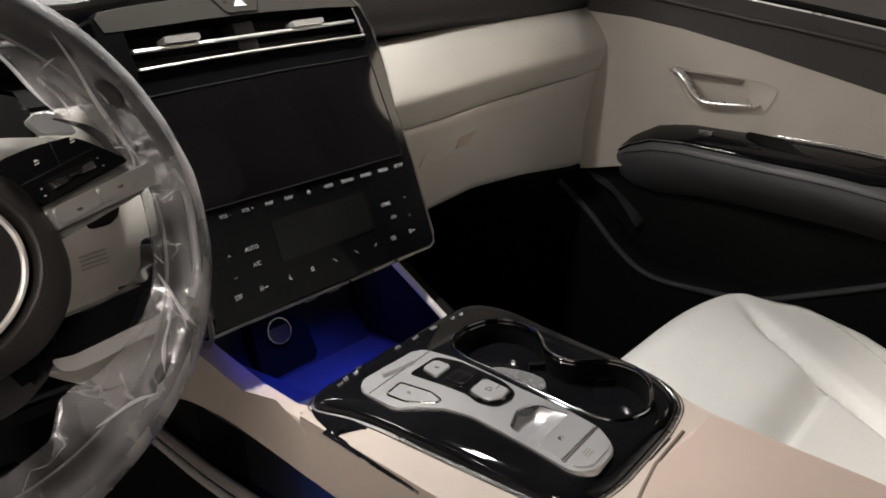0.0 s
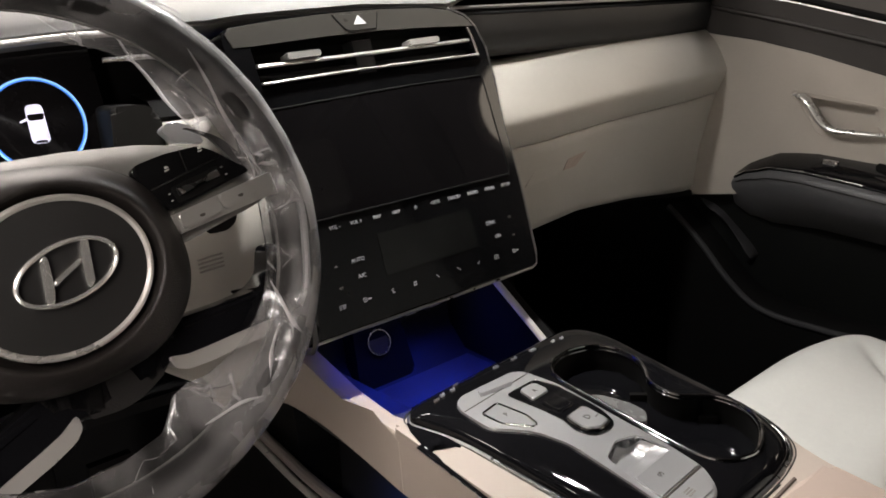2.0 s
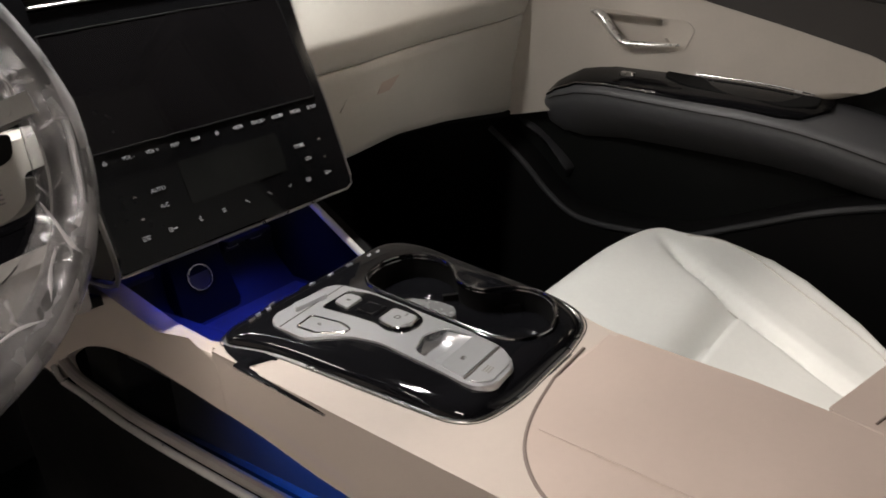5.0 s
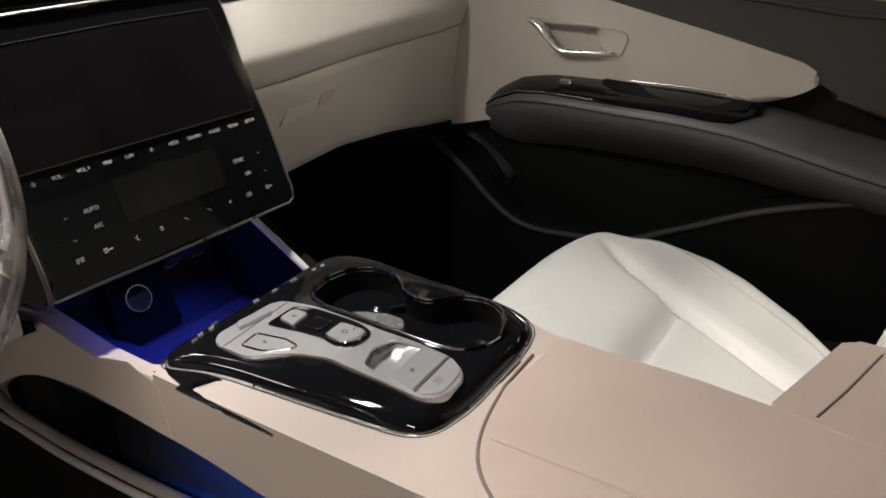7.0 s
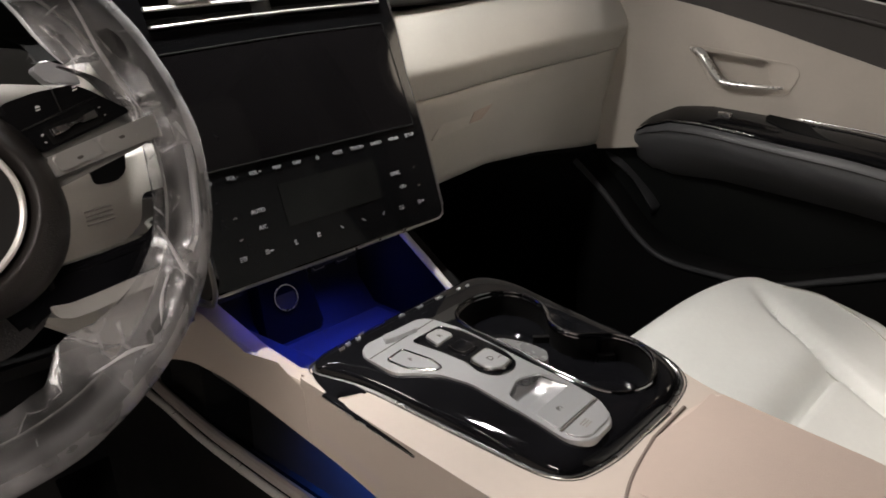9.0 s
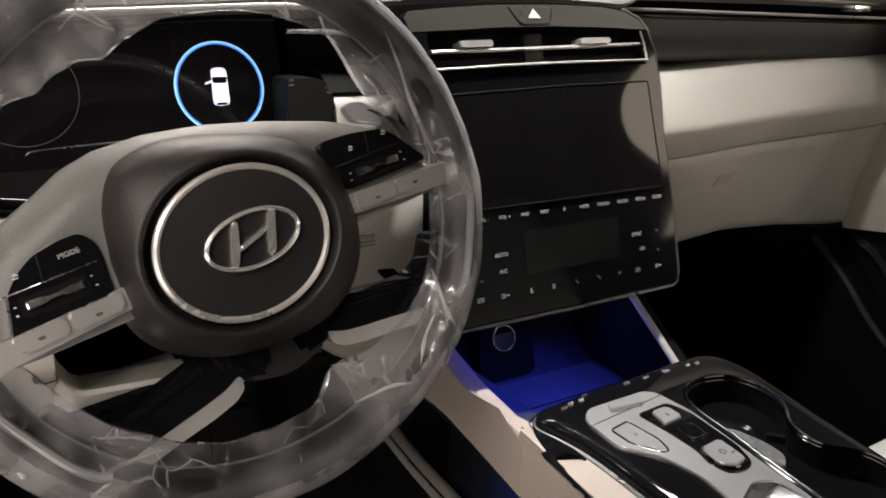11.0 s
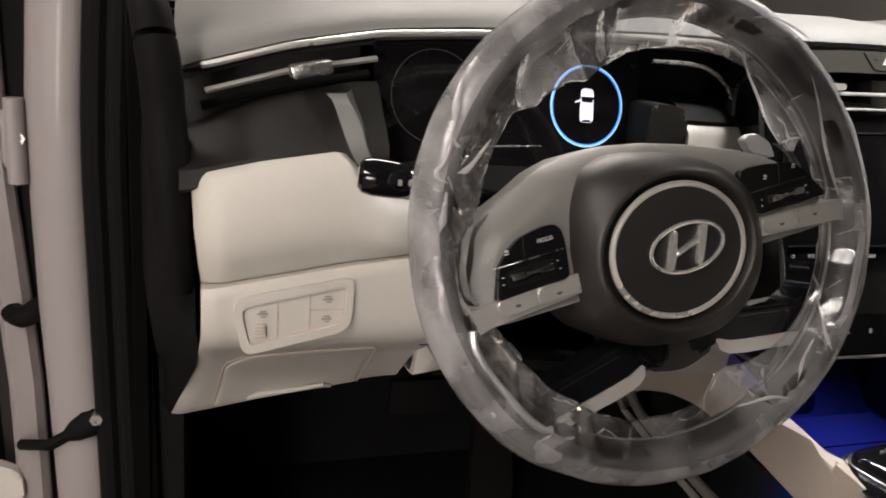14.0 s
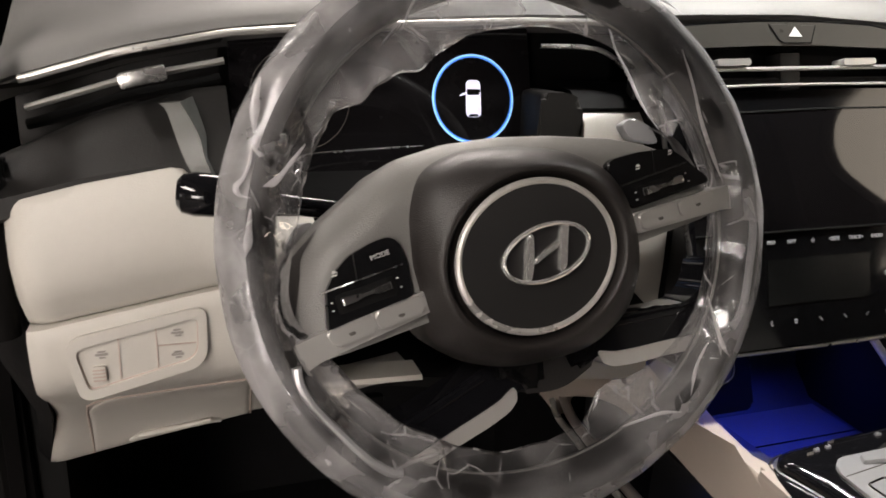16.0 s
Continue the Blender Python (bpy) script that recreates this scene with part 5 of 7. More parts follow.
MOUTH = [(q.x, q.y) for q in spline(CUPS + CUPS[:1], 97)[:-1]]


def scaled(outline, k, cx=0.02, cy=-0.22):
    return [(cx + (p[0] - cx) * k, cy + (p[1] - cy) * k) for p in outline]


top = prism(WIDE, -0.36, -0.006, con, 0.010, 5)
groove = prism([(p[0] * 1.0 + (0.0022 if p[0] > 0.09 else -0.0016 if p[0] < -0.09 else 0), p[1] + (0.0030 if p[1] > -0.45 else 0)) for p in LID], -0.05, 0.03, con, 0)
part("top_surround", cut(top, prism(scaled(PANEL, 1.004), -0.2, 0.03, con, 0), groove, hole(-0.02, 0.06), box((-0.1015, -0.44, 0.62), (-0.03, -0.08, 0.822), 0)), FLANK, console, "taupe surround", smooth=40)
part("panel_trim", tube([con(p[0], p[1], -0.0066) for p in scaled(PANEL, 1.006)], 0.0019, 10, closed=True, up=(0, 0.1, 1)), STEELY, console, "satin chrome outline")
part("surround_slot", prism(rounded([(0.017, -0.3527), (0.054, -0.3523), (0.054, -0.3538), (0.017, -0.3542)], 0.0004, 2), -0.008, -0.0055, con, 0), SHELF, console, "thin dark slot")


def crown(k, b):
    """Height of the convex panel: k is 1 at its outline; it falls less towards the front."""
    fall = float(np.interp(k, (0.72, 0.80, 0.86, 0.91, 0.95, 0.98, 0.995, 1.0), (0.0, 0.0005, 0.0013, 0.0026, 0.0050, 0.0090, 0.0135, 0.0175)))
    return 0.0062 - fall * float(np.interp(b, (-0.20, -0.10), (1.0, 0.45)))


gloss = sheet([[con(*q, crown(k, q[1]) if k < 1.0001 else -0.02) for q in scaled(PANEL, k)] for k in (1.001, 1.0, 0.995, 0.98, 0.965, 0.95, 0.93, 0.91, 0.885, 0.86, 0.83, 0.80, 0.76, 0.72)], closed_v=True)
gloss.verts.ensure_lookup_table()
gloss.faces.new(gloss.verts[: len(PANEL)])
gloss.faces.new(gloss.verts[-len(PANEL) :])
RECESS = rounded([(-0.0345, -0.2590), (-0.0105, -0.2490), (0.0100, -0.2565), (0.0115, -0.2850), (-0.017, -0.2880), (-0.0405, -0.2885)], [0.005, 0.006, 0.006, 0.002, 0, 0.002])
panel = part("gloss_panel", cut(gloss, prism(MOUTH, -0.018, 0.03, con, 0), prism(RECESS, -0.0195, 0.03, con, 0)), PIANO, console, "piano-black control panel", smooth=40)
pit = sheet([[con(*q, h) for q in scaled(MOUTH, k, 0.072, -0.228)] for k, h in ((1.012, 0.0050), (1.0, 0.0030), (0.985, -0.012), (0.965, -0.045), (0.94, -0.073))], closed_v=True)
pit.verts.ensure_lookup_table()
pit.faces.new(pit.verts[-len(MOUTH) :])
cup = part("cup_holder", pit, MATT, panel, "two joined deep black cup holders", smooth=50)
# Grey colour stands in for a bright reflection in the black ledge.
part("cup_ledge", prism(rounded([(0.0275, -0.168), (0.050, -0.187), (0.0595, -0.212), (0.0585, -0.229), (0.046, -0.241), (0.0265, -0.226)], [0.004, 0.006, 0.01, 0.004, 0.008, 0.004]), -0.030, -0.0030, con, 0.002), LEDGE, cup, "gloss black ledge between the cups, greyed for its reflection")
for fx, fy, turn in ((0.0905, -0.199, 0.7), (0.107, -0.2610, 0.7)):
    part("cup_flap", box((-0.003, -0.008, -0.036), (0.003, 0.008, -0.012), 0.001), RUBBER, cup, "black rubber flap", m=DATUM @ Matrix.Translation(con(fx, fy, 0)) @ Matrix.Rotation(turn, 4, "Z"))
# Rim and lip are gloss black; smoked chrome is put in for their highlights.
part("cup_rim", tube([con(*q, 0.0064) for q in scaled(MOUTH, 1.016, 0.072, -0.228)], 0.0017, 8, closed=True), SMOKE, panel, "gloss black cup holder rim, given chrome for its highlights")
part("cup_lip", tube([con(*q, 0.0030) for q in scaled(MOUTH, 0.998, 0.072, -0.228)], 0.0013, 8, closed=True), SMOKE, panel, "gloss black inner lip, given chrome for its highlights")
PLATE = rounded([(-0.0755, -0.1315), (-0.0625, -0.1205), (0.005, -0.1195), (0.0135, -0.127), (0.0205, -0.160), (0.0190, -0.200), (0.0170, -0.238), (0.0165, -0.275), (0.0112, -0.314), (-0.0045, -0.3365), (-0.038, -0.3390), (-0.0495, -0.3255), (-0.0455, -0.285), (-0.0420, -0.228), (-0.0500, -0.200), (-0.066, -0.181), (-0.0755, -0.1715)], 0.008)
plate = part("shift_plate", cut(prism(PLATE, -0.004, 0.0082, con, 0.0020, 3), prism(RECESS, -0.02, 0.03, con, 0)), SILVER, console, "satin silver shifter plate", smooth=40)
part("plate_seam", tube([con(-0.0745, -0.1412, 0.0083), con(0.0150, -0.1312, 0.0083)], 0.0005, 6), DARK_PRINT, plate)
part("plate_ridge", prism(rounded([(-0.0440, -0.1245), (-0.0085, -0.1275), (-0.0120, -0.1370), (-0.0485, -0.1330)], 0.002), 0.0078, 0.0122, con, 0.0022, 3), SILVER, plate)
POD = rounded([(-0.0285, -0.1460), (0.0085, -0.1440), (0.0165, -0.1640), (0.0160, -0.2130), (0.0085, -0.2350), (-0.0065, -0.2390), (-0.0205, -0.2350), (-0.0250, -0.2200), (-0.0205, -0.2040), (-0.0225, -0.1810)], [0.004, 0.005, 0.008, 0.010, 0.008, 0.006, 0.006, 0.006, 0.006, 0.006])
pod = part("button_pod", prism(POD, 0.0070, 0.0089, con, 0.0006), PIANO, plate, "black button surround")
part("pod_outline", tube([con(p[0], p[1], 0.0087) for p in POD], 0.0007, 6, closed=True), SMOKE, plate)


def press(name, outline, high, material, label, r=0.0028, parent=None):
    return part(name, prism(rounded(outline, r), 0.0078, high, con, 0.0020, 3), material, parent or pod, label)


def on_plate(text, a, b, h, parent, size=0.006, turn=0.0):
    c, d = math.cos(turn), math.sin(turn)
    return lettering(text, size, lambda p, q, e: con(a + p * c - q * d, b + p * d + q * c, h + e * 0.5), DARK_PRINT, parent, "button_lettering")


r_button = press("reverse_button", [(-0.0165, -0.1500), (0.0020, -0.1495), (0.0035, -0.1665), (-0.0190, -0.1685)], 0.0112, SILVER, "satin silver reverse button")
on_plate("R", -0.0075, -0.160, 0.0114, r_button)
n_button = press("neutral_button", [(-0.0165, -0.1745), (0.0050, -0.1720), (0.0065, -0.1940), (-0.0150, -0.1965)], 0.0100, PIANO, "dished black neutral button")
part("dish", sheet([[con(x, y, 0.0104 - 0.0020 * (1 - ((x + 0.005) / 0.0095) ** 2) * (1 - ((y + 0.1842) / 0.0095) ** 2)) for x in np.linspace(-0.0140, 0.0040, 9)] for y in np.linspace(-0.1755, -0.1930, 9)]), SMOKE, n_button, "dished smoked chrome face", smooth=60)
d_button = press("drive_button", [(-0.0180, -0.2065), (0.0050, -0.2045), (0.0045, -0.2305), (-0.0105, -0.2330), (-0.0195, -0.2250)], 0.0122, SILVER, "satin silver drive button")
part("button_ring", tube([con(p[0], p[1], 0.0102) for p in rounded([(-0.0195, -0.2050), (0.0065, -0.2028), (0.0060, -0.2318), (-0.0100, -0.2348), (-0.0212, -0.2258)], 0.005)], 0.0011, 6, closed=True), CHROME, d_button)
on_plate("D", -0.0065, -0.218, 0.0124, d_button, 0.0085, 0.12)
part("drive_mark", prism([(-0.0015, -0.2225), (0.0035, -0.2215), (0.0035, -0.2207), (-0.0015, -0.2217)], 0.0120, 0.0125, con, 0), DARK_PRINT, d_button, smooth=0)
PARK = [(-0.0645, -0.1545), (-0.0455, -0.1510), (-0.0400, -0.1785), (-0.0425, -0.1925), (-0.0475, -0.1930), (-0.0620, -0.1745)]
p_button = part("park_button", prism(rounded(PARK, 0.003), 0.007, 0.0090, con, 0.0006), SILVER, plate, "satin silver park button")
part("button_ring", tube([con(p[0], p[1], 0.0086) for p in rounded([(-0.0525 + (q[0] + 0.0525) * 1.12, -0.172 + (q[1] + 0.172) * 1.07) for q in PARK], 0.003)], 0.0010, 6, closed=True), CHROME, p_button)
on_plate("P", -0.0515, -0.1675, 0.0091, p_button, 0.007)
bowl = []
for u in np.linspace(0, 1, 25):
    deep = float(np.interp(u, (0, 0.06, 0.2, 0.5, 0.85, 1), (0.0, 0.0060, 0.0120, 0.0115, 0.0050, 0.0)))
    left, right = Vector((-0.0356, -0.2478)).lerp(Vector((-0.0412, -0.2890)), u), Vector((0.0110, -0.2468)).lerp(Vector((0.0122, -0.2862)), u)
    bowl.append([con(*left.lerp(right, v), 0.0070 - deep * float(np.interp(v, (0, 0.06, 0.16, 0.3, 0.7, 0.84, 0.94, 1), (0, 0.45, 0.85, 1, 1, 0.85, 0.45, 0)))) for v in np.linspace(0, 1, 25)])
part("finger_recess", sheet(bowl, thick=(0, 0, -0.001)), SILVER, plate, "finger recess before the brake switch", smooth=60)
brake = press("brake_switch", [(-0.0405, -0.2895), (0.0112, -0.2860), (0.0100, -0.3105), (-0.0440, -0.3140)], 0.0095, SILVER, "satin silver parking brake switch", 0.002, plate)
on_plate("(P)", -0.0224, -0.299, 0.0097, brake, 0.0048, 0.06)
part("plate_seam", tube([con(-0.0445, -0.3158, 0.0084), con(0.0095, -0.3122, 0.0084)], 0.0011, 6), DARK_PRINT, plate)
hold = press("hold_switch", [(-0.0435, -0.3178), (0.0085, -0.3142), (0.0020, -0.3260), (-0.0080, -0.3330), (-0.0355, -0.3350), (-0.0445, -0.3250)], 0.0095, SILVER, "satin silver hold switch", 0.003, plate)
part("symbol", merge(*[prism([(-0.0285, -0.3215 - 0.0024 * k), (-0.0195, -0.3208 - 0.0024 * k), (-0.0195, -0.3220 - 0.0024 * k), (-0.0285, -0.3227 - 0.0024 * k)], 0.0092, 0.0098, con, 0) for k in range(3)]), FAINT, hold, smooth=0)
# printed symbols along the panel's front: seat heating, camera, parking aid
def printed(name, a, b, cells, material=None):
    """A small symbol of plain bars: (left, low, right, high) in millimetres."""
    face_on = lambda p, q, h: con(p, q, crown(max(abs(q + 0.22) / 0.1305, 0.72), q) + h)
    return part(name, merge(*[prism([(a + l * 0.001, b + lo * 0.001), (a + r * 0.001, b + lo * 0.001), (a + r * 0.001, b + hi * 0.001), (a + l * 0.001, b + hi * 0.001)], -0.0012, 0.0018, face_on, 0) for l, lo, r, hi in cells]), material or LIT_SYMBOL, panel, smooth=0)


SEAT_MARK = [(-2.6, -1.6, 1.4, -0.4), (-2.6, -0.4, -1.2, 1.0), (0.4, -0.4, 2.2, 0.6), (1.0, 0.6, 2.6, 1.6)]
HOOD_MARK = [(-3.6, -1.6, 2.6, -0.8), (-3.6, -0.8, -2.8, 0.6), (1.8, -0.8, 2.6, 1.6), (-2.0, 0.8, 2.6, 1.6)]
ARROW_MARK = [(-3.6, -1.4, -1.6, 1.0), (-1.6, -0.6, 2.0, 0.2), (1.6, -0.4, 3.6, 1.8)]
VIEW_MARK = [(-3.6, -1.8, 3.6, -1.1), (-3.6, 1.1, 3.6, 1.8), (-3.6, -1.1, -2.9, 1.1), (2.9, -1.1, 3.6, 1.1), (-1.4, -0.6, 1.4, 0.6)]
DOTS = [(-3.0, -0.8, -1.8, 0.2), (-0.6, -0.6, 0.6, 0.4), (1.8, -0.4, 3.0, 0.6)]
for name, a, b, cells, ink in (("seat_symbol", -0.0685, -0.1055, SEAT_MARK, None), ("seat_symbol", -0.0555, -0.1045, SEAT_MARK, None), ("level_marks", -0.0780, -0.1085, DOTS, FAINT), ("level_marks", -0.0470, -0.0985, DOTS, FAINT), ("hood_symbol", 0.0030, -0.1000, HOOD_MARK, None), ("arrow_symbol", 0.0277, -0.1004, ARROW_MARK, None), ("view_symbol", 0.0545, -0.0998, VIEW_MARK, None), ("seat_symbol", 0.0835, -0.1008, SEAT_MARK, None), ("seat_symbol", 0.0956, -0.1020, SEAT_MARK, None)):
    printed(name, a, b, cells, ink)
NOSE = [(-0.104, -0.1015), (-0.110, -0.1045), (-0.1150, -0.116), (-0.1190, -0.134), (-0.1212, -0.150), (-0.1160, -0.1495), (-0.1115, -0.1435), (-0.107, -0.1415), (-0.1025, -0.146), (-0.099, -0.160), (-0.096, -0.160), (-0.098, -0.110)]
part("nose", prism(rounded(NOSE, 0.002, 3), -0.03, -0.0052, con, 0.0012), PIANO, console, "gloss black nose under the panel's corner")
FIN = spline([(-0.1208, -0.136, 0.8590), (-0.1215, -0.152, 0.8575), (-0.1216, -0.170, 0.8548), (-0.1216, -0.199, 0.8502), (-0.1216, -0.226, 0.8460), (-0.1216, -0.240, 0.8432)], 24)
fin = part("flank_fin", tube(FIN, [along([(0, 0.0036), (8, 0.0030), (16, 0.0022), (23, 0.0004)], k) for k in range(24)], 8, flat=0.45, up=(1, 0, 0)), PIANO, console, "black tapering fin")
part("fin_line", tube([p + Vector((-0.0009, 0, -along([(0, 0.0034), (8, 0.0029), (16, 0.0021), (23, 0.0006)], k))) for k, p in enumerate(FIN)], 0.0006, 6, up=(1, 0, 0)), STEELY, fin, "thin bright line")
part("trim_groove", tube([con(*q, -0.0068) for q in scaled(PANEL, 1.030)], 0.0011, 6, closed=True), SHELF, console, "dark groove beside the trim")

# armrest lid
lid = thing("armrest_lid", at((0, -0.55, 0.80)), "closed taupe leatherette armrest lid with a stitched seam", "armrest")
pad_top = lambda a, b, h: con(a, b, h - 0.0052 + 0.003 * (1 - (a / 0.13) ** 2) * min(1.0, max(0.0, (-0.372 - b) / 0.08)))
part("lid", prism(LID, -0.05, 0.0, pad_top, 0.007, 5), TAUPE, lid, smooth=40)
# A dark tube on the surface stands in for the shade in the gap.
part("lid_gap", tube([con(p[0], p[1] + 0.0012, -0.0060) for p in LID[6:46]], 0.0017, 8), LID_GAP, lid, "shaded gap round the lid")
part("seam", tube([pad_top(along([(-0.86, -0.058), (-0.474, -0.0515), (-0.38, -0.0485)], y), y, 0.0001) for y in np.linspace(-0.383, -0.85, 40)], 0.0003, 6), TAUPE, lid, "stitched seam")
part("rear_bolster", prism(rounded([(0.095, -0.5415), (0.140, -0.5535), (0.23, -0.577), (0.23, -0.86), (0.06, -0.86), (0.078, -0.60)], [0.003, 0, 0.01, 0, 0, 0]), -0.12, -0.003, con, 0.006, 4), TAUPE, lid, "widening taupe rear pad", smooth=40)
part("bolster_seam", tube([con(0.096, -0.5735, -0.0030), con(0.142, -0.5870, -0.0030), con(0.215, -0.605, -0.0030)], 0.0011, 6), LID_GAP, lid, "stitched seam")
# ---- passenger seat ----
seat = thing("car_seat", at((0.37, -0.45, 0.46)), "ivory leather passenger car seat with stitched seams", "car seat")


def cushion_z(u, v):
    """Cushion height over its plan; u across from 0 to 1, v from the front edge to the rear."""
    z = 0.777 - 0.130 * v
    z += 0.012 * max(0.0, abs(u - 0.5) * 2 - 0.55) ** 1.2 * min(1, v * 3)
    if v < 0.12:
        z -= 0.034 * (1 - v / 0.12) ** 2
    edge = min(u, 1 - u)
    if edge < 0.10:
        z -= 0.06 * (1 - edge / 0.10) ** 2
    return z


def plan(u, v):
    right = along([(0, 0.565), (0.1, 0.595), (0.25, 0.612), (0.41, 0.605), (0.51, 0.582), (0.665, 0.522), (0.79, 0.452), (1, 0.37)], v)
    left = along([(0, 0.16), (0.1, 0.128), (0.3, 0.115), (1, 0.115)], v)
    front = -0.160 - 0.040 * abs(2 * u - 1) ** 5
    return left + (right - left) * u, front + (-0.66 - front) * v


MAIN = [(-0.66, 0.283), (-0.536, 0.342), (-0.509, 0.356), (-0.476, 0.373), (-0.441, 0.393), (-0.404, 0.412), (-0.362, 0.436), (-0.316, 0.466), (-0.255, 0.512), (-0.21, 0.548)]
PIPING = [(0.555, -0.262), (0.566, -0.292), (0.564, -0.322), (0.549, -0.365), (0.522, -0.409), (0.496, -0.449), (0.470, -0.487), (0.442, -0.523), (0.420, -0.543)]


def sewn(x, y, z):
    """The cushion's surface drawn in along its seams, the bolster standing a little higher."""
    dx = x - along(MAIN, y)
    z -= 0.014 * math.exp(-((dx / (0.007 if dx > 0 else 0.012)) ** 2)) * min(1.0, max(0.0, (-0.225 - y) / 0.05))
    z += 0.007 * min(1.0, max(0.0, dx / 0.03)) * min(1.0, max(0.0, (-0.25 - y) / 0.06))
    if dx < 0:
        z -= 0.016 * math.exp(-(((y + 0.371 + 0.01 * (0.41 - x)) / (0.020 if y > -0.371 - 0.01 * (0.41 - x) else 0.006)) ** 2)) * min(1.0, -dx / 0.02)
        z += 0.005 * math.exp(-(((y + 0.325) / 0.03) ** 2))
    return z


rows = []
for v in np.linspace(0, 1, 96):
    row = []
    for u in np.linspace(0, 1, 97):
        x, y = plan(u, v)
        row.append((x, y, sewn(x, y, cushion_z(u, v))))
    rows.append(row)
skirt = [[(p[0], p[1] + 0.006, p[2] - 0.06) for p in rows[0]], [(p[0], p[1] - 0.01, p[2] - 0.16) for p in rows[0]]]
part("cushion", sheet(skirt[::-1] + rows, thick=(0, 0, -0.05)), IVORY, seat, "ivory leather seat cushion", smooth=70)
def on_cushion(x, y):
    v = (-0.175 - y) / 0.485
    left, right = plan(0, v)[0], plan(1, v)[0]
    u = (x - left) / (right - left)
    return (x, plan(u, v)[1], sewn(x, y, cushion_z(u, v)) + 0.0004)


part("seam", tube([on_cushion(along(MAIN, y), y) for y in np.linspace(-0.24, -0.62, 40)], 0.0010, 6), BEIGE, seat, "stitched bolster seam")
part("seam", tube([on_cushion(x, -0.371 - 0.01 * (0.41 - x)) for x in np.linspace(0.20, 0.41, 24)], 0.0010, 6), BEIGE, seat, "stitched cross seam")
part("seam", tube([on_cushion(x, y) for x, y in ((0.463, -0.317), (0.450, -0.331), (0.436, -0.345), (0.424, -0.357), (0.412, -0.368))], 0.0008, 6), BEIGE, seat, "stitched gusset seam")
part("seam", tube([on_cushion(p[0], p[1]) for p in spline([(x, y, 0) for x, y in PIPING], 30)], 0.0011, 6), BEIGE, seat, "stitched outer seam")
rows = []
for v in np.linspace(0, 1, 16):
    z = 0.62 + 0.60 * v
    yb = -0.60 - 0.22 * v
    rows.append([(0.15 + 0.44 * u, yb + 0.045 * (abs(2 * u - 1) ** 2.5) - (0.06 * max(0, abs(2 * u - 1) - 0.88) / 0.12), z) for u in np.linspace(0, 1, 25)])
part("backrest", sheet(rows, thick=(0, -0.10, -0.02)), IVORY, seat, "ivory leather backrest", smooth=70)
part("headrest", box((0.25, -0.93, 1.25), (0.49, -0.83, 1.42), 0.035, 4), IVORY, seat)
part("seat_base", box((0.17, -0.70, 0.46), (0.57, -0.22, 0.64), 0.02), MATT, seat, "black seat base")
# ---- passenger door, closed ----
pdoor = thing("passenger_door", at((0.80, -0.4, 0.5)), "closed car door with beige trim, black armrest and chrome handle", "car door")
BELT = [(0.28, 1.246), (0.155, 1.228), (-0.011, 1.190), (-0.144, 1.151), (-0.242, 1.124), (-0.329, 1.099), (-0.465, 1.062), (-0.55, 1.044), (-0.98, 0.985)]
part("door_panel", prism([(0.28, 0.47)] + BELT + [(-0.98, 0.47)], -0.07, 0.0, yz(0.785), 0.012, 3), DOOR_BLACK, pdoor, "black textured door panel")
part("upper_trim", prism(BELT + [(-0.98, 0.84), (-0.62, 0.86), (-0.49, 0.915), (-0.476, 0.944), (-0.450, 0.966), (-0.33, 1.012), (-0.17, 1.069), (-0.037, 1.113), (0.132, 1.151), (0.28, 1.186)], -0.004, 0.026, yz(0.785), 0.008, 3), UPPER_TRIM, pdoor, "dark brown upper door trim")
part("belt_trim", tube([(0.770, y, z + 0.006) for y, z in BELT[1:]], 0.006, 10), MATT, pdoor, "black window seal")
part("belt_line", tube([(0.764, y, z) for y, z in BELT[1:]], 0.0024, 8), HANDLE, pdoor, "thin satin line")
part("belt_ridge", tube([(0.758, y, z) for y, z in ((0.20, 1.213), (0.092, 1.187), (-0.003, 1.163), (-0.144, 1.124), (-0.203, 1.109), (-0.331, 1.073), (-0.384, 1.060), (-0.492, 1.034), (-0.97, 0.955))], 0.0040, 10), UPPER_TRIM, pdoor, "rounded ridge under the window")
part("window_frame", tube([(0.79, 0.20, 1.20), (0.74, 0.10, 1.42), (0.70, -0.02, 1.565), (0.70, -0.5, 1.58), (0.705, -0.95, 1.575), (0.78, -0.97, 1.10)], 0.016, 8), MATT, pdoor, "black window frame")
INSERT = rounded([(0.20, 1.170), (0.132, 1.153), (0.046, 1.137), (-0.037, 1.115), (-0.148, 1.079), (-0.17, 1.071), (-0.33, 1.014), (-0.452, 0.968), (-0.478, 0.944), (-0.452, 0.926), (-0.40, 0.912), (-0.2, 0.895), (0.06, 0.884), (0.15, 0.873), (0.20, 0.866)], [0, 0, 0, 0, 0, 0, 0.02, 0.02, 0.03, 0.02, 0, 0, 0.01, 0, 0])
GRIP = rounded([(-0.012, 1.062), (-0.184, 1.028), (-0.193, 1.014), (-0.174, 0.981), (-0.058, 0.986)], [0.006, 0.010, 0.008, 0.010, 0.016])
CUP = rounded([(-0.030, 1.050), (-0.140, 1.034), (-0.163, 1.017), (-0.150, 0.991), (-0.085, 0.991), (-0.062, 1.008)], 0.012)
insert = part("trim_insert", cut(prism(INSERT, -0.005, 0.028, yz(0.785), 0.010, 4), prism(CUP, 0.004, 0.06, yz(0.785), 0)), DIMMED_BEIGE, pdoor, "beige padded trim insert, dimmed and warmed for its light", smooth=40)
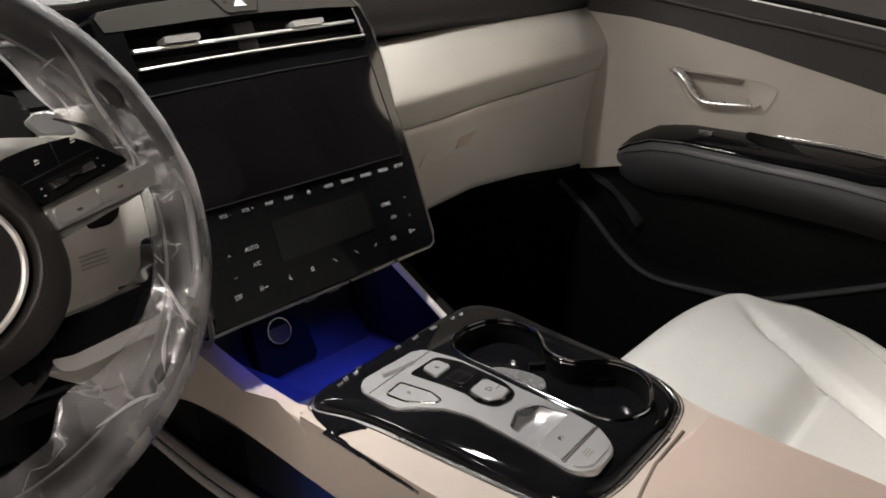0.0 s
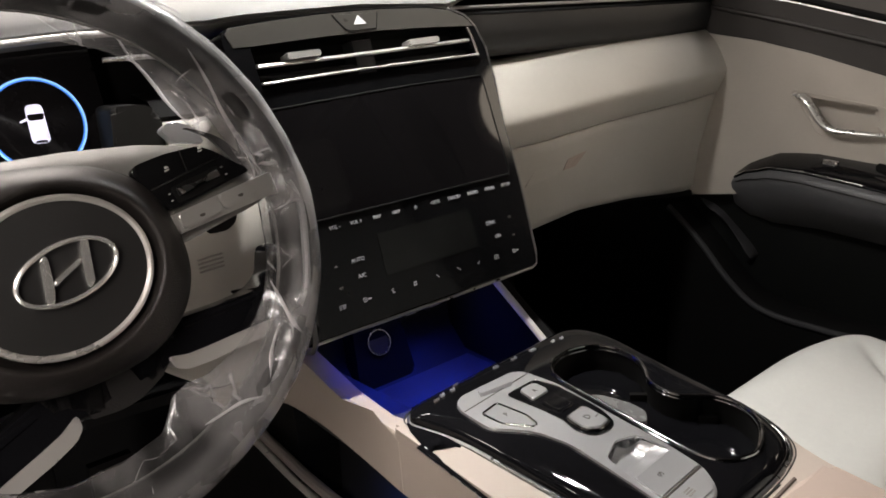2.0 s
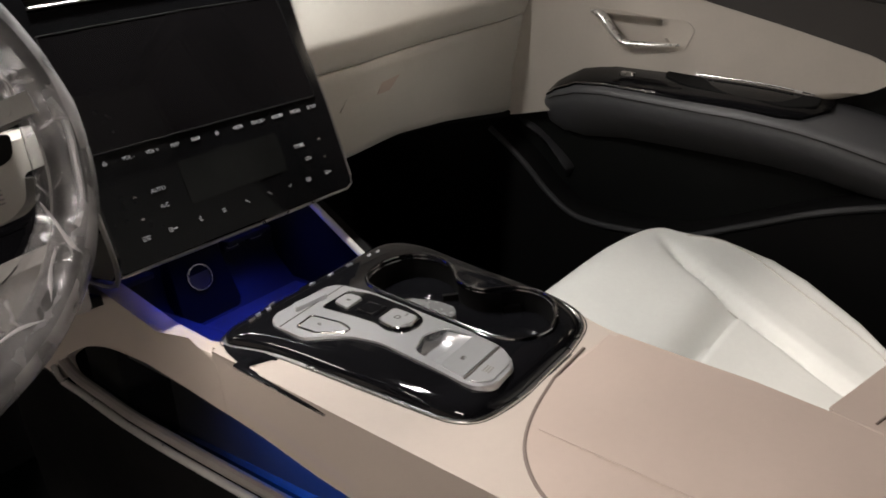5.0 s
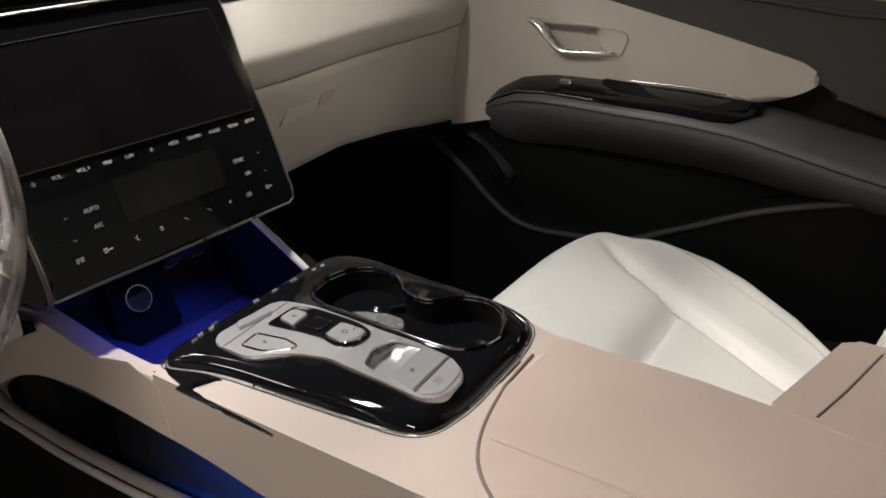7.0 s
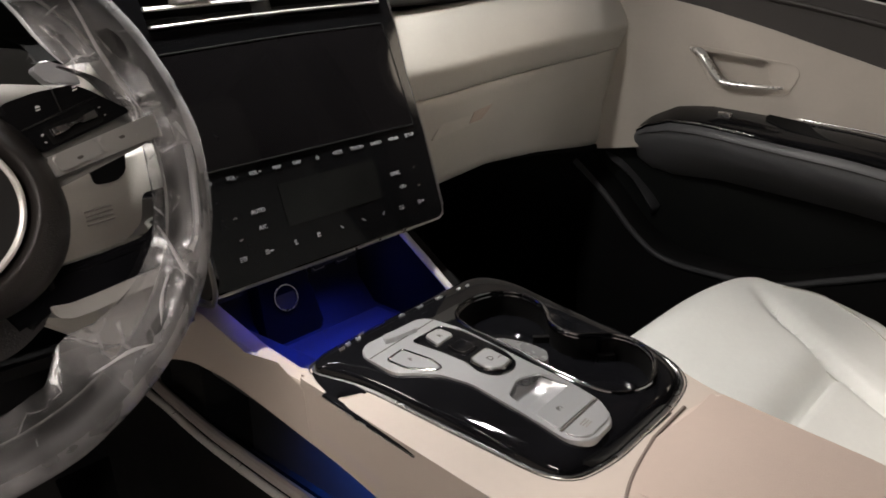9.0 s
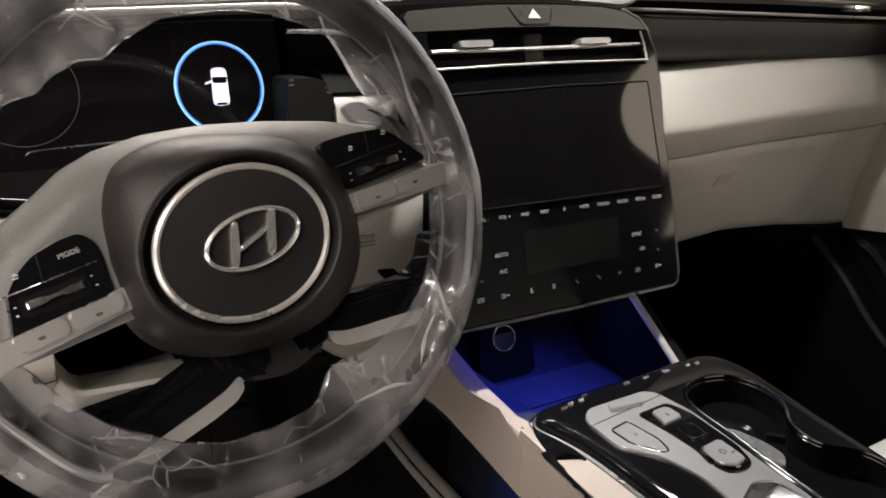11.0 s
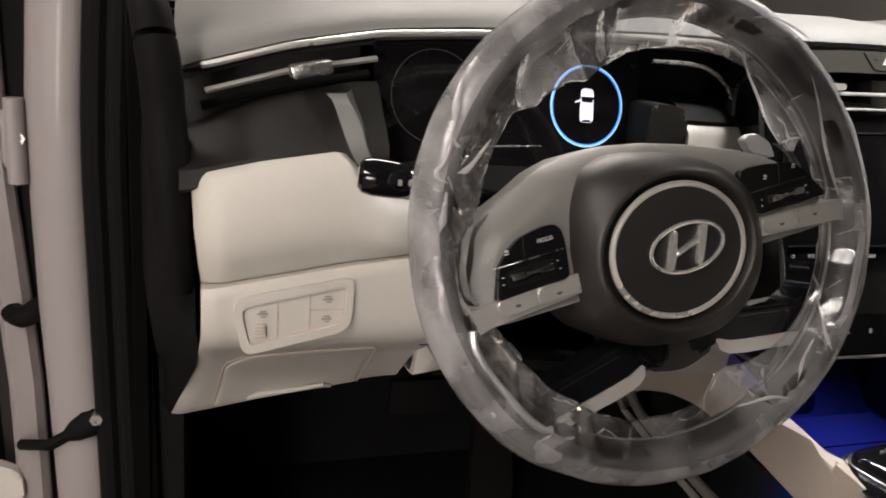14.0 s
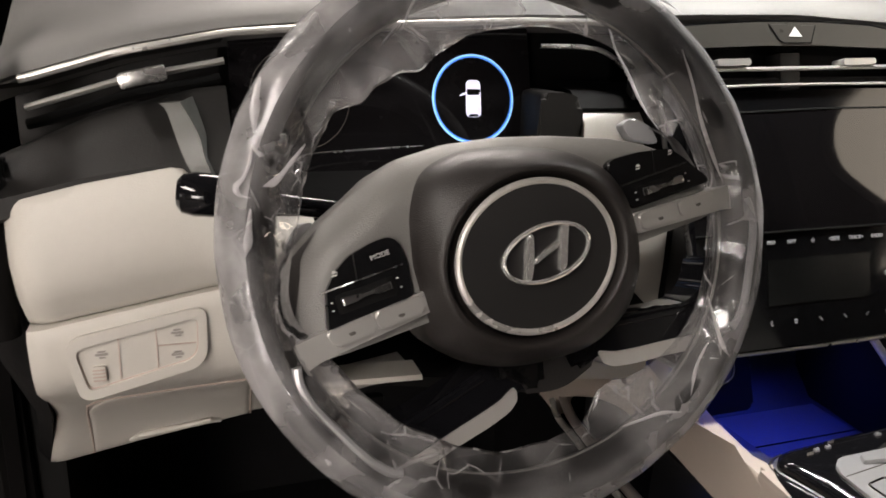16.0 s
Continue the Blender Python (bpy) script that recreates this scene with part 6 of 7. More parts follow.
part("grip_outline", ring_plate(GRIP, [(-0.1 + (p[0] + 0.1) * 0.965, 1.02 + (p[1] - 1.02) * 0.93) for p in GRIP], 0.026, 0.0295, yz(0.785)), DIMMED_BEIGE, insert, "raised beige outline of the grip")
part("grip_bowl", prism([(-0.1 + (p[0] + 0.1) * 1.02, 1.015 + (p[1] - 1.015) * 1.02) for p in CUP], 0.0, 0.006, yz(0.785), 0), DIMMED_BEIGE, insert, "beige grip bowl")
part("lock_lug", prism(rounded([(-0.135, 1.034), (-0.165, 1.028), (-0.160, 0.998), (-0.142, 0.996)], 0.008), 0.004, 0.022, yz(0.785), 0.005, 3), DIMMED_BEIGE, insert)
LEVER = spline([(0.750, -0.020, 1.0530), (0.744, -0.040, 1.0480), (0.741, -0.054, 1.0330), (0.740, -0.068, 1.0130), (0.740, -0.084, 1.0020), (0.741, -0.115, 0.9985), (0.745, -0.150, 0.9955), (0.750, -0.171, 0.9940)], 28)
part("door_handle", tube(LEVER, [along([(0, 0.0030), (3, 0.0082), (8, 0.0084), (13, 0.0062), (20, 0.0048), (27, 0.0026)], k) for k in range(28)], 12, flat=0.75, up=(1, 0, 0)), HANDLE, pdoor, "satin chrome inside door handle")
TOPZ = [(-0.75, 0.800), (-0.536, 0.864), (-0.409, 0.906), (-0.362, 0.919), (-0.288, 0.934), (-0.154, 0.952), (-0.055, 0.964), (-0.001, 0.963), (0.05, 0.945), (0.081, 0.925), (0.092, 0.909)]
WIDTH = [(-0.75, 0.080), (-0.5, 0.085), (-0.2, 0.078), (-0.05, 0.062), (0.02, 0.044), (0.06, 0.028), (0.085, 0.012), (0.092, 0.002)]
pad, lac = [], []
for y in np.concatenate([np.linspace(-0.70, 0.0, 24), np.linspace(0.02, 0.092, 10)]):
    t, w = along(TOPZ, y), along(WIDTH, y)
    k = min(1.0, w / 0.05) ** 0.5
    pad.append([(0.78, y, t - 0.004), (0.775 - w * 0.97, y, t - 0.004 - 0.022 * k), (0.775 - w - 0.006 * k, y, t - 0.029 * k), (0.775 - w - 0.011 * k, y, t - 0.039 * k), (0.775 - w - 0.008 * k, y, t - 0.058 * k), (0.775 - w * 0.7, y, t - 0.086 * k), (0.775 - w * 0.3, y, t - 0.115 * k), (0.782, y, t - 0.13 * k)])
    if y > -0.42:
        f = min(1.0, (y + 0.42) / 0.06)
        lac.append([(0.778, y, t + 0.002), (0.774, y, t + 0.003), (0.775 - w * 0.5 * f, y, t - 0.007 * k), (0.775 - w * 0.9 * f, y, t - 0.016 * k * f), (0.775 - (w + 0.003) * f, y, t - 0.023 * k * f), (0.775 - (w + 0.004) * f + 0.003, y, t - 0.027 * k * f)])
armrest = part("armrest", sheet(pad, thick=(0.004, 0, -0.002)), ARMREST, pdoor, "black padded leatherette armrest", smooth=60)
part("armrest_top", sheet(lac, thick=(0, 0, -0.002)), PIANO, armrest, "piano-black armrest top", smooth=60)
# Chrome tube drawn where the lacquer's edge catches a highlight.
part("armrest_highlight", tube([(p[4][0] - 0.0005, p[4][1], p[4][2]) for p in lac[8:]], 0.0014, 6), CHROME, armrest, "highlight on the lacquer edge, laid on as a chrome line")
part("armrest_stitch", tube([(p[3][0] - 0.001, p[3][1], p[3][2]) for p in pad[:-3]], 0.0010, 6), SHELF, armrest, "dark grey stitching")
part("window_switch", prism(rounded([(-0.078, 0.732), (-0.100, 0.732), (-0.100, 0.743), (-0.078, 0.743)], 0.003), 0.0, 0.0055, lambda a, b, h: (b, a, along(TOPZ, a) - 0.0105 + h), 0.002), STEELY, armrest, "small silver window switch")
# The cup is not hollow; a flush black piece stands in for its shade.
part("pull_cup", prism(rounded([(-0.150, 0.742), (-0.190, 0.722), (-0.345, 0.708), (-0.380, 0.730), (-0.380, 0.756), (-0.150, 0.758)], [0.006, 0.02, 0.02, 0.01, 0.003, 0.003]), 0.0, 0.0030, lambda a, b, h: (b, a, along(TOPZ, a) - 0.0030 - 0.27 * (0.756 - b) + h), 0.0005), BLACK_AND_SHADE, armrest, "flat black inset for the shade in the pull cup")
part("pull_line", tube([(0.757, y, along(TOPZ, y) + 0.0015) for y in np.linspace(-0.195, -0.37, 8)], 0.0012, 6), STEELY, armrest)
PK = [(0.19, 0.862, 0), (0.154, 0.832, 0), (0.117, 0.797, 0), (0.075, 0.750, 0), (0.032, 0.714, 0), (-0.012, 0.698, 0), (-0.078, 0.692, 0), (-0.180, 0.692, 0), (-0.281, 0.722, 0), (-0.42, 0.765, 0), (-0.60, 0.79, 0), (-0.85, 0.79, 0)]
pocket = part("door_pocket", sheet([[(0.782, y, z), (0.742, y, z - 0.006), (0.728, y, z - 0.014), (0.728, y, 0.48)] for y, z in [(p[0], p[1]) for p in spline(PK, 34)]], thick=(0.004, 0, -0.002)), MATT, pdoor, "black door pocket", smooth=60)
part("pocket_lip", tube([(0.729, p[0], p[1] - 0.010) for p in spline(PK, 56)], 0.0056, 10), POCKET, pocket, "black rounded pocket lip")
RIB = [[(0.786, 0.160, 0.862), (0.774, 0.150, 0.860), (0.768, 0.136, 0.850), (0.776, 0.122, 0.836)], [(0.786, 0.128, 0.852), (0.771, 0.116, 0.846), (0.764, 0.100, 0.832), (0.776, 0.090, 0.812)], [(0.786, 0.094, 0.824), (0.770, 0.082, 0.816), (0.763, 0.072, 0.800), (0.776, 0.066, 0.784)], [(0.786, 0.066, 0.798), (0.770, 0.054, 0.788), (0.764, 0.052, 0.772), (0.776, 0.060, 0.758)], [(0.786, 0.050, 0.780), (0.782, 0.044, 0.772), (0.780, 0.050, 0.760), (0.786, 0.060, 0.750)]]
part("speaker_rib", sheet([list(q) for q in zip(*[spline(line, 10) for line in zip(*RIB)])], thick=(0.006, 0, 0)), POCKET, pdoor, "raised black speaker surround", smooth=60)
# ---- steering wheel, turned a little to the left, in its clear wrapping ----
wheel = thing("steering_wheel", at((-0.363, -0.155, 1.082)), "black and grey four-spoke steering wheel wrapped in clear plastic", "steering wheel")
TILT_A = radians(14.0)
NORMAL = Vector((0, -math.cos(TILT_A), math.sin(TILT_A)))
UP = NORMAL.cross(Vector((1, 0, 0)))
W = DATUM @ Matrix.Translation((-0.360, -0.155, 1.078)) @ Matrix((Vector((1, 0, 0)), UP, NORMAL)).transposed().to_4x4() @ Matrix.Rotation(radians(15), 4, "Z")
flat = lambda a, b, h: (a, b, h)
RIM_R, RIM_H, RIM_C = 0.1505, -0.013, (-0.0022, 0.006)


def wpart(name, bm, material, parent=wheel, label="", smooth=40):
    return part(name, bm, material, parent, label, m=W, smooth=smooth)


def mirrored(points):
    return [(-p[0], p[1]) for p in points][::-1]


def rim_point(a, r=RIM_R, h=RIM_H):
    k = 1 - 0.03 * max(0, -math.sin(a)) ** 2
    return Vector((RIM_C[0] + r * math.cos(a), RIM_C[1] + r * k * math.sin(a), h))


rim_rows = []
for i in range(96):
    a = 2 * math.pi * i / 96
    out = Vector((math.cos(a), math.sin(a), 0))
    rim_rows.append([rim_point(a) + out * 0.0128 * math.cos(t) + Vector((0, 0, 0.0145 * math.sin(t))) for t in np.linspace(0, 2 * math.pi, 17)[:-1]])
wpart("rim", sheet(rim_rows, closed_u=True, closed_v=True), WHEEL_BLACK, label="black leather rim")
wpart("rim_seam", tube([rim_point(a, RIM_R - 0.0126) for a in np.linspace(0, 2 * math.pi, 97)[:-1]], 0.0012, 6, closed=True, up=(0, 0.01, 1)), WHEEL_GREY)

# hub
HUB = spline([(x, y, 0) for x, y in ((-0.0703, 0.0119), (-0.0650, 0.0365), (-0.0578, 0.0505), (-0.0475, 0.0586), (-0.0329, 0.0624), (-0.0174, 0.0627), (0.0075, 0.0578), (0.0342, 0.0485), (0.0535, 0.0364), (0.0655, 0.0220), (0.0705, 0.0018), (0.0692, -0.0241), (0.0612, -0.0440), (0.0450, -0.0600), (0.0175, -0.0690), (-0.0234, -0.0645), (-0.0518, -0.0521), (-0.0673, -0.0368), (-0.0709, -0.0182), (-0.0703, 0.0119))], 81)[:-1]
DISC = Vector((-0.0040, -0.0034, 0))


def hub_place(p, k, h):
    """The cover's outline turns into the disc's oval towards the middle; k is 1 at the outline."""
    d = p - DISC
    a = math.atan2(d.y / 0.0404, d.x / 0.0472)
    oval = Vector((0.0472 * math.cos(a), 0.0404 * math.sin(a), 0)) * (k / 0.70)
    w = min(1.0, max(0.0, (0.98 - k) / 0.15))
    q = DISC + (d * k).lerp(oval, w * w * (3 - 2 * w))
    return (q.x, q.y, h)


hub = wpart("hub_pad", sheet([[hub_place(p, k, h) for p in HUB] for k, h in ((0.99, -0.060), (1.0, -0.030), (1.0, -0.019), (0.988, -0.0125), (0.965, -0.0060), (0.935, 0.0005), (0.905, 0.0052), (0.875, 0.0088), (0.85, 0.0108), (0.83, 0.0115), (0.812, 0.0110), (0.795, 0.0090), (0.775, 0.0058), (0.755, 0.0030), (0.73, 0.0012), (0.5, 0.0010), (0.01, 0.0010))], closed_v=True), HUB_GREY, label="brown-grey airbag cover", smooth=60)
ring_at = lambda k, h: [(DISC.x + 0.0472 * k * math.cos(a), DISC.y + 0.0404 * k * math.sin(a), h) for a in np.linspace(0, 2 * math.pi, 73)[:-1]]
wpart("airbag_disc", prism([q[:2] for q in ring_at(0.99, 0)], -0.002, 0.0092, flat, 0.0012), DISC_BLACK, hub, "black centre disc")
wpart("hub_ring", tube(ring_at(1.0, 0.0085), 0.0021, 8, closed=True, up=(0, 0, 1)), HANDLE, hub, "satin chrome ring")
MARK = Vector((-0.0002, -0.0026, 0))
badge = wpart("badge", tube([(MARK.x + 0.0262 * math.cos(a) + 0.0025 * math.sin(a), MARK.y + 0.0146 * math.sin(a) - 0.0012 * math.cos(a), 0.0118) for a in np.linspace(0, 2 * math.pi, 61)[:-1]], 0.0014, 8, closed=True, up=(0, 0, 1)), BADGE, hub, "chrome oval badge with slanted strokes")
LEFT_STROKE = [(-0.0086, 0.0122), (-0.0046, 0.0125), (-0.0078, 0.0010), (-0.0107, -0.0070), (-0.0141, -0.0125), (-0.0172, -0.0113), (-0.0138, -0.0020)]
CROSS_STROKE = [(-0.0098, -0.0046), (-0.0045, -0.0026), (0.0010, -0.0010), (0.0088, 0.0012), (0.0096, 0.0044), (0.0045, 0.0026), (-0.0010, 0.0010), (-0.0088, -0.0014)]
for stroke in (LEFT_STROKE, [(-x, -y) for x, y in LEFT_STROKE], CROSS_STROKE):
    wpart("badge_stroke", prism(rounded([(MARK.x + x, MARK.y + y) for x, y in stroke], 0.0016), 0.008, 0.0126, flat, 0.0016, 4), BADGE, badge)

# upper spokes: one moulding that rolls off towards its upper edge and towards the rim
CREST = [(-0.1510, 0.000), (-0.1485, 0.006), (-0.1400, 0.0185), (-0.1310, 0.0313), (-0.1210, 0.0385), (-0.1092, 0.0462), (-0.1032, 0.0490), (-0.0884, 0.0552), (-0.0715, 0.0635), (-0.0527, 0.0678), (-0.0263, 0.0682), (0.0064, 0.0635), (0.0403, 0.0550), (0.0795, 0.0425), (0.1013, 0.0326), (0.1173, 0.0220), (0.1341, 0.0050), (0.1453, -0.0100), (0.1500, -0.0140)]


def crest(x):
    return along(CREST, x)


def spoke_height(x, y):
    d = max(0.0, crest(x) - y)
    return -0.0085 - 0.017 * max(0.0, 1 - d / 0.024) ** 2.2 - 0.020 * max(0.0, (abs(x) - 0.112) / 0.038) ** 1.6


spoke_rows = []
for x in np.concatenate([np.linspace(-0.149, -0.10, 22), np.linspace(-0.098, 0.098, 40), np.linspace(0.10, 0.149, 22)]):
    low = -0.020 if abs(x) < 0.13 else -0.018
    ys = [crest(x) - (crest(x) - low) * (1 - u) ** 1.5 for u in np.linspace(0, 1, 22)]
    spoke_rows.append([(x, low, -0.05)] + [(x, y, spoke_height(x, y)) for y in ys] + [(x, crest(x) + 0.0012, spoke_height(x, crest(x)) - 0.004), (x, crest(x) + 0.0005, -0.050)])
wpart("spoke_cover", sheet(spoke_rows), WHEEL_GREY, label="grey upper spokes", smooth=60)


# Spoke ends turn from the light; a darker sheet paints that shade.
SEAM = [(-0.1092, 0.0455), (-0.1213, 0.0348), (-0.1268, 0.0243), (-0.1341, 0.0083), (-0.1402, -0.0050)]
TIP = [(-0.1105, 0.0452), (-0.1290, 0.0325), (-0.1390, 0.0195), (-0.1475, 0.0070), (-0.1440, -0.0060)]
for s in (1, -1):
    near, far = [spline([(-s * x, y - (0.004 if s > 0 else 0), 0) for x, y in line], 16) for line in (SEAM, TIP)]
    rows = [[(p.x, p.y, spoke_height(p.x, p.y) + 0.0008) for p in [a.lerp(b, v) for v in np.linspace(0, 1, 7)]] for a, b in zip(near, far)]
    wpart("spoke_end_shade", sheet(rows, thick=(0, 0, -0.003)), HUB_GREY, label="dark sheet for the shade on the spoke end beside the rim", smooth=60)


def wheel_text(text, size, a, b, h, parent):
    back = DATUM.inverted() @ W
    return lettering(text, size, lambda p, q, d: back @ Vector((a + p, b + q, h + d * 0.5)), PALE_PRINT, parent, "key_lettering")


for s, flip in ((1, lambda q: q), (-1, mirrored)):
    outline = [(0.0585, 0.0300), (0.0640, 0.0326), (0.0815, 0.0318), (0.1030, 0.0280), (0.1098, 0.0220), (0.1265, 0.0010), (0.0685, 0.0006), (0.0632, 0.0146)] if s > 0 else [(-0.1171, 0.0155), (-0.1101, 0.0230), (-0.1007, 0.0288), (-0.0864, 0.0316), (-0.0772, 0.0316), (-0.0727, 0.0268), (-0.0723, 0.0167), (-0.0742, -0.0040), (-0.1233, -0.0052)]
    pod_s = wpart("button_pod", prism(rounded(outline, 0.003), -0.030, -0.0045, flat, 0.0015, 3), POD_BLACK, wheel, "gloss black button pod")
    mx, my = (0.0917, 0.0084) if s > 0 else (-0.0980, 0.0073)
    waist = [(-0.0138, -0.0022), (-0.0060, -0.0017), (-0.0022, -0.0008), (0.0022, -0.0008), (0.0060, -0.0017), (0.0138, -0.0022), (0.0138, 0.0022), (0.0060, 0.0017), (0.0022, 0.0008), (-0.0022, 0.0008), (-0.0060, 0.0017), (-0.0138, 0.0022)]
    wpart("roller_bed", prism(rounded([(mx - 0.0165, my - 0.0062), (mx + 0.0165, my - 0.0062), (mx + 0.0165, my + 0.0042), (mx - 0.0165, my + 0.0042)], 0.002), -0.0052, -0.0040, flat, 0.0006), MATT, pod_s, "black rocker bed")
    wpart("roller", prism(rounded([(mx + p[0], my + p[1]) for p in waist], 0.0008, 2), -0.0050, -0.0008, flat, 0.0010), STEELY, pod_s, "satin metal rocker")
    lip = (mx - 0.0235, mx + 0.0235) if s < 0 else (mx - 0.0270, mx + 0.0200)
    wpart("pod_seam", tube([(lip[0], my + 0.0076, -0.0043), (lip[1], my + 0.0082, -0.0043)], 0.00045, 6), STEELY if s < 0 else SHELF, pod_s)
    wpart("pod_seam", tube([(mx - 0.0025, my + 0.0080, -0.0043), (mx - 0.0005, my + 0.0225, -0.0043)], 0.00035, 6), SHELF, pod_s)
    if s < 0:
        wpart("pod_edge", tube([(-0.1180, 0.0140, -0.0046), (-0.1205, 0.0040, -0.0046), (-0.1228, -0.0045, -0.0046)], 0.0007, 6), STEELY, pod_s, "bright left edge")
        wheel_text("MODE", 0.0038, -0.0850, 0.0238, -0.0042, pod_s)
    marks = [(-0.0130, 0.0150, 1), (-0.0185, 0.0020, 0), (-0.0190, -0.0022, 0), (0.0182, 0.0030, 0), (0.0190, -0.0022, 0)] + ([(0.0110, 0.0172, 2)] if s > 0 else [])
    for a, b, kind in marks:
        a, b, w = mx + a, my + b, 0.0006 + 0.0008 * (kind > 0)
        shapes = [prism([(a - w, b - 0.0012), (a + w, b - 0.0012), (a + w, b - 0.0005), (a - w, b - 0.0005)], -0.005, -0.0042, flat, 0)]
        if kind:
            shapes.append(prism([(a - w * 0.6, b + 0.0002), (a + w * 1.5, b + 0.0002), (a + w * 0.5, b + 0.0016), (a - w * 0.3, b + 0.0016)], -0.005, -0.0042, flat, 0))
        wpart("symbol", merge(*shapes), PALE_PRINT, pod_s, smooth=0)
    trim = wpart("silver_trim", prism(rounded(flip([(0.066, -0.0020), (0.124, -0.0046), (0.1440, -0.0060), (0.1480, -0.012), (0.1490, -0.026), (0.1430, -0.028), (0.1395, -0.0210), (0.130, -0.0185), (0.066, -0.0140)]), 0.0025), -0.024, -0.0045, flat, 0.0025, 3), WHEEL_SILVER, wheel, "satin silver spoke trim")
    for x0, x1 in ((0.0705, 0.0975), (0.0985, 0.1250)):
        b1 = wpart("button", prism(rounded(flip([(x0, -0.0030 - 0.04 * (x0 - 0.07)), (x1, -0.0030 - 0.04 * (x1 - 0.07)), (x1 - (0.004 if x1 > 0.12 else 0), -0.0128 - 0.03 * (x1 - 0.07)), (x0, -0.0126 - 0.03 * (x0 - 0.07))]), 0.0025), -0.006, -0.0028, flat, 0.0012), WHEEL_SILVER, trim, "satin silver button")
        m0 = s * (x0 + x1) / 2
        wpart("symbol", prism(rounded([(m0 - 0.001, -0.0108), (m0 + 0.002, -0.0108), (m0 + 0.002, -0.0090), (m0 - 0.002, -0.0090)], 0.001), -0.003, -0.0026, flat, 0), DARK_PRINT, b1, smooth=0)
    arc = spline([(s * x, y, 0.001) for x, y in ((0.1440, -0.0155), (0.1452, -0.0245), (0.1418, -0.0388), (0.1326, -0.0585), (0.1243, -0.0745), (0.1163, -0.0848), (0.1100, -0.0882))], 24)
    wpart("silver_strip", tube(arc, 0.0026, 8, flat=1.0), SILVER, trim, "silver strip inside the rim")
    low = wpart("lower_spoke", prism(rounded(flip([(0.004, -0.050), (0.030, -0.0575), (0.041, -0.0583), (0.0795, -0.0667), (0.098, -0.0690), (0.112, -0.0640), (0.122, -0.0480), (0.131, -0.0500), (0.134, -0.070), (0.120, -0.0960), (0.100, -0.0930), (0.075, -0.0885), (0.053, -0.0850), (0.040, -0.0825), (0.030, -0.0785), (0.010, -0.084)]), 0.005), -0.045, -0.020, flat, 0.005, 4), PIANO, label="gloss black lower spoke")
    band = [(0.0285, -0.0755), (0.040, -0.0806), (0.053, -0.0832), (0.075, -0.0868), (0.100, -0.0914), (0.114, -0.0940), (0.114, -0.1000), (0.0885, -0.0985), (0.073, -0.0955), (0.050, -0.0922), (0.036, -0.0888), (0.0295, -0.0840)]
    wpart("chrome_edge", prism(rounded(flip(band), 0.0025), -0.044, -0.0185, flat, 0.0034, 5), HANDLE, low, "satin chrome edge")
    ridge = [(s * x, y, -0.0200) for x, y in ((0.046, -0.0640), (0.060, -0.0665), (0.0784, -0.0700), (0.098, -0.0735), (0.108, -0.0730))]
    wpart("spoke_ridge", tube(spline(ridge, 16), 0.0016, 8, flat=1.6), PIANO, low, "gloss black ridge")
    wpart("paddle", prism(rounded(flip([(0.1040, 0.0480), (0.1134, 0.0505), (0.1250, 0.0410), (0.1278, 0.0285), (0.1160, 0.0340), (0.108, 0.0370)]), 0.003), -0.056, -0.048, flat, 0.0012), SILVER, label="satin silver shift paddle")
wpart("lower_hub_edge", tube([(-0.0280, -0.0812, -0.0240), (-0.006, -0.0795, -0.0235), (0.0175, -0.0795, -0.0240)], 0.0006, 6), STEELY, label="thin bright edge below the hub")
wpart("lower_hub", prism(rounded([(-0.045, -0.045), (0.045, -0.045), (0.034, -0.080), (0.0, -0.090), (-0.034, -0.080)], 0.012), -0.060, -0.020, flat, 0.006, 3), WHEEL_BLACK, label="black lower hub")

# clear wrapping: a loose sleeve that stands off the rim outside, clings to it in front and bags towards the middle
BAG = [(-180, -0.003), (-172, 0.002), (-165, 0.008), (-140, 0.008), (-110, 0.006), (-95, 0.008), (-88, 0.008), (-80, 0.022), (-74, 0.022), (-62, 0.012), (-50, 0.006), (-40, 0.003), (-20, 0.002), (0, 0.001), (30, 0.003), (45, 0.004), (62, 0.009), (75, 0.012), (88, 0.014), (96, 0.020), (106, 0.022), (112, 0.015), (118, 0.013), (124, 0.014), (130, 0.006), (150, 0.005), (161, 0.004), (168, 0.000), (174, -0.003), (180, -0.003)]
FOLDS = [(random.Random(k).uniform(-1, 1), random.Random(k + 40).uniform(0.3, 1.0), random.Random(k + 80).uniform(0, 1), random.Random(k + 120).uniform(35, 110)) for k in range(12)]


def crumple(u, v):
    """Straight folds: triangle waves in several directions, each alive in some stretches only."""
    total = 0.0
    for k, (du, dv, ph, freq) in enumerate(FOLDS):
        w = (du * u + dv * v * 0.8) * freq + ph * 7
        live = max(0.0, noise.noise(Vector((u * 9, v * 9, 3.7 * k))) + 0.05) * 2.2
        total += (abs(w % 2 - 1) - 0.5) * live / (freq / 45)
    return total


AROUND = 240
CRINKLES = [(-70, 13, 1.0), (-42, 10, 1.0), (148, 14, 0.8), (163, 12, 0.7), (195, 9, 0.8), (55, 10, 0.5), (-130, 10, 0.4), (100, 12, 0.5)]


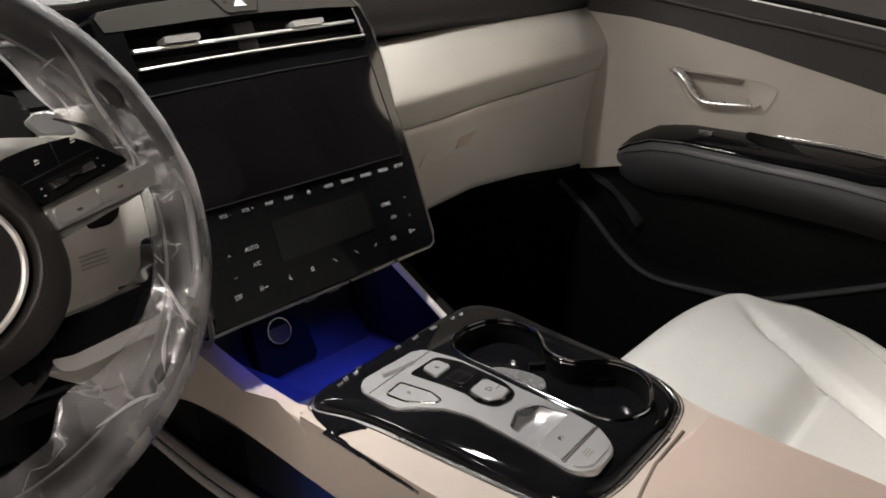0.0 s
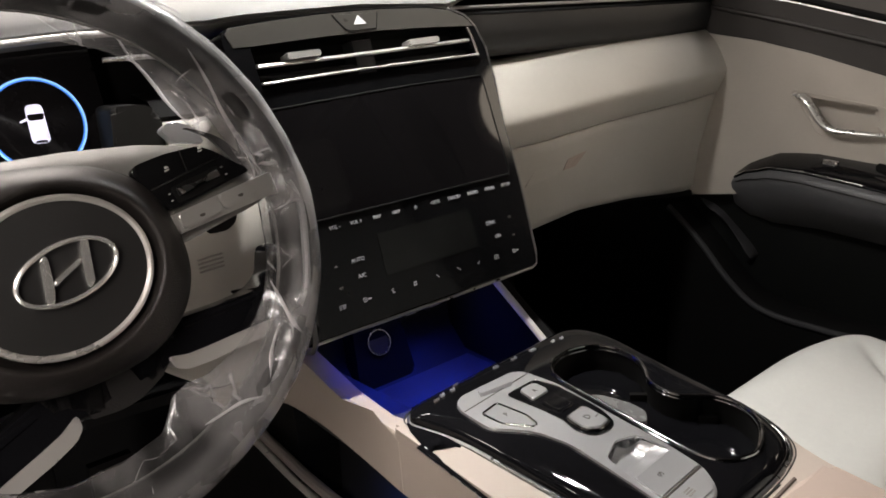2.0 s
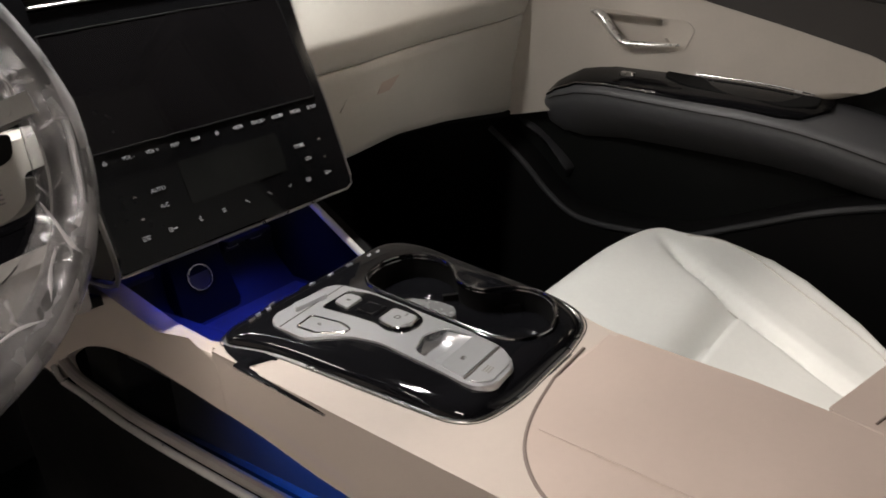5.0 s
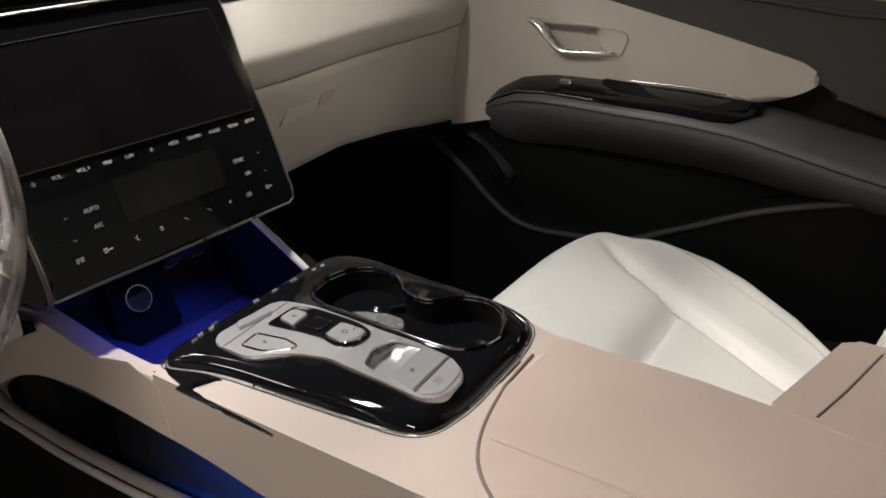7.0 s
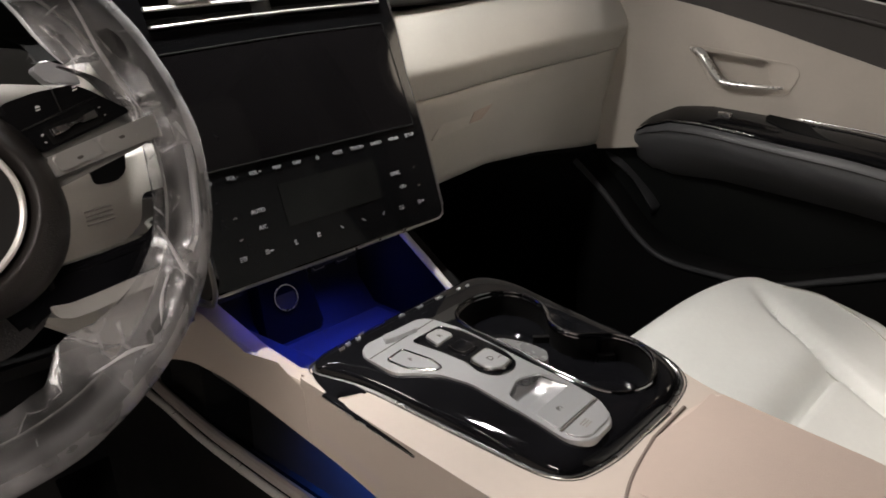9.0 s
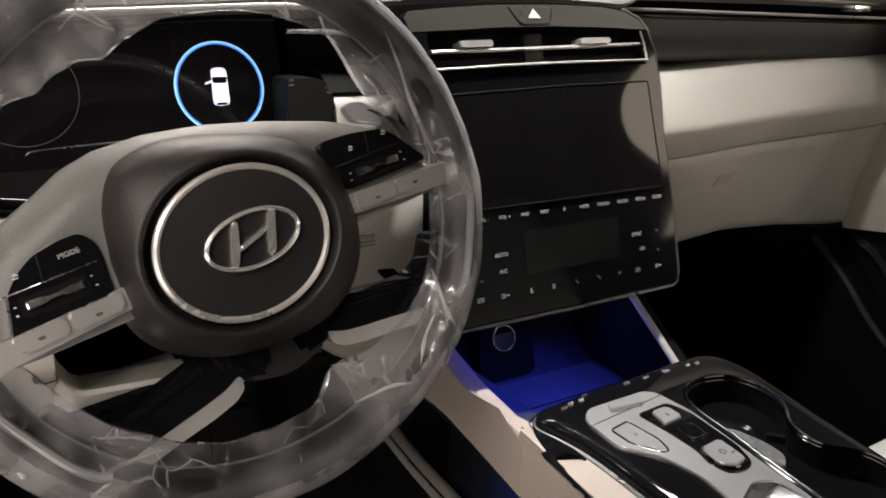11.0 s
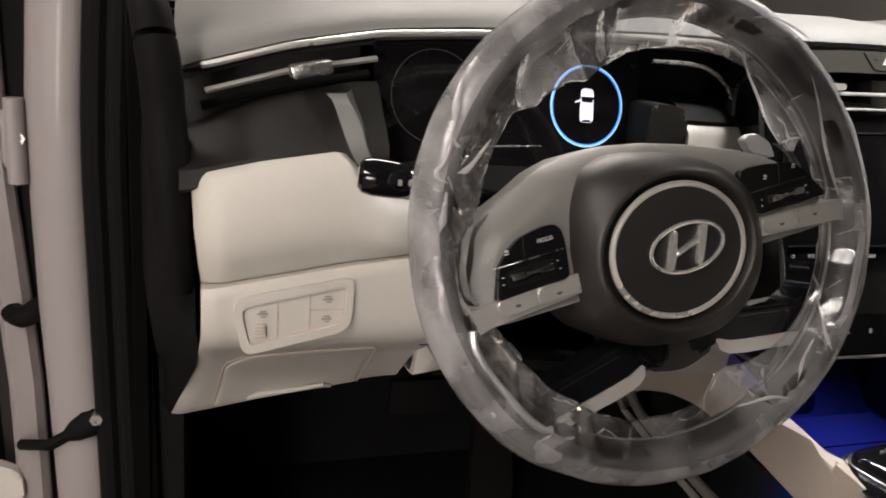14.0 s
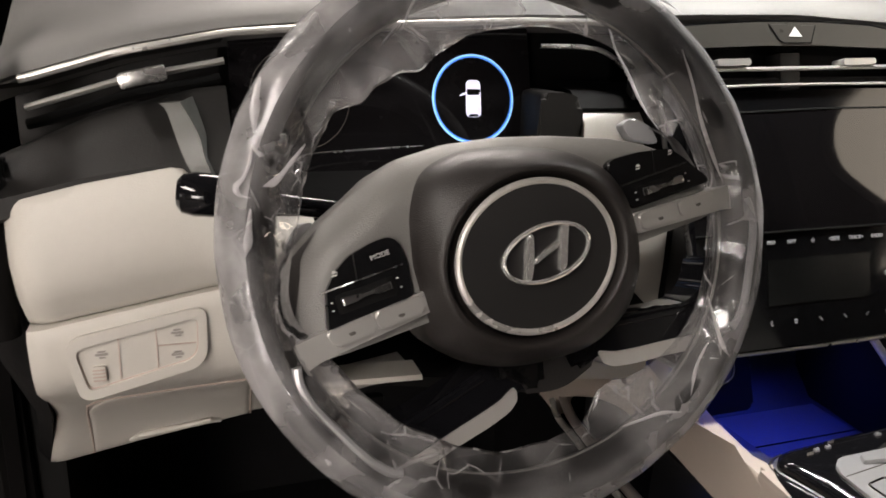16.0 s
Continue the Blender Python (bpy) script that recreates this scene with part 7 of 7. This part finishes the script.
def sleeve_place(i, j):
    """Film that lies in long soft folds, with knots of sharp small creases where it is gathered."""
    turn = random.Random((i % AROUND) * 101 + (j % 36) * 7)
    deg = 360.0 * i / AROUND
    knot = max(w * max(0.0, 1 - abs((deg - c + 180) % 360 - 180) / r) for c, r, w in CRINKLES)
    rough = knot if 8 < j % 36 < 25 else 0.0
    a = 2 * math.pi * (i + rough * 0.6 * turn.uniform(-1, 1)) / AROUND
    t = 2 * math.pi * (j + rough * 0.45 * turn.uniform(-1, 1)) / 36
    out = Vector((math.cos(a), math.sin(a), 0))
    c, s = math.cos(t), math.sin(t)
    bag = along(BAG, math.degrees(math.atan2(math.sin(a), math.cos(a)))) + 0.005
    puff = 0.0168 - 0.0018 * max(0.0, math.cos(a)) + 0.0013 * noise.noise(Vector((3 * math.cos(a), 3 * math.sin(a), 7.0)))
    r = 0.0150 + (puff - 0.0150) * max(0.0, c) ** 0.8 if c > 0 else 0.0150 + bag * (-c) ** 1.8
    tall = 0.0168 * (1 if c > 0 else 1 - 0.6 * (-c) ** 1.5)
    loose = 0.30 if c > 0.3 else 0.40 if c > -0.25 else 0.75
    fold = crumple(0.15 * a, 0.02 * t) * 0.0034 * loose + rough * turn.uniform(-1, 1) * 0.0013
    return rim_point(a) + out * r * c + Vector((0, 0, tall * s)) + (out * c * 0.6 + Vector((0, 0, s if abs(s) > 0.3 else 0.6))) * fold


def sleeve_part(name, j0, j1, material, label, smooth=20):
    rows = [[sleeve_place(i, j) for j in range(j0, j1 + 1)] for i in range(AROUND)]
    return wpart(name, sheet(rows, closed_u=True), material, label=label, smooth=smooth)


sleeve_part("wrapping_fringe", -8, 8, FILM_LOOSE, "clear plastic standing off the rim", 40)
sleeve_part("wrapping_front", 8, 11, FILM_TIGHT, "clear plastic clinging to the rim", 40)
sleeve_part("wrapping_bag", 11, 25, FILM_BAG, "crumpled clear plastic inside the rim")
sleeve_part("wrapping_back", 25, 28, FILM_TIGHT, "clear plastic behind the rim")
flap = spline([(0.0985, 0.1180, -0.026), (0.1017, 0.1060, -0.030), (0.1030, 0.0934, -0.031), (0.1077, 0.0774, -0.032), (0.1114, 0.0559, -0.031), (0.1171, 0.0334, -0.026)], 30)
hem = spline([(0.122, 0.098, -0.020), (0.126, 0.086, -0.021), (0.1305, 0.070, -0.022), (0.1325, 0.055, -0.022), (0.1310, 0.043, -0.022), (0.1235, 0.033, -0.024)], 30)
loose_film = [[a.lerp(b, u) + Vector((0, 0, 0.005 * math.sin(math.pi * u) + 0.0024 * crumple(a.y * 1.2, 0.05 * u))) for u in np.linspace(0, 1, 14)] for a, b in zip(flap, hem)]
wpart("wrapping_flap", sheet(loose_film), FILM_BAG, label="loose flap of clear plastic", smooth=11)
# Bright folds and highlights on the film, laid on as milky ribbons.
FOLD_LINES = [
    (1.3, [(0.1237, 0.0815, 0.003), (0.1250, 0.0600, 0.003), (0.1244, 0.0387, 0.003), (0.1266, 0.0125, 0.003), (0.1287, -0.0011, 0.003)]),
    (1.0, [(0.0985, 0.1180, -0.026), (0.1017, 0.1060, -0.030), (0.1030, 0.0934, -0.031), (0.1077, 0.0774, -0.032), (0.1114, 0.0559, -0.031), (0.1171, 0.0334, -0.026)]),
    (1.0, [(0.0860, 0.1260, 0.001), (0.1020, 0.1230, 0.003), (0.1180, 0.1130, 0.003), (0.1310, 0.1020, 0.001)]),
    (2.0, [(-0.1167, 0.1256, 0.005), (-0.1212, 0.1180, 0.005), (-0.1250, 0.1093, 0.005), (-0.1279, 0.1004, 0.005)]),
    (1.2, [(-0.1306, 0.0957, 0.005), (-0.1343, 0.0883, 0.005), (-0.1395, 0.0816, 0.004), (-0.1440, 0.0788, 0.004), (-0.1438, 0.0745, 0.004), (-0.1393, 0.0713, 0.005)]),
    (1.0, [(-0.1306, 0.0957, 0.005), (-0.1290, 0.0910, 0.005), (-0.1264, 0.0888, 0.004)]),
    (1.8, [(-0.1410, 0.0665, 0.005), (-0.1446, 0.0578, 0.005), (-0.1477, 0.0503, 0.005), (-0.1502, 0.0455, 0.004)]),
    (1.5, [(-0.1043, 0.0893, -0.004), (-0.1236, 0.0766, 0.002), (-0.1320, 0.0750, 0.004)]),
    (1.0, [(0.0232, -0.1190, -0.004), (0.0333, -0.1192, -0.002), (0.0477, -0.1197, 0.000), (0.0631, -0.1248, 0.002)]),
    (1.3, [(0.1027, -0.0656, -0.004), (0.1021, -0.0807, -0.002), (0.1008, -0.0957, 0.001), (0.1023, -0.1049, 0.003)]),
    (1.2, [(0.0936, -0.0928, -0.003), (0.0813, -0.1031, -0.002), (0.0699, -0.1174, 0.001)]),
    (1.0, [(-0.1456, -0.0637, 0.004), (-0.1435, -0.0682, 0.004)]),
    (1.0, [(-0.1228, -0.0921, 0.003), (-0.1170, -0.0905, 0.004), (-0.1119, -0.0899, 0.004)]),
]
for wide, line in FOLD_LINES:
    path = spline(line, 24)
    wpart("wrapping_fold", tube(path, [wide * (0.00042 + 0.00010 * math.sin(0.45 * k + wide)) * min(1, (k + 1) / 7, (24 - k) / 7) for k in range(24)], 6, flat=2.4), FILM_HIGHLIGHT, label="fold of the plastic with its highlight drawn white", smooth=60)

# column, stalk, pedals
column = thing("steering_column", at((-0.363, -0.05, 1.05)), "black steering column shroud with an indicator stalk", "steering column")
rows = [[(-0.363 + w * math.cos(t), y, zc + hgt * math.sin(t)) for t in np.linspace(0, 2 * math.pi, 25)[:-1]] for y, w, hgt, zc in ((-0.115, 0.050, 0.045, 1.070), (-0.105, 0.058, 0.052, 1.068), (-0.05, 0.062, 0.056, 1.050), (0.02, 0.064, 0.060, 1.025), (0.06, 0.064, 0.06, 1.01))]
part("shroud", sheet(rows, closed_v=True), MATT, column, "black column shroud", smooth=60)
stalk = part("indicator_stalk", tube(spline([(-0.42, -0.085, 1.082), (-0.47, -0.078, 1.088), (-0.50, -0.072, 1.092), (-0.515, -0.069, 1.094)], 10), [0.007, 0.006, 0.006, 0.006, 0.006, 0.006, 0.007, 0.008, 0.009, 0.010], 12), PIANO, column, "black indicator stalk")
part("stalk_knob", tube([(-0.512, -0.069, 1.0935), (-0.518, -0.068, 1.0945), (-0.536, -0.065, 1.0960), (-0.543, -0.0635, 1.0965), (-0.546, -0.063, 1.0967)], [0.010, 0.0125, 0.0130, 0.0115, 0.008], 16), PIANO, stalk, "black twist knob")
for k in range(3):
    part("knob_mark", box((-0.523 + 0.007 * k, -0.0812, 1.0935), (-0.5205 + 0.007 * k, -0.0795, 1.0975), 0.0003, 1), FAINT, stalk)
part("wiper_stalk", tube(spline([(-0.306, -0.085, 1.082), (-0.26, -0.078, 1.10), (-0.235, -0.072, 1.108)], 8), 0.008, 10), BLACK, column)
pedal = thing("brake_pedal", at((-0.36, 0.35, 0.66)), "black rubber brake pedal", "pedal")
part("pad", box((-0.405, 0.335, 0.690), (-0.310, 0.352, 0.742), 0.008), MATT, pedal)
part("arm", tube([(-0.35, 0.35, 0.72), (-0.35, 0.40, 0.80), (-0.35, 0.45, 0.90)], 0.010, 8), MATT, pedal)
gas = thing("accelerator_pedal", at((-0.24, 0.36, 0.47)), "black accelerator pedal hinged at the floor", "pedal")
part("pad", sheet([[(-0.270, 0.33, 0.47), (-0.205, 0.33, 0.47)], [(-0.272, 0.345, 0.56), (-0.205, 0.345, 0.56)], [(-0.268, 0.37, 0.69), (-0.215, 0.37, 0.69)]], thick=(0, 0.014, 0)), RUBBER, gas)
part("hinge", tube([(-0.272, 0.338, 0.468), (-0.203, 0.338, 0.468)], 0.009, 10), MATT, gas)
solo("floor_mat", prism(rounded([(-0.64, -0.45), (-0.16, -0.45), (-0.16, 0.30), (-0.30, 0.45), (-0.62, 0.45)], 0.04), 0.0, 0.012, lambda a, b, h: (a, b, 0.4605 + h), 0.004), CARPET, "black carpet floor mat before the driver's seat", "floor mat")
